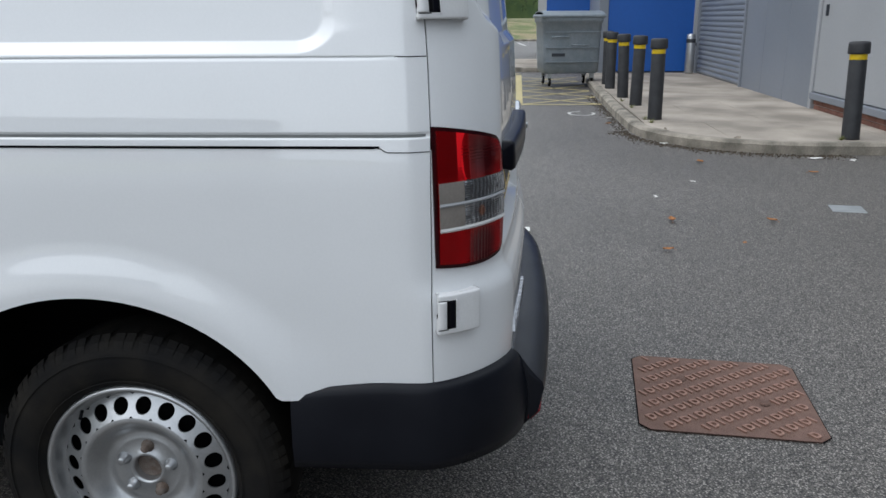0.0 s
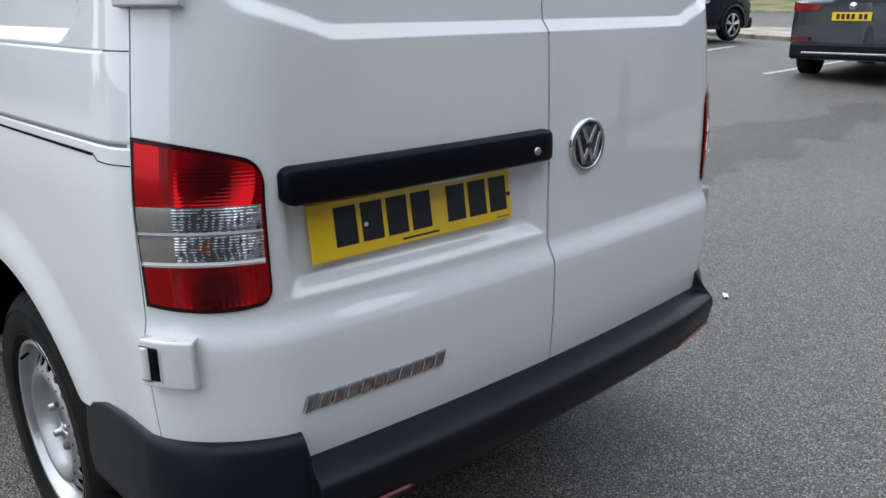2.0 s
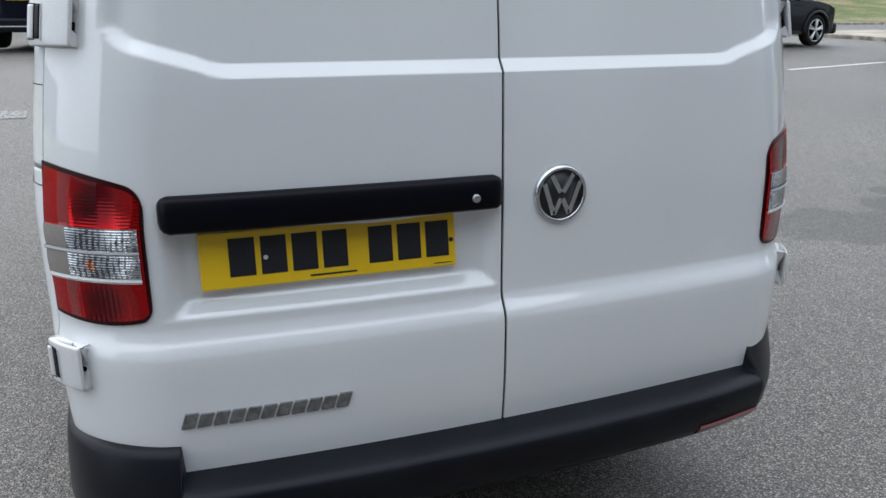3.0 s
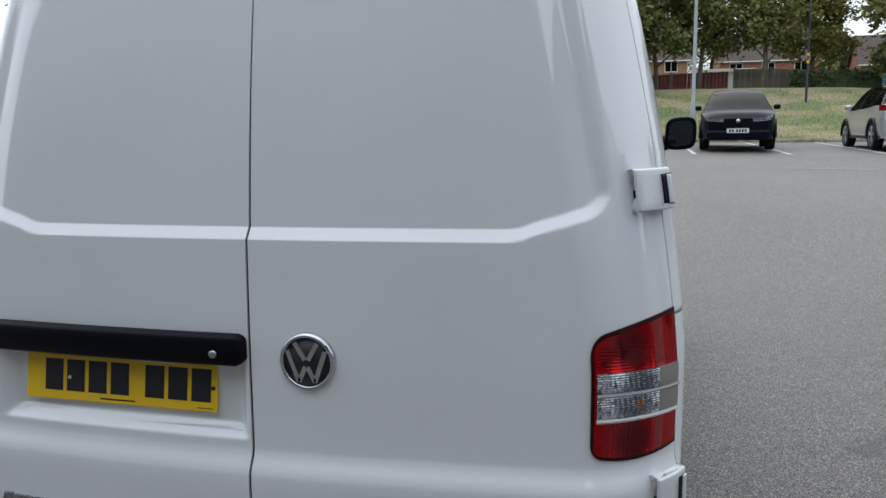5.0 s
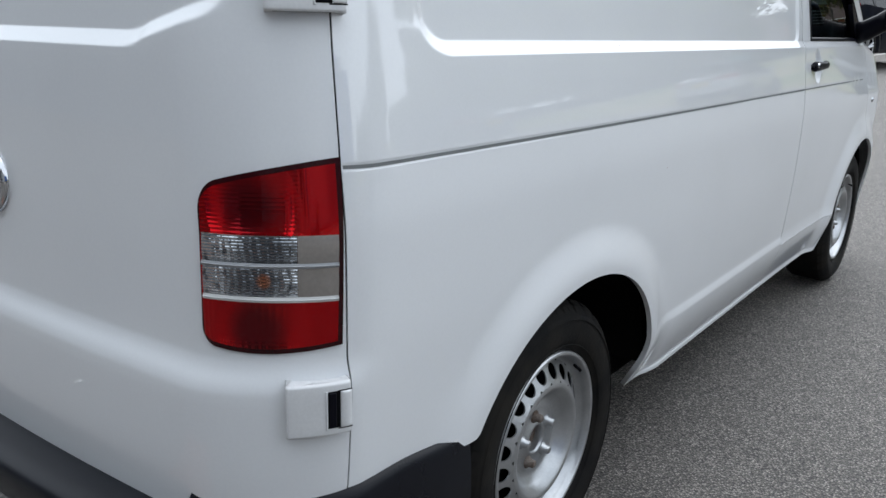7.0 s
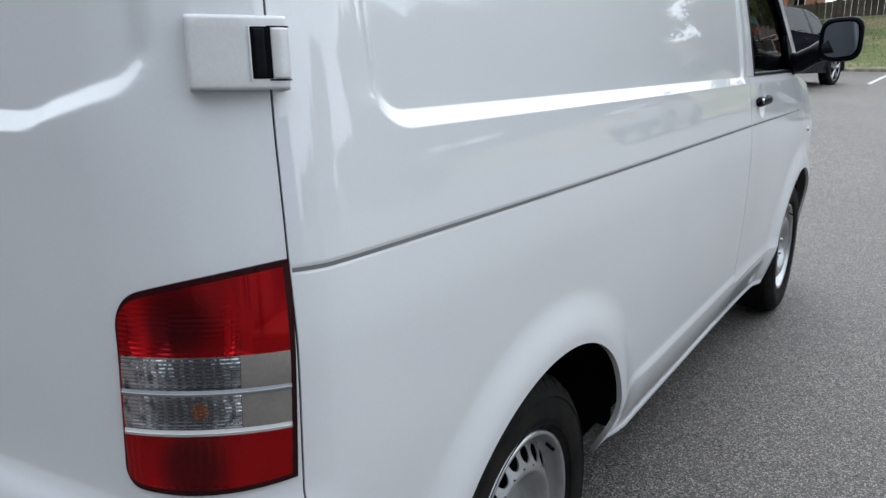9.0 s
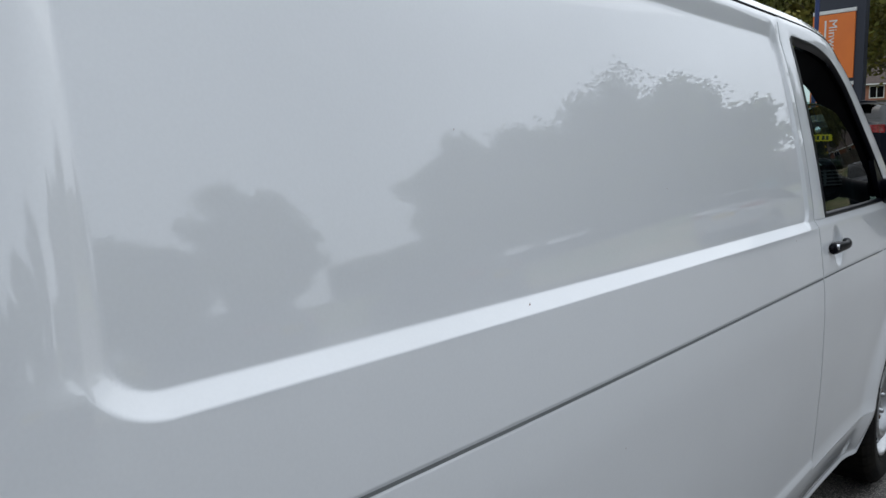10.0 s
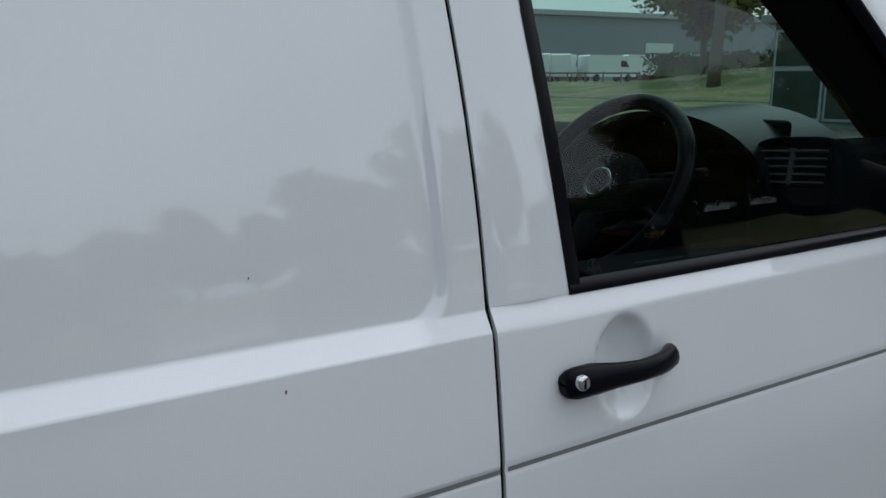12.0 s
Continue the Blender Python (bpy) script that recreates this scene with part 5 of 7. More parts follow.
boxed("vent_well", (-0.067, 0.067, 0.004, 0.012, -0.036, 0.036), GAP, dash, "dark vent opening", bevel=0.004, m=vent_m)
for k in range(5):
    boxed("vent_slat", (-0.062, 0.062, -0.004, 0.006, -0.0300 + k * 0.0145, -0.0262 + k * 0.0145), VENT_GREY, dash, bevel=0.0015, m=vent_m)
boxed("vent_divider", (-0.004, 0.004, -0.005, 0.006, -0.032, 0.034), VENT_GREY, dash, bevel=0.001, m=vent_m)
boxed("dash_end", (0.742, 0.800, 3.50, 3.92, 1.20, 1.405), DASH, dash, "dark rounded end of the dashboard", bevel=0.026)
boxed("centre_console", (-0.14, 0.14, 3.38, 3.56, 0.80, 1.30), DASH, dash, "dark centre console", bevel=0.03)
sw_m = Matrix.Translation((0.42, 3.29, 1.300)) @ Euler((radians(58), 0, 0)).to_matrix().to_4x4()
v, f = lathe([(0.194 + 0.017 * math.cos(a), 0.017 * math.sin(a)) for a in span(0, 2 * math.pi, 12)], 56, "z")
wheel_ob = data("steering_wheel", [sw_m @ Vector(p) for p in v], f, HANDLE_PLASTIC, van, "black steering wheel with silver badge ring", True)
bm = bmesh.new()
bmesh.ops.create_uvsphere(bm, u_segments=24, v_segments=12, radius=1.0, matrix=sw_m @ Matrix.Translation((0, 0.0, -0.02)) @ Matrix.Diagonal((0.098, 0.085, 0.035, 1)))
part("wheel_boss", bm, DASH, wheel_ob, "black airbag boss", True)
for a, b in (((0.07, 0.0), (0.185, 0.02)), ((-0.07, 0.0), (-0.185, 0.02)), ((0.0, -0.06), (0.0, -0.185))):
    v, f = tube([sw_m @ Vector((*a, -0.02)), sw_m @ Vector((*b, 0.0))], [0.028, 0.016], 8)
    data("wheel_spoke", v, f, DASH, wheel_ob, smooth=True)
v, f = lathe([(0.026, 0.013), (0.03, 0.0165), (0.034, 0.013)], 28, "z")
data("boss_ring", [sw_m @ Vector(p) for p in v], f, LETTER, wheel_ob, "silver ring", True)
v, f = tube([(0.42, 3.35, 1.30), (0.42, 3.56, 1.16)], [0.05, 0.06], 12)
data("steering_column", v, f, DASH, van, "black steering column", True)
v, f = tube([(0.47, 3.38, 1.31), (0.62, 3.36, 1.34)], [0.012, 0.009], 8)
data("indicator_stalk", v, f, HANDLE_PLASTIC, van, "black control stalk", True)
for x in (0.42, -0.42):
    seat = new("front_seat")
    seat["label"], seat.location = "dark fabric cab seat", (x, 2.86, 0.50)
    seat.parent = van
    boxed("seat_cushion", (-0.24, 0.24, -0.24, 0.27, 0.30, 0.46), FABRIC, seat, bevel=0.05)
    boxed("seat_back", (-0.235, 0.235, -0.22, -0.09, 0.44, 0.98), FABRIC, seat, bevel=0.05)
    boxed("headrest", (-0.13, 0.13, -0.21, -0.11, 1.00, 1.18), FABRIC, seat, bevel=0.04)
boxed("cab_shelf", (0.62, 0.80, 3.00, 3.46, 1.19, 1.21), DASH, van, "grey door shelf", bevel=0.005)

for y, z, r in ((1.04, 1.24, 0.0028), (2.40, 1.32, 0.0012), (2.42, 1.21, 0.0018), (1.62, 1.40, 0.0010), (0.92, 1.52, 0.0011), (1.30, 0.93, 0.0014)):
    p = skin(2 + y - 0.15, z, 1, 0.0006)
    data("paint_chip", [p + Vector((0.0002, r * math.cos(a) * 0.6, r * math.sin(a) * 1.3)) for a in span(0, 2 * math.pi, 7)[:-1]], [tuple(range(7))], RUST_CHIP, van, "small brown paint chip")


# ---- ground ----
GROUND0 = -0.035


def lot(x, y):
    return ground_z(x, y) + GROUND0 + 0.045 * step(1.2, 4.2, y) * (1 - step(2.5, 6.0, abs(x)))


xs = joined(span(-400, -60, 12), span(-60, -8, 26), span(-8, 30, 76), span(30, 60, 16), span(60, 400, 12))
ys = joined(span(-300, -40, 10), span(-40, -6, 18), span(-6, 28, 68), span(28, 60, 16), span(60, 500, 14))
rows = [[Vector((x, y, lot(x, min(y, 27.2)) - (0.8 if y > 29 or x > 47 else 0.0))) for x in xs] for y in ys]
ground = sheet("ground", rows, ASPHALT, rim=0, out=(0, 0, -50))
tagged(ground, "grey worn asphalt of a car park", "ground", kind="structure")


def bank_z(x, y):
    z = lot(x, 27.2) + 0.10 + 2.35 * step(27.3, 43, y) * step(-40, -26, x) * (0.75 + 0.25 * math.sin(max(x, -12) * 0.11 + 1.0)) + (0.75 * step(30, 46, y) + 0.5 * step(55, 72, y)) * (1 - step(-45, -28, x))
    return z + 0.05 * math.sin(x * 0.7) * math.sin(y * 0.9)


rows = [[Vector((x, y, bank_z(x, y))) for x in joined(span(-300, -40, 14), span(-40, 60, 60), span(60, 300, 10))] for y in joined([27.45], span(28, 60, 26), span(60, 480, 10))]
tagged(sheet("grass_bank", rows, GRASS, rim=0.5, out=(0, 0, -50)), "dry mown grass bank beyond the bays", "grass", kind="structure")
rows = [[Vector((x, y, lot(45, min(max(y, 0), 27)) + 0.08 + 0.9 * step(45, 62, x))) for x in joined(span(45.6, 64, 12), span(64, 380, 10))] for y in joined(span(-200, -10, 8), span(-10, 27.3, 20))]
tagged(sheet("grass_verge", rows, GRASS, rim=0.5, out=(0, 0, -50)), "mown green grass verge", "grass", kind="structure")
rows = [[Vector((x, y, lot(x, y) + 0.04)) for x in joined(span(-300, -60, 8), span(-60, -9.5, 20))] for y in joined(span(6, 27.2, 12))]
tagged(sheet("grass_field", rows, GRASS, rim=0.3, out=(0, 0, -50)), "rough grass beside the car park", "grass", kind="structure")


def blades(name, boxes, count, h, mat, label, zf, seed):
    rnd = random.Random(seed)
    verts, faces = [], []
    for x0, x1, y0, y1 in boxes:
        for _ in range(count):
            x, y = rnd.uniform(x0, x1), rnd.uniform(y0, y1)
            z = zf(x, y)
            a, hh = rnd.uniform(0, 6.28), h * rnd.uniform(0.4, 1.3)
            dx, dy = math.cos(a) * hh * 0.12, math.sin(a) * hh * 0.12
            b = len(verts)
            verts += [(x - dx, y - dy, z - 0.01), (x + dx, y + dy, z - 0.01), (x + rnd.uniform(-0.4, 0.4) * hh, y + rnd.uniform(-0.4, 0.4) * hh, z + hh)]
            faces.append((b, b + 1, b + 2))
    return tagged(data(name, verts, faces, mat), label, "grass", kind="stuff")


blades("grass_tufts", [(-8, 14, 27.5, 40)], 12000, 0.09, GRASS, "tufts of dry and green grass", bank_z, 4)


# painted lines lie just over the asphalt
def stroke(name, a, b, w, mat, label, parent=None, lift=0.006):
    a, b = Vector((*a, 0)), Vector((*b, 0))
    d = (b - a).normalized()
    nrm = Vector((-d.y, d.x, 0)) * (w / 2)
    n = max(2, int((b - a).length / 0.5))
    rows = []
    for s in (-1, 1):
        r = []
        for k in range(n + 1):
            p = a.lerp(b, k / n) + nrm * s
            r.append(Vector((p.x, p.y, lot(p.x, p.y) + lift)))
        rows.append(r)
    ob = sheet(name, rows, mat, parent, rim=0, out=(0, 0, -50))
    if not parent:
        tagged(ob, label, "road marking", kind="structure")
    return ob


for x in (-4.6, -2.27, 0.08, 2.25, 4.42, 6.6, 8.8, 11.0):
    stroke("bay_line", (x, 18.7), (x, 26.9), 0.10, WHITE_LINE, "worn white parking bay line")
stroke("old_marking", (3.4, 14.15), (5.1, 14.1), 0.24, FAINT_LINE, "faint scrubbed road marking")
stroke("concrete_strip", (-6.5, 8.1), (-1.75, 8.25), 0.34, FAINT_LINE, "pale joint strip in the asphalt")
stroke("bay_line", (9.6, 2.28), (16.6, 2.60), 0.13, YELLOW_LINE, "worn yellow accessible bay line")
stroke("bay_line", (10.45, -0.05), (17.0, -0.05), 0.15, YELLOW_LINE, "worn yellow accessible bay line")
stroke("bay_line", (10.3, -0.10), (10.35, -1.34), 0.09, YELLOW_LINE, "worn yellow accessible bay line")
for x in (11.5, 12.7, 13.9, 15.1, 16.2):
    stroke("hatch_line", (x - 1.15, -0.12), (x, -1.36), 0.07, YELLOW_LINE, "worn yellow hatching")
    stroke("hatch_line", (x - 1.15, -1.36), (x, -0.12), 0.07, YELLOW_LINE, "worn yellow hatching")
stroke("bay_line", (16.6, -0.1), (16.75, 2.6), 0.10, YELLOW_LINE, "worn yellow accessible bay line")
stroke("bay_line", (17.5, -0.1), (17.6, 2.6), 0.10, YELLOW_LINE, "worn yellow accessible bay line")
for y in (0.2, 1.1, 2.0):
    stroke("hatch_line", (16.65, y - 0.3), (17.5, y + 0.6), 0.07, YELLOW_LINE, "worn yellow hatching")
    stroke("hatch_line", (16.65, y + 0.6), (17.5, y - 0.3), 0.07, YELLOW_LINE, "worn yellow hatching")
stroke("bay_line", (10.5, 6.75), (15.4, 7.55), 0.10, WHITE_LINE, "white parking bay line")
stroke("bay_line", (10.6, 4.55), (15.6, 4.85), 0.10, WHITE_LINE, "white parking bay line")
stroke("bay_line", (9.5, 8.9), (14.0, 9.9), 0.10, WHITE_LINE, "white parking bay line")
for y in (-6, -3.2, -0.4, 2.4, 5.2, 8.0, 11.0, 14.0):
    stroke("bay_line", (37.5, y), (42.5, y + 0.4), 0.14, WHITE_LINE, "white parking bay line")

# wheelchair mark of the accessible bay, drawn as plain strokes
mark = new("accessible_bay_mark")
tagged(mark, "worn yellow wheelchair symbol painted on asphalt", "road marking", kind="structure")
cx, cy = 12.75, 1.42
for k in range(22):
    a0, a1 = radians(-60 + k * 13), radians(-60 + (k + 1) * 13)
    stroke("mark_arc", (cx + 0.52 * math.sin(a0), cy + 0.40 * math.cos(a0)), (cx + 0.52 * math.sin(a1), cy + 0.40 * math.cos(a1)), 0.09, YELLOW_LINE, "", mark, lift=0.006 + 0.0003 * (k % 2))
for a, b in (((cx + 0.1, cy + 0.05), (cx + 0.9, cy + 0.12)), ((cx + 0.1, cy + 0.05), (cx - 0.1, cy + 0.72)), ((cx - 0.1, cy + 0.72), (cx - 0.45, cy + 1.15)), ((cx + 0.55, cy - 0.25), (cx + 0.5, cy + 0.3))):
    stroke("mark_limb", a, b, 0.10, YELLOW_LINE, "", mark, lift=0.008)
for k in range(10):
    a0, a1 = 2 * math.pi * k / 12, 2 * math.pi * (k + 1) / 12
    c = (9.1, -0.95)
    stroke("spray_mark", (c[0] + 0.24 * math.cos(a0), c[1] + 0.18 * math.sin(a0)), (c[0] + 0.24 * math.cos(a1), c[1] + 0.18 * math.sin(a1)), 0.045, WHITE_LINE, "sprayed white ring on the asphalt")


# kerbs: single stones set end to end
def kerb_run(name, pts, label, w=0.14, h=0.11, length=0.9, zf=lot, pieces=True):
    owner = tagged(new(name), label, "kerb", kind="structure")
    rnd = random.Random(len(pts) * 7 + int(pts[0][0] * 10))
    total = [Vector((*p, 0)) for p in pts]
    walk_pts = []
    for i in range(len(total) - 1):
        n = max(1, round((total[i + 1] - total[i]).length / length))
        walk_pts += [total[i].lerp(total[i + 1], k / n) for k in range(n)]
    walk_pts.append(total[-1])
    last_k = len(walk_pts) - 1
    across = []
    for k in range(last_k + 1):
        t = (walk_pts[min(k + 1, last_k)] - walk_pts[max(k - 1, 0)]).normalized()
        across.append(Vector((-t.y, t.x, 0)))
    for k in range(last_k):
        a, b, na, nb = walk_pts[k], walk_pts[k + 1], across[k], across[k + 1]
        d = (b - a).normalized() * 0.0004
        za, zb = zf(a.x, a.y), zf(b.x, b.y)
        rows = []
        j = rnd.uniform(-0.004, 0.004)
        for o, z in ((-w / 2, -0.15), (-w / 2, h - 0.03), (-w / 2 + 0.03, h), (w / 2 - 0.02, h), (w / 2, h - 0.015), (w / 2, -0.15)):
            rows.append([a + d + na * o + Vector((0, 0, za + z + j)), b - d + nb * o + Vector((0, 0, zb + z + j))])
        sheet("kerb_stone", rows, KERB, owner, rim=0.02, out=tuple((a + b) / 2 + Vector((0, 0, -0.3))), smooth=False)
    return owner


curve = []
for k in range(7):
    a = radians(90 + 90 * k / 6)
    curve.append((7.25 + 1.55 * math.cos(a), -2.98 + 1.52 * math.sin(a)))
kerb_line = [(16.1, -1.55), (12.0, -1.48), (9.0, -1.44)] + curve + [(5.70, -5.0), (5.75, -9.0)]
kerb_run("kerb", kerb_line, "weathered concrete kerb round the pavement", w=0.15, h=0.115, length=0.75)
kerb_run("far_kerb", [(x, 27.3) for x in range(-30, 41, 5)], "low grey kerb along the grass", w=0.14, h=0.11, length=1.0)
kerb_run("island_kerb", [(18.3, y) for y in (-1.2, 3, 7, 11, 15, 19)], "grey kerb of the dividing island", w=0.14, h=0.11, length=1.0)
kerb_run("verge_kerb", [(45.4, y) for y in (-12, -4, 4, 12, 20, 27)], "grey kerb along the verge", w=0.16, h=0.11, length=2.0)
rows = [[Vector((x, y, lot(x, y) + 0.095)) for x in span(18.37, 22.8, 4)] for y in span(-1.2, 19, 16)]
tagged(sheet("island_pavement", rows, CONCRETE, rim=0.1, out=(0, 0, -50)), "pale concrete dividing island", "pavement", kind="structure")

# pavement in front of the building, in slabs
pave = tagged(new("pavement"), "pale concrete pavement slabs with dirt in the joints", "pavement", kind="structure")
rows = [[Vector((x, y, lot(x, 0) + 0.085)) for x in (5.78, 6.2, 6.9, 8, 12, 16.2)] for y in (-9, -4.2)]
sheet("pavement_bed", rows, MORTAR, pave, rim=0, out=(0, 0, -50))


rnd = random.Random(3)
xs_cut = [5.78, 6.55, 7.3, 8.1, 8.95, 9.8, 10.7, 11.6, 12.6, 13.6, 14.8, 16.2]
ys_cut = [-1.5, -2.25, -3.0, -3.85, -4.7, -6.5, -9.0]
for i in range(len(xs_cut) - 1):
    for j in range(len(ys_cut) - 1):
        x0, x1, y1, y0 = xs_cut[i] + 0.0015, xs_cut[i + 1] - 0.0015, ys_cut[j] - 0.0015, ys_cut[j + 1] + 0.0015
        n = 8
        cell = []
        for a in span(0, 1, n):
            row = []
            for b in span(0, 1, n):
                x, y = x0 + (x1 - x0) * a, y0 + (y1 - y0) * b
                if x < 7.25 and y > -2.98:
                    r = math.hypot((x - 7.25) / 1.47, (y + 2.98) / 1.44)
                    if r > 1:
                        x, y = 7.25 + (x - 7.25) / r, -2.98 + (y + 2.98) / r
                elif y > -1.55:
                    y = -1.55
                row.append(Vector((x, y, GROUND0 + 0.108 + 0.0)))
            cell.append(row)
        dz = rnd.uniform(-0.0015, 0.0015)
        for row in cell:
            for v in row:
                v.z += dz
        sheet("paving_slab", cell, CONCRETE, pave, rim=0.03, out=(0, 0, -50), smooth=False)

# ---- the building ----
WALL_Y, WALL_X = -3.95, 16.2
building = thing("commercial_building", (0, 0, 0), "grey and blue clad commercial unit with roller shutters", "building")
boxed("core_wall", (7.4, 30.0, -30.0, -4.12, GROUND0 - 0.2, 6.5), LIGHT_CLAD, building, bevel=0.02)
shutter = boxed("shutter_backing", (12.42, 16.15, WALL_Y - 0.15, WALL_Y - 0.07, 0.06, 4.0), GREY_CLAD, building, bevel=0.004)
for k in range(38):
    v0 = 0.08 + k * 0.10
    rows = [[Vector((x, WALL_Y + o, v0 + z)) for x in (12.46, 16.1)] for o, z in ((-0.065, 0.0), (-0.045, 0.02), (-0.04, 0.05), (-0.05, 0.08), (-0.065, 0.098))]
    sheet("shutter_slat", rows, GREY_CLAD, shutter, rim=0.006, out=(14, WALL_Y - 2, v0))
for x in (12.40, 16.12):
    boxed("shutter_guide", (x - 0.04, x + 0.04, WALL_Y - 0.10, WALL_Y, 0.06, 4.0), GREY_CLAD, shutter, bevel=0.008)
for k in range(3):
    x0 = 8.92 + k * 1.155
    panel = boxed("wall_panel", (x0 + 0.004, x0 + 1.151, WALL_Y - 0.12, WALL_Y - 0.04, 0.06, 4.2), GREY_CLAD, building, "smooth grey cladding panel", bevel=0.006)
    for j in range(40):
        boxed("panel_rib", (x0 + 0.01, x0 + 1.145, WALL_Y - 0.041, WALL_Y - 0.038, 0.10 + j * 0.1, 0.106 + j * 0.1), GREY_CLAD, panel, bevel=0)
plant = boxed("plant_door", (5.9, 8.86, WALL_Y - 0.42, WALL_Y - 0.06, 0.30, 2.06), LIGHT_CLAD, building, "pale grey flush double door", bevel=0.01, m=Matrix.Translation((0, 0, 0)))
boxed("door_head", (5.9, 8.86, WALL_Y - 0.40, WALL_Y - 0.055, 2.075, 3.6), LIGHT_CLAD, building, "pale grey cladding over the doors", bevel=0.01)
boxed("door_threshold", (5.9, 8.88, WALL_Y - 0.30, WALL_Y - 0.02, 0.20, 0.29), GREY_CLAD, building, bevel=0.01)
boxed("door_jamb", (8.84, 8.94, WALL_Y - 0.30, WALL_Y - 0.03, 0.06, 4.2), LIGHT_CLAD, building, bevel=0.01)
boxed("door_latch", (8.62, 8.66, WALL_Y - 0.07, WALL_Y - 0.03, 1.28, 1.42), DARK_POST, plant, "black door latch", bevel=0.006)
boxed("brick_footing", (5.9, 8.82, WALL_Y - 0.35, WALL_Y - 0.085, 0.0, 0.205), MORTAR, building, bevel=0)
for r in range(2):
    for k in range(14):
        x0 = 5.95 + k * 0.205 + (0.1 if r else 0)
        boxed("brick", (x0, x0 + 0.195, WALL_Y - 0.2, WALL_Y - 0.075, 0.065 + r * 0.068, 0.065 + r * 0.068 + 0.06), BRICK_RED, building, bevel=0.004)
blue = boxed("blue_wall", (WALL_X, WALL_X + 0.2, WALL_Y - 0.05, -2.02, 0.10, 5.5), BLUE_CLAD, building, "bright blue flat cladding", bevel=0.01)
boxed("corner_trim", (WALL_X - 0.02, WALL_X + 0.1, -2.02, -1.82, 0.06, 5.5), GREY_CLAD, building, "grey corner flashing", bevel=0.01)
boxed("corner_trim", (WALL_X - 0.05, WALL_X + 0.02, WALL_Y - 0.06, WALL_Y + 0.07, 0.06, 5.5), LIGHT_CLAD, building, bevel=0.01)
boxed("side_wall", (WALL_X + 0.1, 19.0, -1.98, -1.84, 0.0, 5.5), GREY_CLAD, building, bevel=0.01)
boxed("blue_wall", (19.0, 19.2, -1.9, -0.75, 0.0, 5.5), BLUE_CLAD, building, "bright blue flat cladding", bevel=0.01)
boxed("core_wall", (16.4, 30.0, -4.1, -2.03, 0.0, 5.45), LIGHT_CLAD, building, bevel=0.02)
boxed("core_wall", (19.2, 30.0, -2.0, -0.78, 0.0, 5.45), LIGHT_CLAD, building, bevel=0.02)
boxed("building_roof", (5.8, 30.2, -30.2, -3.9, 6.4, 6.7), GREY_CLAD, building, bevel=0.05)
ash = thing("ashtray_bin", (15.75, -3.76, GROUND0 + 0.11), "tall brushed steel wall ashtray", "ashtray")
turned("bin_body", [(0.0, 0.02), (0.09, 0.02), (0.095, 0.05), (0.095, 0.80), (0.085, 0.84), (0.0, 0.85)], SILVER_CAN, ash, n=24)
boxed("bin_bracket", (-0.02, 0.02, -0.12, -0.09, 0.6, 0.66), DARK_POST, ash, bevel=0.006)
turned("bin_slot", [(0.0965, 0.66), (0.0975, 0.70), (0.0965, 0.74)], DARK_POST, ash, n=24)

# unseen wall behind the walk, added to close the yard and dim the tail doors
back = thing("rear_unit", (0, 0, 0), "unseen plain charcoal wall added to dim the van tail", "building")
boxed("wall", (-26.0, 5.4, -11.2, -10.6, -0.2, 9.4), DARK_CLAD, back, bevel=0.02)
boxed("roof_edge", (-26.1, 5.5, -11.4, -10.5, 9.4, 9.7), LIGHT_CLAD, back, bevel=0.02)

# ---- bollards, bin, cover, litter ----
bol = thing("bollard", (7.58, -1.72, GROUND0 + 0.105), "black bollard with yellow reflective band", "bollard", "bollards along the pavement")
turned("bollard_post", [(0.0, 0.0), (0.088, 0.0), (0.086, 0.02), (0.083, 0.78), (0.080, 0.79), (0.080, 0.845), (0.0, 0.845)], BOLLARD, bol, n=28)
turned("bollard_band", [(0.0805, 0.79), (0.082, 0.795), (0.082, 0.838), (0.0805, 0.843)], BAND_YELLOW, bol, "yellow band", n=28)
turned("bollard_cap", [(0.080, 0.843), (0.101, 0.848), (0.103, 0.86), (0.101, 0.945), (0.094, 0.962), (0.06, 0.968), (0.0, 0.968)], BOLLARD, bol, n=28)
for k, (x, y, lean) in enumerate(((9.25, -1.72, 1.0), (10.4, -1.68, -1.0), (12.05, -1.66, 0.5), (13.0, -1.70, -0.5), (5.98, -3.42, 1.5))):
    copy_thing(bol, pose(x, y, GROUND0 + 0.105, lean, -lean, 40 * k))

bin_ = thing("wheeled_bin", (14.05, -1.02, GROUND0 + 0.01), "grey galvanised four-wheel refuse bin with closed lid", "bin", rz=9)
bin_.scale = (0.93, 0.93, 0.97)
rows = []
for z, w, d in ((0.26, 0.55, 0.43), (0.29, 0.59, 0.465), (0.55, 0.60, 0.475), (0.9, 0.615, 0.485), (1.24, 0.63, 0.50), (1.26, 0.66, 0.53), (1.34, 0.66, 0.53)):
    rows.append([Vector((w * math.copysign(abs(math.cos(a)) ** 0.22, math.cos(a)), d * math.copysign(abs(math.sin(a)) ** 0.22, math.sin(a)), z)) for a in span(0, 2 * math.pi, 48)])
body = sheet("bin_body", rows, BIN_GREY, bin_, rim=0.0, out=(0, 0, 0.7))
body.matrix_basis = Matrix.Rotation(radians(90), 4, "Z")
for z in (0.48, 0.76, 1.06):
    boxed("bin_rib", (-0.510, -0.470, -0.59, 0.59, z, z + 0.018), BIN_GREY, bin_, bevel=0.004)
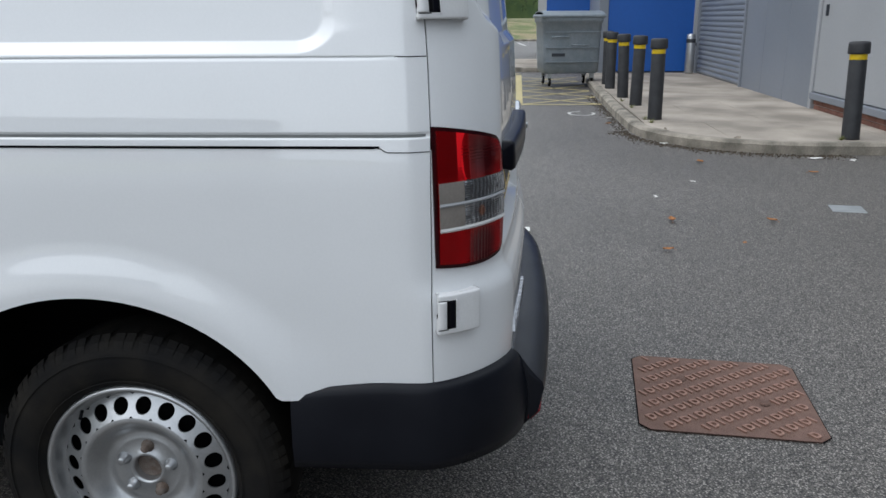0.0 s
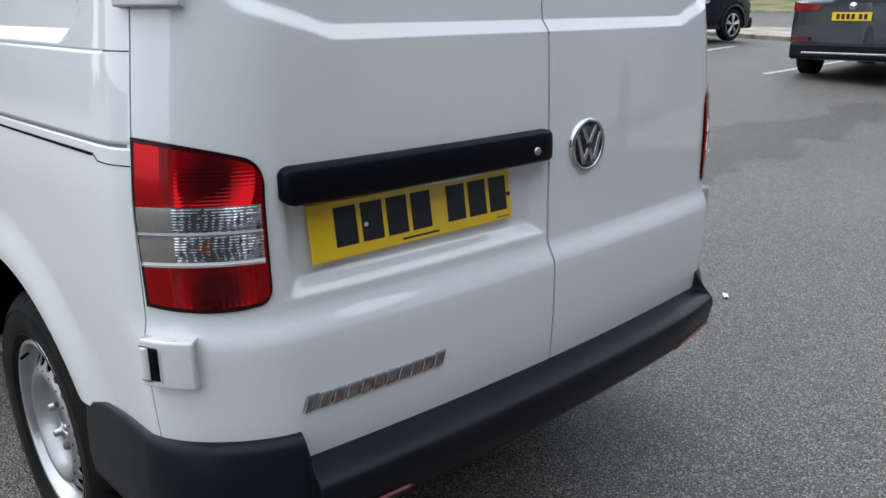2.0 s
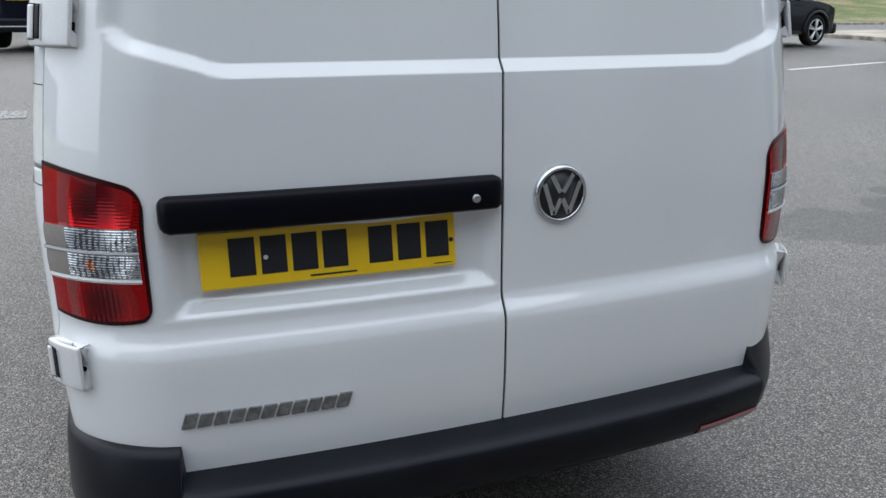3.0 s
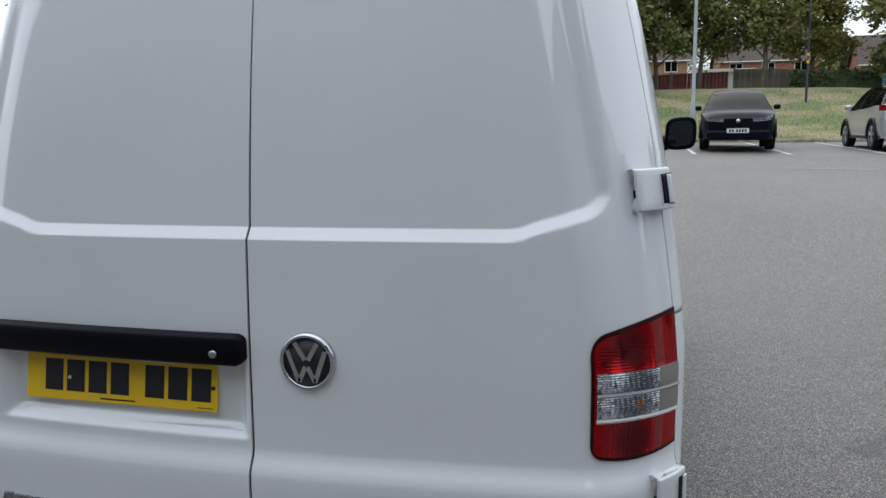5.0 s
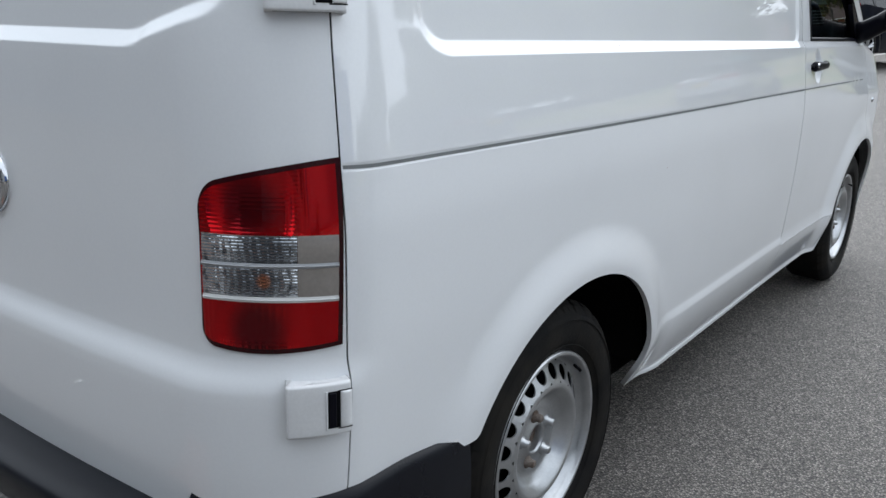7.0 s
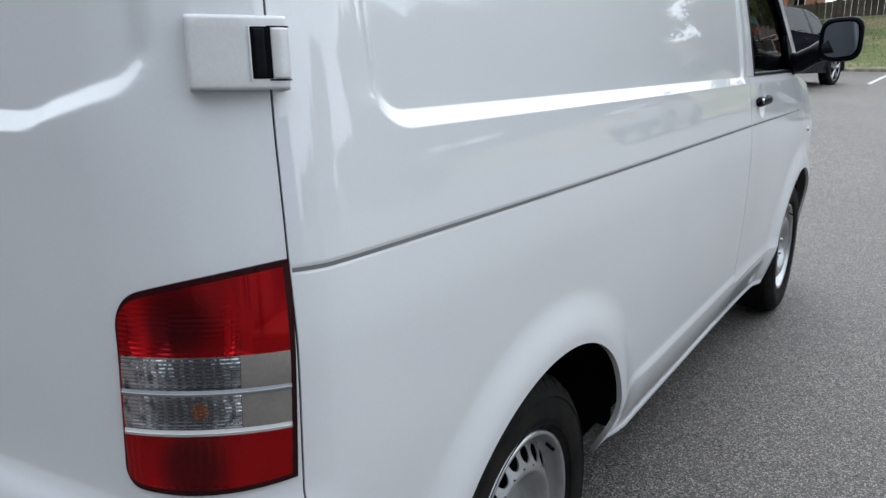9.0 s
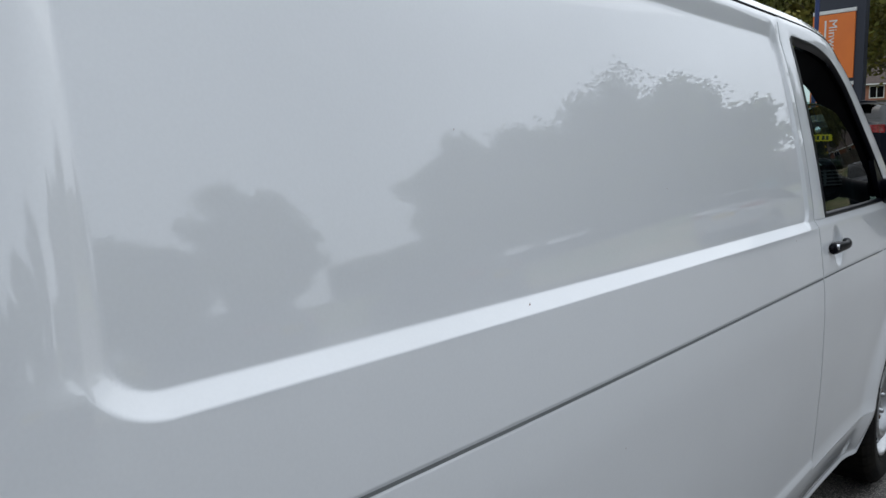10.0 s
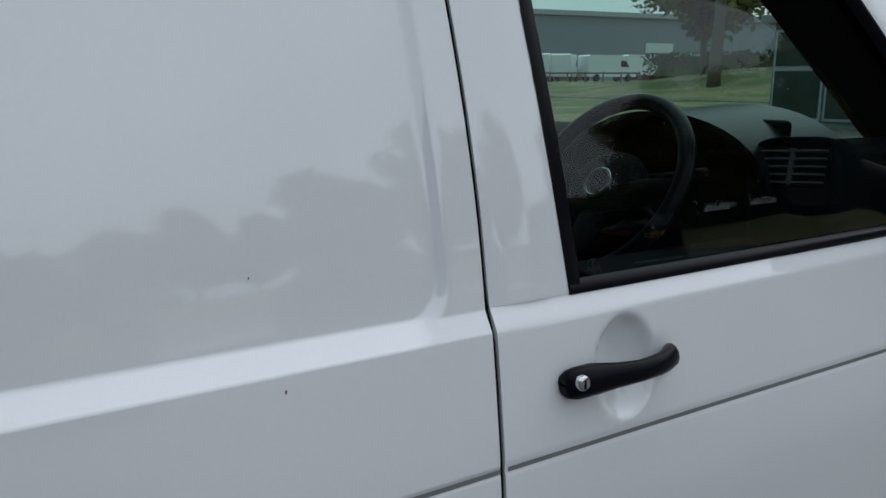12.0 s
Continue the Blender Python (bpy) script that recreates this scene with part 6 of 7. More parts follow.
boxed("bin_lid", (-0.55, 0.55, -0.68, 0.68, 1.34, 1.41), BIN_GREY, bin_, "grey bin lid", bevel=0.03)
rows = [[Vector((0.54 * u, y, 1.40 + 0.08 * (1 - u * u) ** 0.5)) for u in span(-1, 1, 14)] for y in span(-0.64, 0.64, 6)]
sheet("lid_dome", rows, BIN_GREY, bin_, rim=0.02, out=(0, 0, 0.7))
for y in (-0.3, 0.12):
    v, f = tube([(-0.50, y - 0.02, 0.98 if y > 0 else 0.82), (-0.54, y, 0.98 if y > 0 else 0.82), (-0.54, y + 0.3, 0.98 if y > 0 else 0.82), (-0.50, y + 0.32, 0.98 if y > 0 else 0.82)], 0.014, 8)
    data("bin_handle", v, f, BIN_GREY, bin_, smooth=True)
boxed("number_panel", (-0.492, -0.484, 0.16, 0.44, 0.60, 0.66), DARK_POST, bin_, "dark unreadable label bar", bevel=0.002)
for x in (-0.36, 0.36):
    for y in (-0.45, 0.45):
        caster = turned("caster", [(0.0, -0.025), (0.07, -0.025), (0.09, -0.018), (0.095, 0.0), (0.09, 0.018), (0.07, 0.025), (0.0, 0.025)], RUBBER, bin_, "black caster wheel", n=20, axis="y", at=(x, y, 0.095))
        turned("caster_hub", [(0.0, -0.029), (0.04, -0.028), (0.045, 0.0), (0.04, 0.028), (0.0, 0.029)], STEEL, caster, n=14, axis="y", at=(x, y, 0.095))
        boxed("caster_fork", (x - 0.05, x + 0.03, y - 0.045, y + 0.045, 0.16, 0.27), GALV, caster, bevel=0.008)

# access cover with raised tread
cover = thing("access_cover", (0.245, -0.790, GROUND0), "rusty brown cast iron access cover with raised tread", "manhole cover", rz=-5)
S0, CUT = 0.303, 0.035
ring = [(-S0 + CUT, -S0), (S0 - CUT, -S0), (S0, -S0 + CUT), (S0, S0 - CUT), (S0 - CUT, S0), (-S0 + CUT, S0), (-S0, S0 - CUT), (-S0, -S0 + CUT)]
verts = [(x, y, 0.006) for x, y in ring] + [(x * 1.0, y * 1.0, -0.03) for x, y in ring]
data("cover_plate", verts, [tuple(range(8))] + [(k, k + 8, (k + 1) % 8 + 8, (k + 1) % 8) for k in range(8)], IRON_DARK, cover)
verts, faces = [], []
for k in range(8):
    a, b = Vector((*ring[k], 0)), Vector((*ring[(k + 1) % 8], 0))
    for p in (a * 1.0, b * 1.0, b * 1.013, a * 1.013):
        verts.append((p.x, p.y, 0.007))
    faces.append((4 * k, 4 * k + 1, 4 * k + 2, 4 * k + 3))
data("cover_joint", [(x, y, 0.004) for x, y, z in verts], faces, GAP, cover, "dirt-filled joint")
tread = [None, None]
for kind_ in (0, 1):
    v, f = [], []
    if kind_ == 0:
        out_r, in_r = [], []
        for k in range(13):
            a = radians(-90 + 180 * k / 12)
            out_r.append((0.003 + 0.016 * math.cos(a), 0.019 * math.sin(a)))
            in_r.append((0.003 + 0.008 * math.cos(a), 0.010 * math.sin(a)))
        out_r = [(-0.012, -0.019)] + out_r + [(-0.012, 0.019)]
        in_r = [(-0.005, -0.010)] + in_r + [(-0.005, 0.010)]
        n = len(out_r)
        for z in (0.006, 0.0125):
            v += [(x, y, z) for x, y in out_r] + [(x, y, z) for x, y in in_r]
        for k in range(n):
            k2 = (k + 1) % n
            f += [(2 * n + k, 2 * n + k2, 3 * n + k2, 3 * n + k), (k, k2, 2 * n + k2, 2 * n + k), (n + k2, n + k, 3 * n + k, 3 * n + k2)]
    else:
        for z in (0.006, 0.0125):
            v += [(x, y, z) for x, y in ((-0.004, -0.019), (0.004, -0.019), (0.004, 0.019), (-0.004, 0.019))]
        f = [(4, 5, 6, 7), (0, 1, 5, 4), (1, 2, 6, 5), (2, 3, 7, 6), (3, 0, 4, 7)]
    m = bpy.data.meshes.new("tread_bar")
    m.from_pydata(v, [], f)
    m.materials.append(IRON)
    tread[kind_] = m
for i in range(-6, 7):
    for j in range(-13, 14):
        u, w = j * 0.0345 + (0.017 if i % 2 else 0.0), i * 0.074
        x, y = 0.65 * u + 0.76 * w, -0.76 * u + 0.65 * w
        if max(abs(x), abs(y)) > S0 - 0.022 or abs(x) + abs(y) > 2 * S0 - CUT - 0.045 or math.hypot(x - 0.10, y - 0.13) < 0.035 or math.hypot(x + 0.06, y + 0.14) < 0.035:
            continue
        ob = new("tread_bar", tread[j % 2])
        ob.parent = cover
        ob.matrix_basis = pose(x, y, 0, 0, 0, -49)
for x, y in ((0.10, 0.13), (-0.06, -0.14)):
    turned("key_hole", [(0.0, 0.014), (0.014, 0.0145), (0.018, 0.010)], IRON_DARK, cover, n=14, at=(x, y, 0))


def dry_leaf(x, y, s, rz, seed):
    r = random.Random(seed)
    ob = thing("fallen_leaf", (x, y, lot(x, y) + 0.004), "curled dry brown leaf on asphalt", "leaf", "fallen leaves", rz=rz)
    rows = []
    for u in span(-1, 1, 8):
        w = (1 - abs(u) ** 1.6) * 0.55 * (1 + 0.35 * math.sin(u * 9 + seed)) + 0.02
        rows.append([Vector((u * s, t * w * s, 0.010 + 0.25 * s * (abs(t) ** 1.5) + 0.12 * s * u * u + r.uniform(0, 0.05) * s)) for t in span(-1, 1, 5)])
    sheet("leaf_blade", rows, DRY_LEAF, ob, rim=0.001, out=(0, 0, -1))
    v, f = tube([(-s, 0, 0.012), (-1.5 * s, 0.1 * s, 0.006)], 0.0015, 5)
    data("leaf_stalk", v, f, DRY_LEAF, ob)


for k, (x, y, s) in enumerate(((2.83, -1.08, 0.045), (2.86, -1.74, 0.035), (2.11, -0.93, 0.033), (2.28, -1.41, 0.02), (5.1, -1.75, 0.05), (4.6, -2.6, 0.04), (7.9, -1.2, 0.04))):
    dry_leaf(x, y, s, 50 * k, k)
for k, (x, y, s) in enumerate(((2.55, -0.11, 0.035), (1.97, 0.5, 0.02), (6.3, -1.62, 0.03), (5.4, -2.9, 0.05), (5.3, -3.2, 0.04), (3.6, -1.1, 0.02), (4.2, -1.5, 0.018), (8.6, -1.28, 0.03), (-0.9, -0.9, 0.02))):
    rnd = random.Random(k)
    rows = [[Vector((u * s * 1.4, t * s * 0.6, 0.006 + rnd.uniform(0, 0.006))) for t in span(-1, 1, 3)] for u in span(-1, 1, 4)]
    ob = thing("paper_scrap", (x, y, lot(x, y)), "small white scrap of paper on asphalt", "litter", "litter", rz=37 * k)
    sheet("scrap", rows, LITTER, ob, rim=0.001, out=(0, 0, -1))
plate2 = thing("flat_cover_plate", (3.27, -2.38, GROUND0), "small flat grey metal cover set in asphalt", "cover", rz=-10)
boxed("plate", (-0.10, 0.10, -0.11, 0.11, -0.01, 0.006), GALV, plate2, bevel=0.004)
# kerbside grit and weeds
rnd = random.Random(9)
verts, faces = [], []
for _ in range(2600):
    t = rnd.random()
    a = radians(90 + 100 * t)
    r = 1.66 + abs(rnd.gauss(0, 0.10))
    x, y = 7.25 + r * math.cos(a), -2.98 + r * math.sin(a) * 0.98
    if rnd.random() < 0.3:
        x, y = rnd.uniform(7.2, 12), -1.36 + abs(rnd.gauss(0, 0.08))
    s = rnd.uniform(0.003, 0.011)
    b = len(verts)
    z = lot(x, y) + 0.001
    verts += [(x - s, y - s * 0.6, z), (x + s, y - s, z), (x + s * 0.4, y + s, z), (x, y, z + s * 1.2)]
    faces += [(b, b + 1, b + 3), (b + 1, b + 2, b + 3), (b + 2, b, b + 3)]
tagged(data("kerb_grit", verts, faces, DIRT), "brown grit and debris along the kerb", "debris", kind="stuff")
for k, (x, y) in enumerate(((7.55, -1.60), (7.25, -1.63), (8.9, -1.62), (5.9, -3.3), (9.8, -1.6))):
    rnd = random.Random(40 + k)
    verts, faces = [], []
    for _ in range(40):
        a, l = rnd.uniform(0, 6.28), rnd.uniform(0.03, 0.09)
        b = len(verts)
        verts += [(0.004 * math.cos(a + 1.6), 0.004 * math.sin(a + 1.6), 0), (-0.004 * math.cos(a + 1.6), -0.004 * math.sin(a + 1.6), 0), (l * math.cos(a), l * math.sin(a), rnd.uniform(0.02, 0.07))]
        faces.append((b, b + 1, b + 2))
    ob = data("weed", verts, faces, LEAF)
    ob.location = (x, y, GROUND0 + 0.10)
    tagged(ob, "small green weed in the kerb joint", "weed", "weeds")


# ---- cars ----
def make_car(name, label, at, rz, paint, length=4.65, width=1.89, height=1.64, tail=True, bright=None, plate_mat=None, tyre_r=0.355, arch_mat=None):
    """A sport utility car, nose to +y, standing on its wheels."""
    car = thing(name, at, label, "car", "parked cars", rz=rz)
    L, W, H = length / 2, width / 2, height
    stations = [(-L, 0.80), (-L + 0.06, 0.90), (-L + 0.25, 0.97), (-L + 0.8, 1.0), (-0.4, 1.0), (0.5, 1.0), (1.3, 0.99), (L - 0.45, 0.95), (L - 0.12, 0.86), (L, 0.74)]
    belt = spline([(-L, 1.08), (-L + 0.3, 1.11), (-0.5, 1.04), (0.8, 1.0), (1.2, 1.0), (L - 0.3, 0.88), (L, 0.72)])
    rows = []
    ra, fa = -L + 0.92, L - 0.90
    for z in (0.30, 0.36, 0.5, 0.62, 0.72, 0.80, 0.88, 0.95, 1.0):
        r = []
        for y in span(-L, L, 60):
            k = np.interp(y, [s[0] for s in stations], [s[1] for s in stations])
            zz = 0.30 + (belt(y) - 0.30) * (z - 0.30) / 0.70
            bulge = 1 - 0.055 * (1 - (zz - 0.25) / 0.4) ** 2 if zz < 0.65 else 1 - 0.03 * ((zz - 0.65) / 0.4) ** 2
            for c in (ra, fa):
                d = math.hypot(y - c, zz - tyre_r)
                if d < tyre_r + 0.055:
                    bulge *= 0.86
            r.append(Vector((W * k * bulge, y, zz)))
        rows.append(r)
    for s in (1, -1):
        sheet("body_side", [[Vector((p.x * s, p.y, p.z)) for p in r] for r in rows], paint, car, rim=0, out=(0, 0, 0.6))
        rr = [[Vector((p.x * s * 1.012, p.y, 0.27 + (z - 0.27))) for p in rows[0][4:-4]] for z in (0.27, 0.34, 0.42)]
        sheet("sill_cladding", rr, PLASTIC, car, "black sill cladding", rim=0.01, out=(0, 0, 0.5))
    # tail and nose panels, bonnet and shoulder deck
    for e, nm in ((0, "tail_panel"), (-1, "nose_panel")):
        pr = [[Vector((r[e].x * u, r[e].y + (0.10 if e else -0.07) * (1 - u * u), r[e].z)) for u in span(-1, 1, 14)] for r in rows]
        sheet(nm, pr, paint, car, rim=0, out=(0, 0, 0.6))
    deck = [[Vector((rows[-1][i].x * u, rows[-1][i].y + ((-0.07 if i == 0 else 0.10 if i == 60 else 0) * (1 - u * u)), rows[-1][i].z + 0.07 * (1 - u ** 4) * step(0, 4, min(i, 60 - i)))) for u in span(-1, 1, 12)] for i in range(61)]
    sheet("bonnet", deck, paint, car, rim=0, out=(0, 0, 0.3))
    # cabin: glass all round under a painted roof
    roof_l = spline([(-L + 0.16, 1.0), (-L + 0.55, 1.42), (-L + 0.75, H - 0.06), (-0.6, H), (0.2, H - 0.02), (0.55, H - 0.10), (1.28, 1.02)])
    cab = []
    for t in span(0, 1, 9):
        r = []
        for y in span(-L + 0.18, 1.24, 40):
            zb, zt = belt(y) - 0.02, roof_l(y) - 0.035
            zt = max(zt, zb + 0.002)
            x = W * (0.955 - 0.29 * t * (zt - zb) / 0.6 - 0.03 * t * t)
            r.append(Vector((x, y, zb + (zt - zb) * t)))
        cab.append(r)
    for s in (1, -1):
        sheet("side_glass", [[Vector((p.x * s, p.y, p.z)) for p in r] for r in cab], DARK_GLASS, car, "dark side windows", rim=0, out=(0, 0, 1.0))
        for y0 in (-L + 0.98, 0.02):
            i = min(range(41), key=lambda j: abs(cab[0][j].y - y0))
            rr = [[Vector((r[j].x * s * 1.006, r[j].y, r[j].z)) for j in (i, i + 1)] for r in cab]
            sheet("pillar", rr, HANDLE_PLASTIC, car, rim=0.01, out=(0, 0, 1.0))
    top = []
    for j in range(41):
        p = cab[-1][j]
        top.append([Vector((p.x * u, p.y, p.z + 0.035 * (1 - u * u) ** 0.6)) for u in span(-1, 1, 12)])
    i0, i1 = 8, 28
    sheet("roof", top[i0:i1], paint, car, rim=0.03, out=(0, 0, 1.0))
    sheet("rear_screen", top[:i0 + 1], DARK_GLASS, car, "dark rear window", rim=0, out=(0, 0, 1.0))
    sheet("windscreen", top[i1 - 1:], DARK_GLASS, car, "dark windscreen", rim=0, out=(0, 0, 1.0))
    boxed("spoiler", (-W * 0.62, W * 0.62, -L + 0.42, -L + 0.78, H - 0.05, H - 0.02), paint, car, bevel=0.012)
    boxed("cabin_floor", (-W * 0.82, W * 0.82, -L + 0.3, L - 0.3, 0.32, 0.62), LINER, car, bevel=0.02)
    for x in (-0.38, 0.38):
        boxed("car_seat", (x - 0.25, x + 0.25, -0.35, -0.15, 0.6, 1.28), FABRIC, car, bevel=0.06)
        boxed("car_seat", (x - 0.28, x + 0.28, -1.35, -1.15, 0.6, 1.22), FABRIC, car, bevel=0.06)
    # lower bumpers
    bm = bmesh.new()
    box(bm, -W * 0.86, W * 0.86, -L - 0.085, -L + 0.25, 0.30, 0.55, 0.05)
    rb = part("rear_bumper", bm, PLASTIC, car, "black rear bumper")
    boxed("bumper_trim", (-W * 0.66, W * 0.66, -L - 0.100, -L - 0.05, 0.38, 0.41), CHROME, rb, "silver bumper strip", bevel=0.008)
    bm = bmesh.new()
    box(bm, -W * 0.80, W * 0.80, L - 0.25, L + 0.11, 0.26, 0.52, 0.06)
    fb = part("front_bumper", bm, paint, car, "front bumper")
    # lamps
    for s in (1, -1):
        lay = lambda fx: float(np.interp(fx, [0.0, 0.5, 0.78, 0.88, 0.945, 0.985], [-L - 0.075, -L - 0.056, -L - 0.012, -L + 0.045, -L + 0.22, -L + 0.5]))
        rr = [[Vector((s * W * (fx + 0.006), lay(fx) - 0.006, 0.985 + (0.06 + 0.05 * u) * v + 0.012 * u - 0.03 * (1 - v) * u)) for u, fx in ((q, 0.46 + 0.51 * q) for q in span(0, 1, 14))] for v in span(0, 1, 4)]
        sheet("tail_lamp", rr, CAR_LENS, car, "red tail lamp", rim=0.03, out=(0, 0, 0.8))
        rr = [[Vector((s * W * (0.58 + 0.26 * u), -L - 0.093, 0.56 + 0.05 * v)) for u in span(0, 1, 4)] for v in span(0, 1, 2)]
        sheet("fog_reflector", rr, REFLECTOR, car, "red reflector strip", rim=0.02, out=(0, 0, 0.8))
        lay2 = lambda fx: float(np.interp(fx, [0.0, 0.4, 0.72, 0.84, 0.93], [L + 0.105, L + 0.075, L + 0.005, L - 0.115, L - 0.44]))
        rr = [[Vector((s * W * (fx + 0.006), lay2(fx) + 0.008, 0.715 + 0.05 * u + (0.075 + 0.03 * u) * v)) for u, fx in ((q, 0.48 + 0.40 * q) for q in span(0, 1, 14))] for v in span(0, 1, 4)]
        hl = sheet("headlamp", rr, HEADLAMP, car, "slim clear headlamp", rim=0.03, out=(0, 0, 0.8))
        rr = [[p + Vector((0, 0.006, 0)) for p in rr[i]] for i in (3, 4)]
        sheet("daylight_strip", rr, bright or CHROME, hl, "white light strip", rim=0.004, out=(0, 0, 0.8))
        mx = s * (W + 0.055)
        bm = bmesh.new()
        box(bm, mx - 0.085, mx + 0.085, 0.72, 0.86, 1.03, 1.16, 0.04)
        part("door_mirror", bm, paint, car)
        for y0 in (-0.35, 0.62):
            boxed("door_handle", (s * W * 0.985 - 0.012, s * W * 0.985 + 0.012, y0 - 0.11, y0 + 0.11, 0.90, 0.925), paint, car, bevel=0.006)
    rr = [[Vector((W * 0.42 * u * (1 - 0.15 * v), L + 0.102 + 0.02 * (1 - u * u), 0.56 + 0.24 * v)) for u in span(-1, 1, 10)] for v in span(0, 1, 5)]
    gr = sheet("grille", rr, HANDLE_PLASTIC, car, "black grille", rim=0.02, out=(0, 0, 0.7))
    turned("grille_badge", [(0.0, 0.008), (0.045, 0.006), (0.05, -0.004)], CHROME, gr, "round chrome badge", n=20, axis="y", at=(0, L + 0.130, 0.74))
    for e, pm in ((-1, plate_mat or PLATE_YELLOW), (1, PLATE_WHITE)):
        z0 = 0.90 if e < 0 else 0.50
        yp = -L - 0.083 if e < 0 else L + 0.118
        pl = boxed("number_plate", (-0.26, 0.26, yp - 0.006, yp + 0.006, z0 - 0.056, z0 + 0.056), pm, car, "number plate with black bars", bevel=0.003)
        for k in range(6):
            xk = -0.20 + k * 0.066 + (0.03 if k > 3 else 0)
            boxed("plate_bar", (xk, xk + 0.045, yp + e * 0.0055, yp + e * 0.0075, z0 - 0.036, z0 + 0.036), INK, pl, bevel=0)
    turned("tail_badge", [(0.0, -0.008), (0.05, -0.006), (0.055, 0.004)], CHROME, car, "chrome badge", n=20, axis="y", at=(0, -L - 0.075, 1.035))
    # wheels
    for y in (ra, fa):
        for s in (1, -1):
            wh = thing("wheel", (s * (W - 0.02), y, tyre_r), "alloy wheel with black tyre", "wheel")
            del wh["category"]
            wh.parent = car
            prof = [(tyre_r * 0.70, -0.02), (tyre_r * 0.74, 0.004), (tyre_r * 0.9, 0.008), (tyre_r * 0.98, -0.015), (tyre_r, -0.05), (tyre_r, -0.18), (tyre_r * 0.95, -0.22), (0.1, -0.22)]
            turned("tyre", [(r, h * s) for r, h in prof], RUBBER, wh, n=40, axis="x")
            turned("rim", [(tyre_r * 0.70, -0.012 * s), (tyre_r * 0.66, -0.02 * s), (tyre_r * 0.64, -0.06 * s), (0.02, -0.065 * s)], GAP, wh, n=32, axis="x")
            turned("rim_lip", [(tyre_r * 0.71, -0.004 * s), (tyre_r * 0.69, 0.003 * s), (tyre_r * 0.655, -0.012 * s)], SILVER_CAN, wh, n=32, axis="x")
            for k in range(5):
                a = 2 * math.pi * k / 5 + 0.3
                for da in (-0.13, 0.13):
                    v, f = tube([(-0.012 * s, 0.04 * math.cos(a), 0.04 * math.sin(a)), (-0.006 * s, tyre_r * 0.67 * math.cos(a + da), tyre_r * 0.67 * math.sin(a + da))], [0.026, 0.018], 6)
                    data("spoke", v, f, SILVER_CAN, wh)
            turned("hub_cap", [(0, 0.004 * s), (0.04, 0.0), (0.05, -0.02 * s)], SILVER_CAN, wh, n=16, axis="x")
    for y in (ra, fa):
        for s in (1, -1):
            v, f = lathe([(tyre_r + 0.035, (W - 0.16) * s), (tyre_r + 0.035, (W + 0.004) * s), (tyre_r + 0.05, (W + 0.012) * s), (tyre_r + 0.095, (W + 0.006) * s), (tyre_r + 0.10, (W - 0.03) * s)], 30, "x", -0.1, math.pi + 0.1)
            data("arch_trim", [(a, b + y, c + tyre_r) for a, b, c in v], f, arch_mat or PLASTIC, car, "wheel arch trim", True)
    rr = [[Vector((W * 0.80 * u, L + 0.06 + 0.05 * (1 - u * u) - 0.10 * u * u, 0.28 + 0.16 * v)) for u in span(-1, 1, 12)] for v in span(0, 1, 3)]
    sheet("lower_intake", rr, GAP, car, "dark lower intake", rim=0.01, out=(0, 0, 0.5))
    return car


GREY_CAR = material("dark_grey_car_paint", (0.045, 0.052, 0.062), (0.05, 0.058, 0.068), scale=3, rough=0.3, metal=0.5, coat=0.6, fine=0.05, fine_scale=900)
BLACK_CAR = material("black_car_paint", (0.003, 0.004, 0.010), rough=0.35, coat=0.10, spec=0.06, fine=0.05)
SILVER_CAR = material("silver_car_paint", (0.55, 0.55, 0.54), (0.52, 0.52, 0.51), scale=3, rough=0.3, metal=0.5, coat=1.0)


def car_at(name, label, x, y, rz, paint, **k):
    return make_car(name, label, (x, y, lot(x, y) + 0.005), rz, paint, **k)


car_at("parked_car", "dark grey sport utility car parked in a bay", 13.0, 3.55, -86, GREY_CAR, length=4.68, arch_mat=GREY_CAR)
car_at("parked_car", "black sport utility car parked beside a white line", 15.2, 9.17, -97, BLACK_CAR, length=4.25, width=1.82, height=1.57)
car_at("parked_car", "black sport utility car parked nose out", 3.55, 22.0, 174.5, BLACK_CAR, length=4.7, width=1.86, height=1.60)
car_at("parked_car", "silver sport utility car with black roof trim", 7.55, 21.9, 0, SILVER_CAR, length=4.37, width=1.90, height=1.63)
car_at("parked_car", "black sport utility car with silver roof edge", -1.72, 17.0, -13, BLACK_CAR, length=4.5, width=1.86, height=1.54)
car_at("parked_car", "black sport utility car parked by the verge", 12.9, 13.9, -82, BLACK_CAR, length=4.5)


# ---- posts, signs, fences, houses, trees ----
def post(x, y, z, h, r, mat, label, collar=True, arm=0.0):
    p = thing("lamp_post", (x, y, z), label, "lamp post")
    turned("post_shaft", [(r * 1.0, -0.3), (r, 1.1), (r * 0.72, 1.18), (r * 0.62, h * 0.6), (r * 0.42, h), (0, h)], mat, p, n=16)
    if collar:
        boxed("access_door", (-r * 0.4, r * 0.4, -r * 1.04, -r * 0.96, 0.4, 0.9), mat, p, bevel=0.004)
    v, f = tube([(0, 0, h - 0.05), (0, -0.3, h + 0.1), (0, -0.9, h + 0.15)], [r * 0.4, r * 0.35, r * 0.3], 8)
    data("lamp_arm", v, f, mat, p, smooth=True)
    boxed("lamp_head", (-0.12, 0.12, -1.5, -0.85, h + 0.08, h + 0.19), mat, p, bevel=0.03)
    return p


post(2.80, 27.9, bank_z(2.80, 27.9), 7.5, 0.095, GALV, "pale galvanised lamp post on the grass")
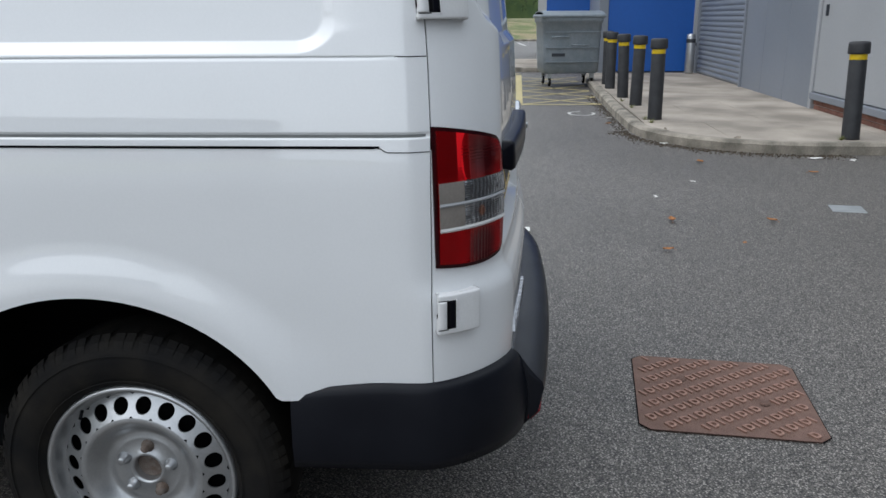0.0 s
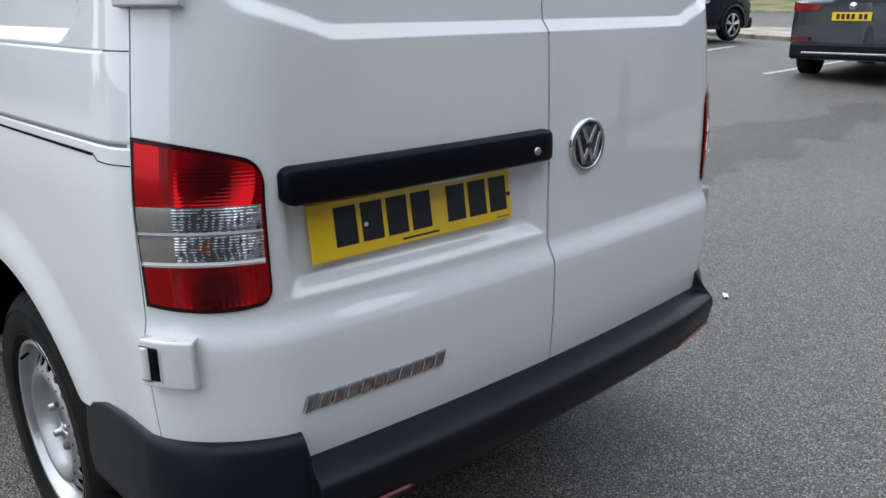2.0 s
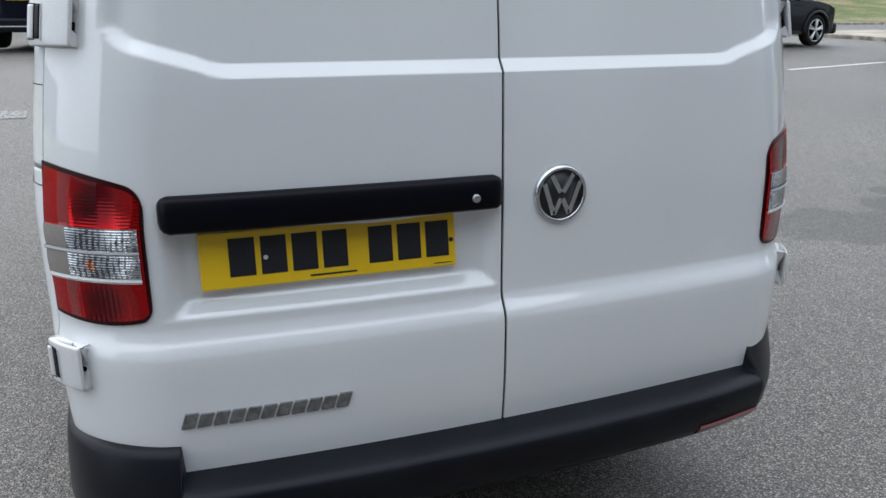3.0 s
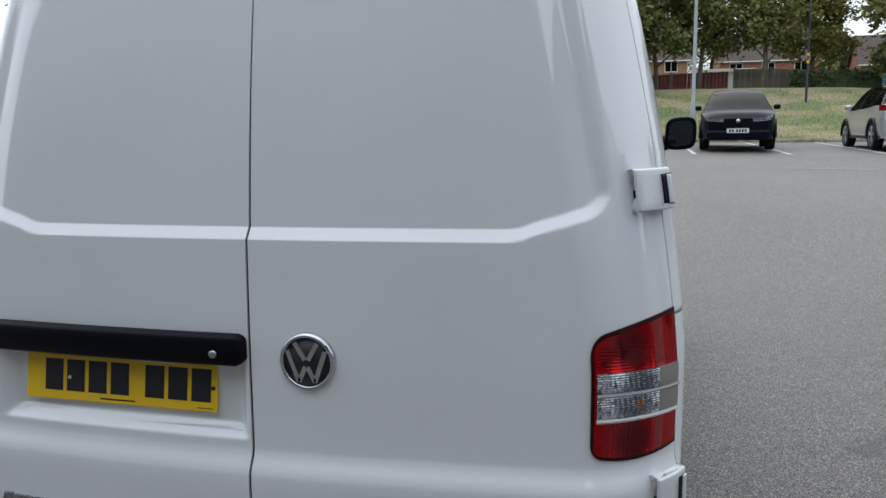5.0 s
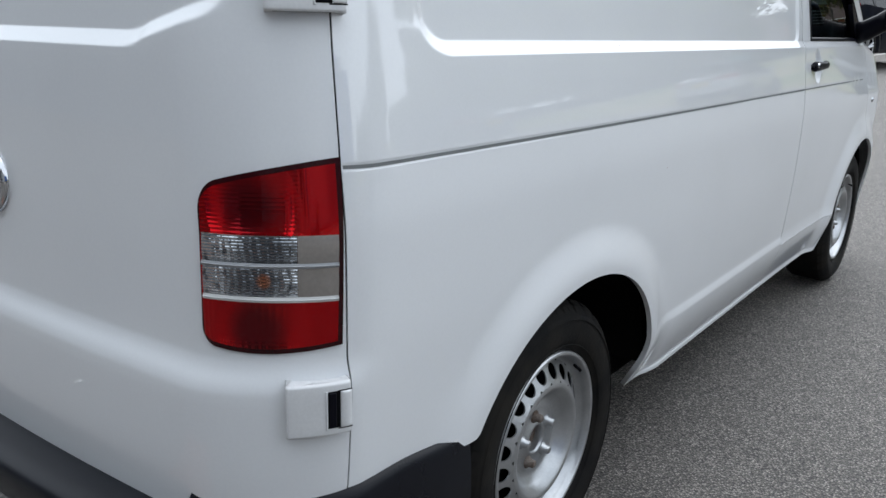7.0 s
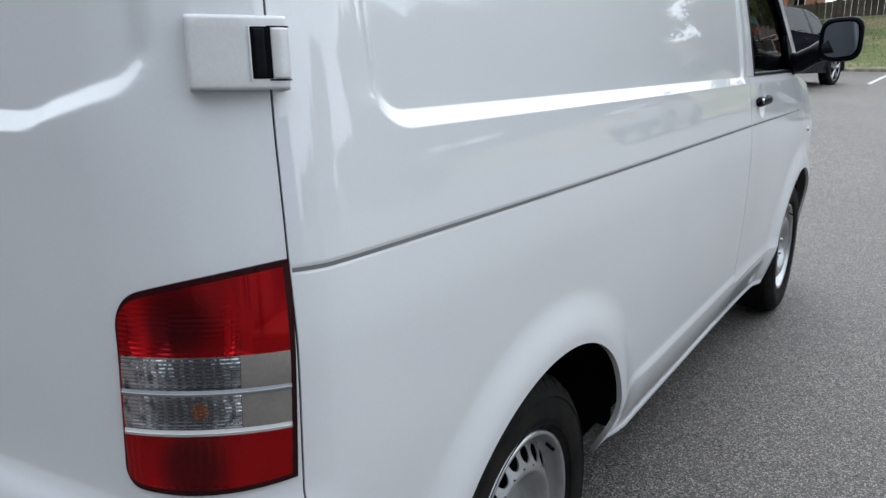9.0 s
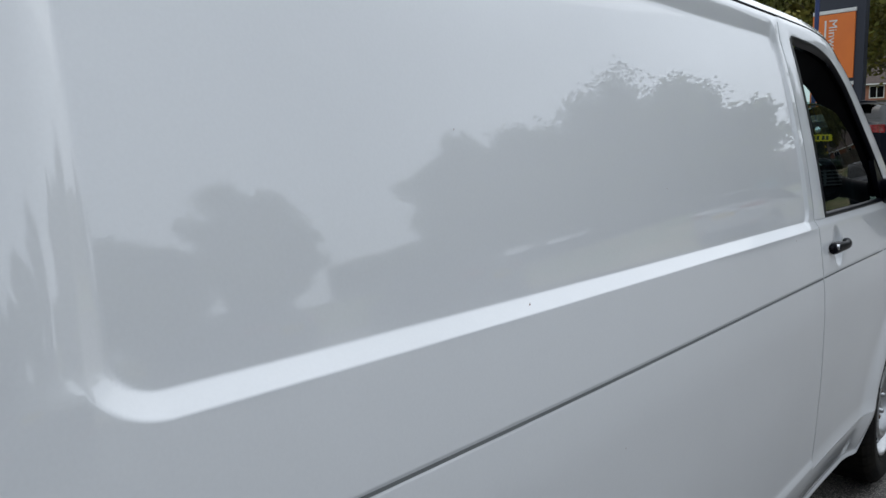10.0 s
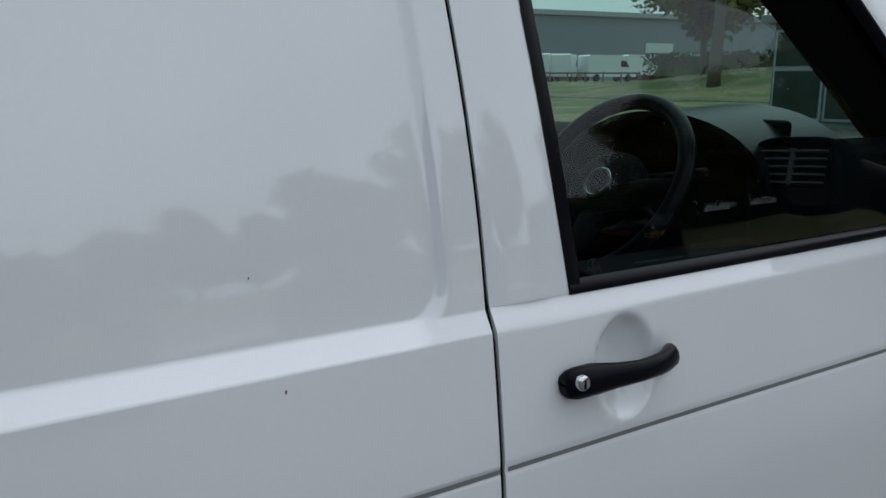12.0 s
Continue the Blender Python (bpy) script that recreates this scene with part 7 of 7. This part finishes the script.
dp = post(8.1, 36.5, bank_z(8.1, 36.5), 6.0, 0.055, DARK_POST, "dark lamp post with yellow bands", collar=False)
turned("post_band", [(0.056, 1.66), (0.058, 1.67), (0.058, 1.77), (0.056, 1.78)], BAND_YELLOW, dp, "yellow band", n=16)
turned("post_band", [(0.056, 1.98), (0.058, 1.99), (0.058, 2.08), (0.056, 2.09)], BAND_YELLOW, dp, "yellow band", n=16)
post(46.5, 6.3, 0.4, 8.0, 0.11, GALV, "pale galvanised lamp post on the verge")
bp_ = thing("blue_pole", (-6.25, 29.5, bank_z(-6.25, 29.5)), "tall dark blue metal pole", "pole")
turned("pole_shaft", [(0.075, -0.3), (0.075, 6.5), (0.07, 8.5), (0, 8.5)], BLUE_POST, bp_, n=14)
for z in (2.7, 3.4):
    turned("pole_clamp", [(0.076, z), (0.09, z + 0.01), (0.09, z + 0.05), (0.076, z + 0.06)], DARK_POST, bp_, n=14)
sign = thing("totem_sign", (-5.65, 31.0, bank_z(-5.65, 31.0)), "tall navy totem sign with orange panels", "sign", rz=-12)
boxed("totem_body", (-1.15, 0.62, 0.0, 0.30, -0.3, 7.0), NAVY, sign, bevel=0.03)
for z0, z1 in ((0.60, 2.36), (2.62, 4.87)):
    pn = boxed("orange_panel", (-1.2, 0.30, -0.05, 0.0, z0, z1), ORANGE, sign, "orange panel", bevel=0.01)
    if z0 > 2:
        word = bpy.data.curves.new("sign_word", "FONT")
        word.body, word.size, word.extrude = "Minworth", 0.42, 0.004
        tmp = bpy.data.objects.new("sign_word", word)
        mesh = tmp.to_mesh().copy()
        tmp.to_mesh_clear()
        bpy.data.objects.remove(tmp)
        mesh.transform(Matrix.Translation((-0.60, -0.056, z1 - 0.18)) @ Euler((radians(90), 0, 0)).to_matrix().to_4x4() @ Euler((0, 0, radians(-90))).to_matrix().to_4x4())
        mesh.materials.append(WHITE_TRIM)
        ob = new("sign_word", mesh)
        ob.parent = pn
        boxed("small_lettering_bar", (-0.76, -0.70, -0.056, -0.05, z1 - 1.4, z1 - 0.2), WHITE_TRIM, pn, "small white lettering", bevel=0)
    else:
        for k in range(5):
            boxed("lettering_bar", (-0.46, -0.24, -0.056, -0.05, z0 + 0.25 + k * 0.26, z0 + 0.43 + k * 0.26), WHITE_TRIM, pn, "white bar", bevel=0)
    boxed("white_edge", (-1.2, 0.32, -0.055, 0.01, z1 + 0.02, z1 + 0.14), WHITE_TRIM, sign, "white edge strip", bevel=0.005)
cab = thing("utility_cabinet", (11.6, 36.5, bank_z(11.6, 36.5)), "teal roadside utility cabinet on the grass", "cabinet")
boxed("cabinet_body", (-0.45, 0.45, -0.25, 0.25, -0.1, 1.05), TEAL, cab, bevel=0.02)
boxed("cabinet_top", (-0.48, 0.48, -0.28, 0.28, 1.05, 1.12), TEAL, cab, bevel=0.02)


def fence(name, label, x0, x1, y, h, mat, board=0.16, posts=None, post_mat=None):
    fn = thing(name, (0, 0, 0), label, "fence")
    n = int((x1 - x0) / board)
    rnd = random.Random(int(x0 * 3 + y))
    base = bpy.data.meshes.new("fence_board")
    bm = bmesh.new()
    box(bm, 0.004, board - 0.004, -0.012, 0.012, 0, h, 0.003)
    bm.to_mesh(base)
    bm.free()
    base.materials.append(mat)
    for k in range(n):
        x = x0 + k * board
        ob = new("fence_board", base)
        ob.parent = fn
        ob.location = (x, y + 0.008 * (k % 2), bank_z(x, y) - 0.05 + rnd.uniform(-0.015, 0.015))
    for k in range(int((x1 - x0) / 1.9) + 1):
        x = x0 + k * 1.9
        boxed("fence_post", (x - 0.06, x + 0.06, y - 0.10, y - 0.015, bank_z(x, y) - 0.2, bank_z(x, y) + h + 0.06), post_mat or mat, fn, bevel=0.01)
    return fn


fence("red_fence", "dark red stained board fence with pale posts", 0.9, 6.1, 46.5, 1.10, FENCE_RED, 0.2, post_mat=FENCE_GREY)
fence("grey_fence", "weathered grey-brown close board fence", 6.2, 40.0, 46.3, 1.20, FENCE_GREY, 0.3)
fence("grey_fence", "weathered grey close board fence", -24.0, 0.7, 46.6, 1.10, FENCE_GREY, 0.3)


def house(x, y, w, d, eaves, ridge, label, rz=0.0, brick=None):
    z0 = bank_z(x, min(y, 60)) - 0.2
    h = thing("house", (x, y, z0), label, "house", "houses behind the fence", rz=rz)
    mat = brick or HOUSE_BRICK
    boxed("house_wall", (-w / 2, w / 2, -d / 2, d / 2, -0.5, eaves), mat, h, bevel=0.02)
    for s in (1, -1):
        rows = [[Vector((u, s * (d / 2 + 0.35) * (1 - t), eaves - 0.15 + (ridge - eaves + 0.15) * t)) for u in (-w / 2 - 0.3, w / 2 + 0.3)] for t in span(0, 1, 4)]
        sheet("roof_slope", rows, ROOF_TILE, h, "brown tiled roof", rim=0.12, out=(0, 0, 0), smooth=False)
        verts = [(s * w / 2, -d / 2, eaves), (s * w / 2, d / 2, eaves), (s * w / 2, 0, ridge - 0.1)]
        data("gable", verts, [(0, 1, 2)], mat, h)
    boxed("chimney", (w * 0.25, w * 0.25 + 0.6, -0.3, 0.3, ridge - 0.5, ridge + 0.7), mat, h, bevel=0.02)
    n = max(2, int(w / 2.6))
    for floor_ in (0.9, 3.4):
        for k in range(n):
            xx = -w / 2 + (k + 0.5) * w / n
            win = boxed("window", (xx - 0.62, xx + 0.62, -d / 2 - 0.05, -d / 2 + 0.04, floor_, floor_ + 1.15), WHITE_TRIM, h, "white framed window", bevel=0.01)
            for q in range(2):
                boxed("pane", (xx - 0.55 + q * 0.58, xx - 0.03 + q * 0.58, -d / 2 - 0.062, -d / 2 - 0.051, floor_ + 0.08, floor_ + 1.07), GAP, win, bevel=0)
    boxed("gutter", (-w / 2 - 0.3, w / 2 + 0.3, -d / 2 - 0.42, -d / 2 - 0.30, eaves - 0.2, eaves - 0.1), WHITE_TRIM, h, bevel=0.01)
    return h


TAN = material("tan_brick", (0.27, 0.15, 0.09), (0.33, 0.20, 0.12), scale=3, rough=0.9, fine=0.12, fine_scale=20)
house(1.2, 84.0, 9.0, 8.0, 4.6, 7.6, "tan brick house with brown tiled roof", 0, TAN)
house(13.6, 88.0, 9.0, 8.0, 4.8, 7.8, "red brick house with white windows", 0)
house(27.0, 86.0, 10.0, 8.0, 4.8, 7.8, "red brick house with white windows", -6)
house(42.0, 84.0, 9.0, 8.0, 4.8, 7.6, "red brick house with white windows", 4)
house(-15.0, 86.0, 10.0, 8.0, 4.8, 7.8, "red brick house with white windows", 3)
ext = thing("conservatory", (6.3, 54.5, bank_z(6, 54) - 0.9), "low white flat-roofed outbuilding", "outbuilding")
boxed("outbuilding_wall", (-1.8, 1.8, -1.4, 1.4, 0, 2.3), WHITE_TRIM, ext, bevel=0.02)
boxed("outbuilding_roof", (-2.0, 2.0, -1.6, 1.6, 2.3, 2.5), WHITE_TRIM, ext, bevel=0.02)


def make_tree(x, y, z, h, spread, seed, mat, label, leaves=2600, leaf=0.16, trunk=0.17, weep=False, clear=0.32, sizes=(0.35, 0.6)):
    rnd = random.Random(seed)
    t = thing("tree", (x, y, z), label, "tree", "trees")
    verts, faces, tips = [], [], []

    def limb(path, r0, r1, n=7):
        rad = [r0 + (r1 - r0) * i / (len(path) - 1) for i in range(len(path))]
        v, f = tube(path, rad, n)
        b = len(verts)
        verts.extend(v)
        faces.extend(tuple(i + b for i in q) for q in f)
    lean = Vector((rnd.uniform(-0.05, 0.05), rnd.uniform(-0.05, 0.05), 0))
    stem = [Vector((0, 0, -0.3)) + lean * (k / 6) * h + Vector((rnd.uniform(-0.03, 0.03), rnd.uniform(-0.03, 0.03), 0)) * k + Vector((0, 0, k / 6 * h * 0.72)) for k in range(7)]
    limb(stem, trunk * 1.25, trunk * 0.35, 10)
    for k in range(13):
        s = clear + (0.72 - clear) * k / 13
        base = Vector(stem[0]).lerp(stem[-1], s / 0.72)
        a = k * 2.4 + rnd.uniform(-0.4, 0.4)
        reach = spread * rnd.uniform(0.55, 1.0) * (1 - 0.35 * (k / 13))
        tip = base + Vector((math.cos(a) * reach, math.sin(a) * reach, h * rnd.uniform(0.10, 0.26)))
        mid = base.lerp(tip, 0.5) + Vector((0, 0, 0.08 * h * rnd.uniform(-0.3, 0.8)))
        limb([base, mid, tip], trunk * 0.42, trunk * 0.10, 6)
        tips.append((tip, 1.0))
        tips.append((mid, 0.8))
        for _ in range(3):
            sub = mid.lerp(tip, rnd.uniform(0.1, 0.9)) + Vector((rnd.gauss(0, 0.25), rnd.gauss(0, 0.25), rnd.uniform(0.0, 0.3))) * spread * 0.55
            limb([mid.lerp(tip, 0.4), sub], trunk * 0.14, trunk * 0.04, 5)
            tips.append((sub, 0.8))
    tips.append((stem[-1] + Vector((0, 0, h * 0.14)), 1.1))
    tips.append((stem[-1] + Vector((0.1, 0, h * 0.05)), 1.0))
    data("trunk", verts, faces, BARK, t, "grey-brown trunk and limbs", True)
    lv, lf = [], []
    for _ in range(leaves):
        c, k = rnd.choice(tips)
        rr = spread * rnd.uniform(*sizes) * k * 0.62
        d = Vector((rnd.gauss(0, 1), rnd.gauss(0, 1), rnd.gauss(0, 0.75)))
        d = d.normalized() * rr * rnd.random() ** 0.45
        p = c + d
        if weep:
            if _ % 16 == 0:
                strand, drop = Vector(p), 0.0
            drop += rnd.uniform(0.02, 0.16) * (0.5 + h / 14)
            p = strand + Vector((rnd.gauss(0, 0.05), rnd.gauss(0, 0.05), -drop))
        s = leaf * rnd.uniform(0.6, 1.5)
        u = Vector((rnd.gauss(0, 1), rnd.gauss(0, 1), rnd.gauss(0, 0.6))).normalized()
        w = u.cross(Vector((rnd.gauss(0, 1), rnd.gauss(0, 1), rnd.gauss(0, 1)))).normalized()
        b = len(lv)
        lv += [p - u * s, p + w * s * 0.55, p + u * s, p - w * s * 0.55]
        lf.append((b, b + 1, b + 2, b + 3))
    data("crown", lv, lf, mat, t, "leafy crown with gaps")
    return t


G = "broad green tree with a grey trunk on grass"
for k, (x, y, h, sp_, mat, lb) in enumerate((
        (-0.8, 44.0, 8.6, 3.2, LEAF, G), (0.5, 42.6, 8.0, 3.0, LEAF, G), (2.0, 45.2, 7.6, 2.7, LEAF, G), (4.2, 45.2, 8.2, 2.7, LEAF, G), (7.3, 43.8, 7.4, 2.3, LEAF, G), (-6.0, 108.0, 17.0, 8.0, LEAF, G), (9.0, 110.0, 11.0, 6.5, LEAF, G), (22.0, 108.0, 12.0, 7.0, LEAF, G), (34.0, 106.0, 17.0, 8.0, LEAF, G), (-22.0, 106.0, 17.0, 8.0, LEAF, G), (10.2, 47.0, 6.8, 2.4, LEAF_WARM, "tree with yellowing leaves on grass"),
        (15.5, 43.0, 9.0, 3.8, LEAF, G), (-3.5, 43.0, 9.0, 3.6, LEAF, G), (-8.0, 40.0, 9.0, 3.8, LEAF_WARM, "tree with yellowing leaves on grass"),
        (-13.0, 42.0, 9.5, 4.0, LEAF, G), (-4.6, 36.0, 8.5, 3.4, LEAF_WARM, "tree with yellowing leaves on grass"),
        (-20, 44, 9.0, 4.0, LEAF, G), (-28, 38, 9.0, 4.2, LEAF, G))):
    zt = bank_z(x, y) if y > 27.3 else lot(x, y) + (0.45 if x > 45 else 0.0)
    make_tree(x, y, zt, h, sp_, 100 + k, mat, lb, leaves=(12000 if x < 5 else 7000) if -10 < x < 14 and y > 33 else 14000 if x < 30 else 6500, leaf=0.115 if -10 < x < 14 and y > 33 else 0.42 if y > 90 else 0.2 if x < 30 else 0.4, clear=0.08 if x > 14 else 0.21, trunk=0.125 if -10 < x < 14 and y < 60 else 0.17)
# the tall belt round the east side: bearing from the van, distance, top height, spread
BELT = ((4.0, 74, 11.0, 4.6), (10.5, 72, 12.4, 4.8), (15.5, 74, 13.2, 4.4), (19.5, 78, 12.0, 3.8), (24.5, 72, 17.0, 4.8), (28.0, 74, 14.0, 3.4), (33.0, 70, 20.0, 5.0), (36.0, 71, 18.2, 4.4),
        (41.5, 76, 8.6, 3.6), (45.0, 70, 8.2, 3.2), (49.4, 54, 14.6, 3.4), (52.0, 55, 16.4, 4.0), (55.5, 54, 15.8, 3.8), (58.5, 53, 15.4, 3.8), (61.8, 52, 16.4, 4.2), (65.0, 51, 16.2, 4.2), (68.5, 50, 14.8, 3.8),
        (33.5, 66, 12.0, 4.2), (26.0, 66, 10.5, 4.0), (49.0, 50, 9.6, 2.8), (52.5, 50, 10.0, 3.0), (56.0, 49, 10.6, 3.2), (60.0, 48, 10.2, 3.2), (64.0, 47, 10.2, 3.2), (67.0, 46, 9.0, 2.4))
for k, (az, dist_, top, sp_) in enumerate(BELT):
    x, y = 0.9 + dist_ * math.cos(radians(az)), 1.3 + dist_ * math.sin(radians(az))
    zt = bank_z(x, y) if y > 27.3 else lot(x, y) + 0.45
    make_tree(x, y, zt, (top - zt - 0.38 * sp_) / 0.88, sp_, 300 + k, LEAF, "tall broad dark green tree beyond the grass", leaves=15000, leaf=0.15 if az > 47 else 0.21, clear=0.12, sizes=(0.5, 0.85))
make_tree(-23.5, 33.3, bank_z(-23.5, 33.3), 14.0, 4.6, 77, LEAF, "drooping birch with hanging branches", leaves=13000, leaf=0.055, weep=True, trunk=0.27, clear=0.46)


def hedge(name, label, x0, x1, y0, y1, z, h, seed, count=2600, leaf=0.11):
    hd = thing(name, ((x0 + x1) / 2, (y0 + y1) / 2, z), label, "hedge")
    rnd = random.Random(seed)
    w, d = (x1 - x0) / 2, (y1 - y0) / 2
    rows = [[Vector((w * 0.9 * math.copysign(abs(math.cos(a)) ** 0.5, math.cos(a)) * (1 - 0.15 * t), d * 0.85 * math.copysign(abs(math.sin(a)) ** 0.5, math.sin(a)) * (1 - 0.3 * t), h * 0.9 * t)) for a in span(0, 2 * math.pi, 20)] for t in span(0, 1, 4)]
    sheet("hedge_core", rows, HEDGE, hd, rim=0, out=(0, 0, h / 2))
    lv, lf = [], []
    for _ in range(count):
        p = Vector((rnd.uniform(-w, w), rnd.uniform(-d, d), h * rnd.random() ** 0.5 * (1 + 0.12 * math.sin(rnd.uniform(0, 6)))))
        s = leaf * rnd.uniform(0.6, 1.4)
        u = Vector((rnd.gauss(0, 1), rnd.gauss(0, 1), rnd.gauss(0, 1))).normalized()
        v2 = u.cross(Vector((rnd.gauss(0, 1), rnd.gauss(0, 1), rnd.gauss(0, 1)))).normalized()
        b = len(lv)
        lv += [p - u * s, p + v2 * s * 0.6, p + u * s, p - v2 * s * 0.6]
        lf.append((b, b + 1, b + 2, b + 3))
    data("hedge_leaves", lv, lf, HEDGE, hd)


hedge("hedge", "clipped dark green hedge on the verge", 82, 90, -4.0, 4.5, 1.2, 2.6, 5)
hedge("hedge", "clipped dark green hedge on the verge", 96, 104, 8, 30, 1.3, 2.4, 6)
hedge("hedge", "dark green shrubs along the fence", 9, 24, 45.0, 46.0, bank_z(15, 45), 1.2, 7, 2200)
hedge("hedge", "dark shrubs before the warehouse", -36, -24, 41.5, 43.0, bank_z(-30, 42) - 0.2, 1.3, 8, 2600)

# timber-framed kiosk seen through the cab
kiosk = thing("kiosk", (-6.65, 17.2, lot(-6.65, 17.2)), "grey-green kiosk with dark glazed framed panels", "kiosk", rz=4)
boxed("kiosk_wall", (-2.3, 2.3, 0.0, 2.2, -0.2, 2.05), SHED_GREEN, kiosk, bevel=0.01)
boxed("kiosk_roof", (-2.5, 2.5, -0.25, 2.4, 2.05, 2.22), SHED_GREEN, kiosk, bevel=0.02)
for k in range(4):
    x0 = -2.25 + k * 1.13
    fr = boxed("panel_frame", (x0, x0 + 1.08, -0.05, 0.0, 0.12, 1.92), LIGHT_CLAD, kiosk, "pale panel frame", bevel=0.008)
    for z0, z1 in ((0.18, 1.10), (1.20, 1.87)):
        boxed("panel_field", (x0 + 0.05, x0 + 1.03, -0.062, -0.05, z0, z1), PANEL_GLASS, fr, bevel=0)
boxed("notice", (1.2, 1.36, -0.078, -0.066, 1.40, 1.56), NOTICE_GREEN, kiosk, "small pale green notice", bevel=0)

# warehouse with white vans, far to the north-west
wh_ = thing("warehouse", (-70.2, 58.2, 1.27), "long grey warehouse with a red base band", "warehouse", rz=78)
wh_.scale = (1.47, 1.47, 1.47)
boxed("warehouse_wall", (-26, 26, 0, 18, -0.5, 5.2), GREY_CLAD, wh_, bevel=0.05)
boxed("warehouse_band", (-26.05, 26.05, -0.08, 0.0, -0.3, 1.1), FENCE_RED, wh_, "dark red base band", bevel=0.01)
boxed("warehouse_roof", (-26.4, 26.4, -0.4, 18.4, 5.2, 5.6), LIGHT_CLAD, wh_, bevel=0.05)
for k in range(7):
    boxed("loading_door", (-22 + k * 7, -18.5 + k * 7, -0.10, -0.0, 0.0, 2.15), NAVY if k % 2 else GREY_CLAD, wh_, bevel=0.02)
boxed("sign_board", (11.2, 13.8, -0.15, -0.08, 2.56, 3.33), WHITE_TRIM, wh_, "white sign board", bevel=0.01)


def far_van(x, y, rz):
    fv = thing("white_van", (x, y, bank_z(x, y)), "white delivery van parked by the warehouse", "van", "white vans by the warehouse", rz=rz)
    prof = [(-2.6, 0.45), (-2.6, 2.3), (-2.4, 2.42), (1.0, 2.42), (1.5, 1.9), (1.9, 1.35), (2.5, 1.15), (2.65, 0.9), (2.65, 0.45)]
    n = len(prof)
    verts = [(x_, y_, z_) for x_ in (-0.95, 0.95) for y_, z_ in prof]
    faces = [tuple(range(n)), tuple(range(2 * n - 1, n - 1, -1))] + [(k, (k + 1) % n, (k + 1) % n + n, k + n) for k in range(n)]
    data("van_body", verts, faces, PAINT, fv)
    for s in (1, -1):
        data("cab_window", [(s * 0.96, 0.9, 1.35), (s * 0.96, 1.85, 1.35), (s * 0.96, 1.45, 1.9), (s * 0.96, 0.9, 1.95)], [(0, 1, 2, 3)], GAP, fv)
        for yy in (-1.7, 1.75):
            turned("tyre", [(0, 0.0), (0.34, 0.0), (0.35, -0.02 * s), (0.35, -0.2 * s)], RUBBER, fv, n=18, axis="x", at=(s * 0.97, yy, 0.35))
    data("windscreen", [(-0.9, 1.03, 2.38), (0.9, 1.03, 2.38), (0.9, 1.91, 1.37), (-0.9, 1.91, 1.37)], [(0, 1, 2, 3)], GAP, fv)
    return fv


for az, dist_, turn in ((140.4, 74, 45), (138.8, 75, 40), (135.9, 78, -10), (133.4, 86, -12), (130.6, 90, 197)):
    far_van(1.6 + dist_ * math.cos(radians(az)), 2.1 + dist_ * math.sin(radians(az)), turn)
rail = thing("rail_fence", (-50.0, 49.0, bank_z(-50, 49)), "low dark timber rail fence on grass", "fence", rz=47)
boxed("fence_rail", (-5.5, 5.0, -0.03, 0.03, 0.62, 0.76), FENCE_GREY, rail, bevel=0.01)
for k in range(8):
    boxed("fence_post", (-5.5 + k * 1.48, -5.38 + k * 1.48, 0.03, 0.13, -0.3, 0.82), FENCE_GREY, rail, bevel=0.01)
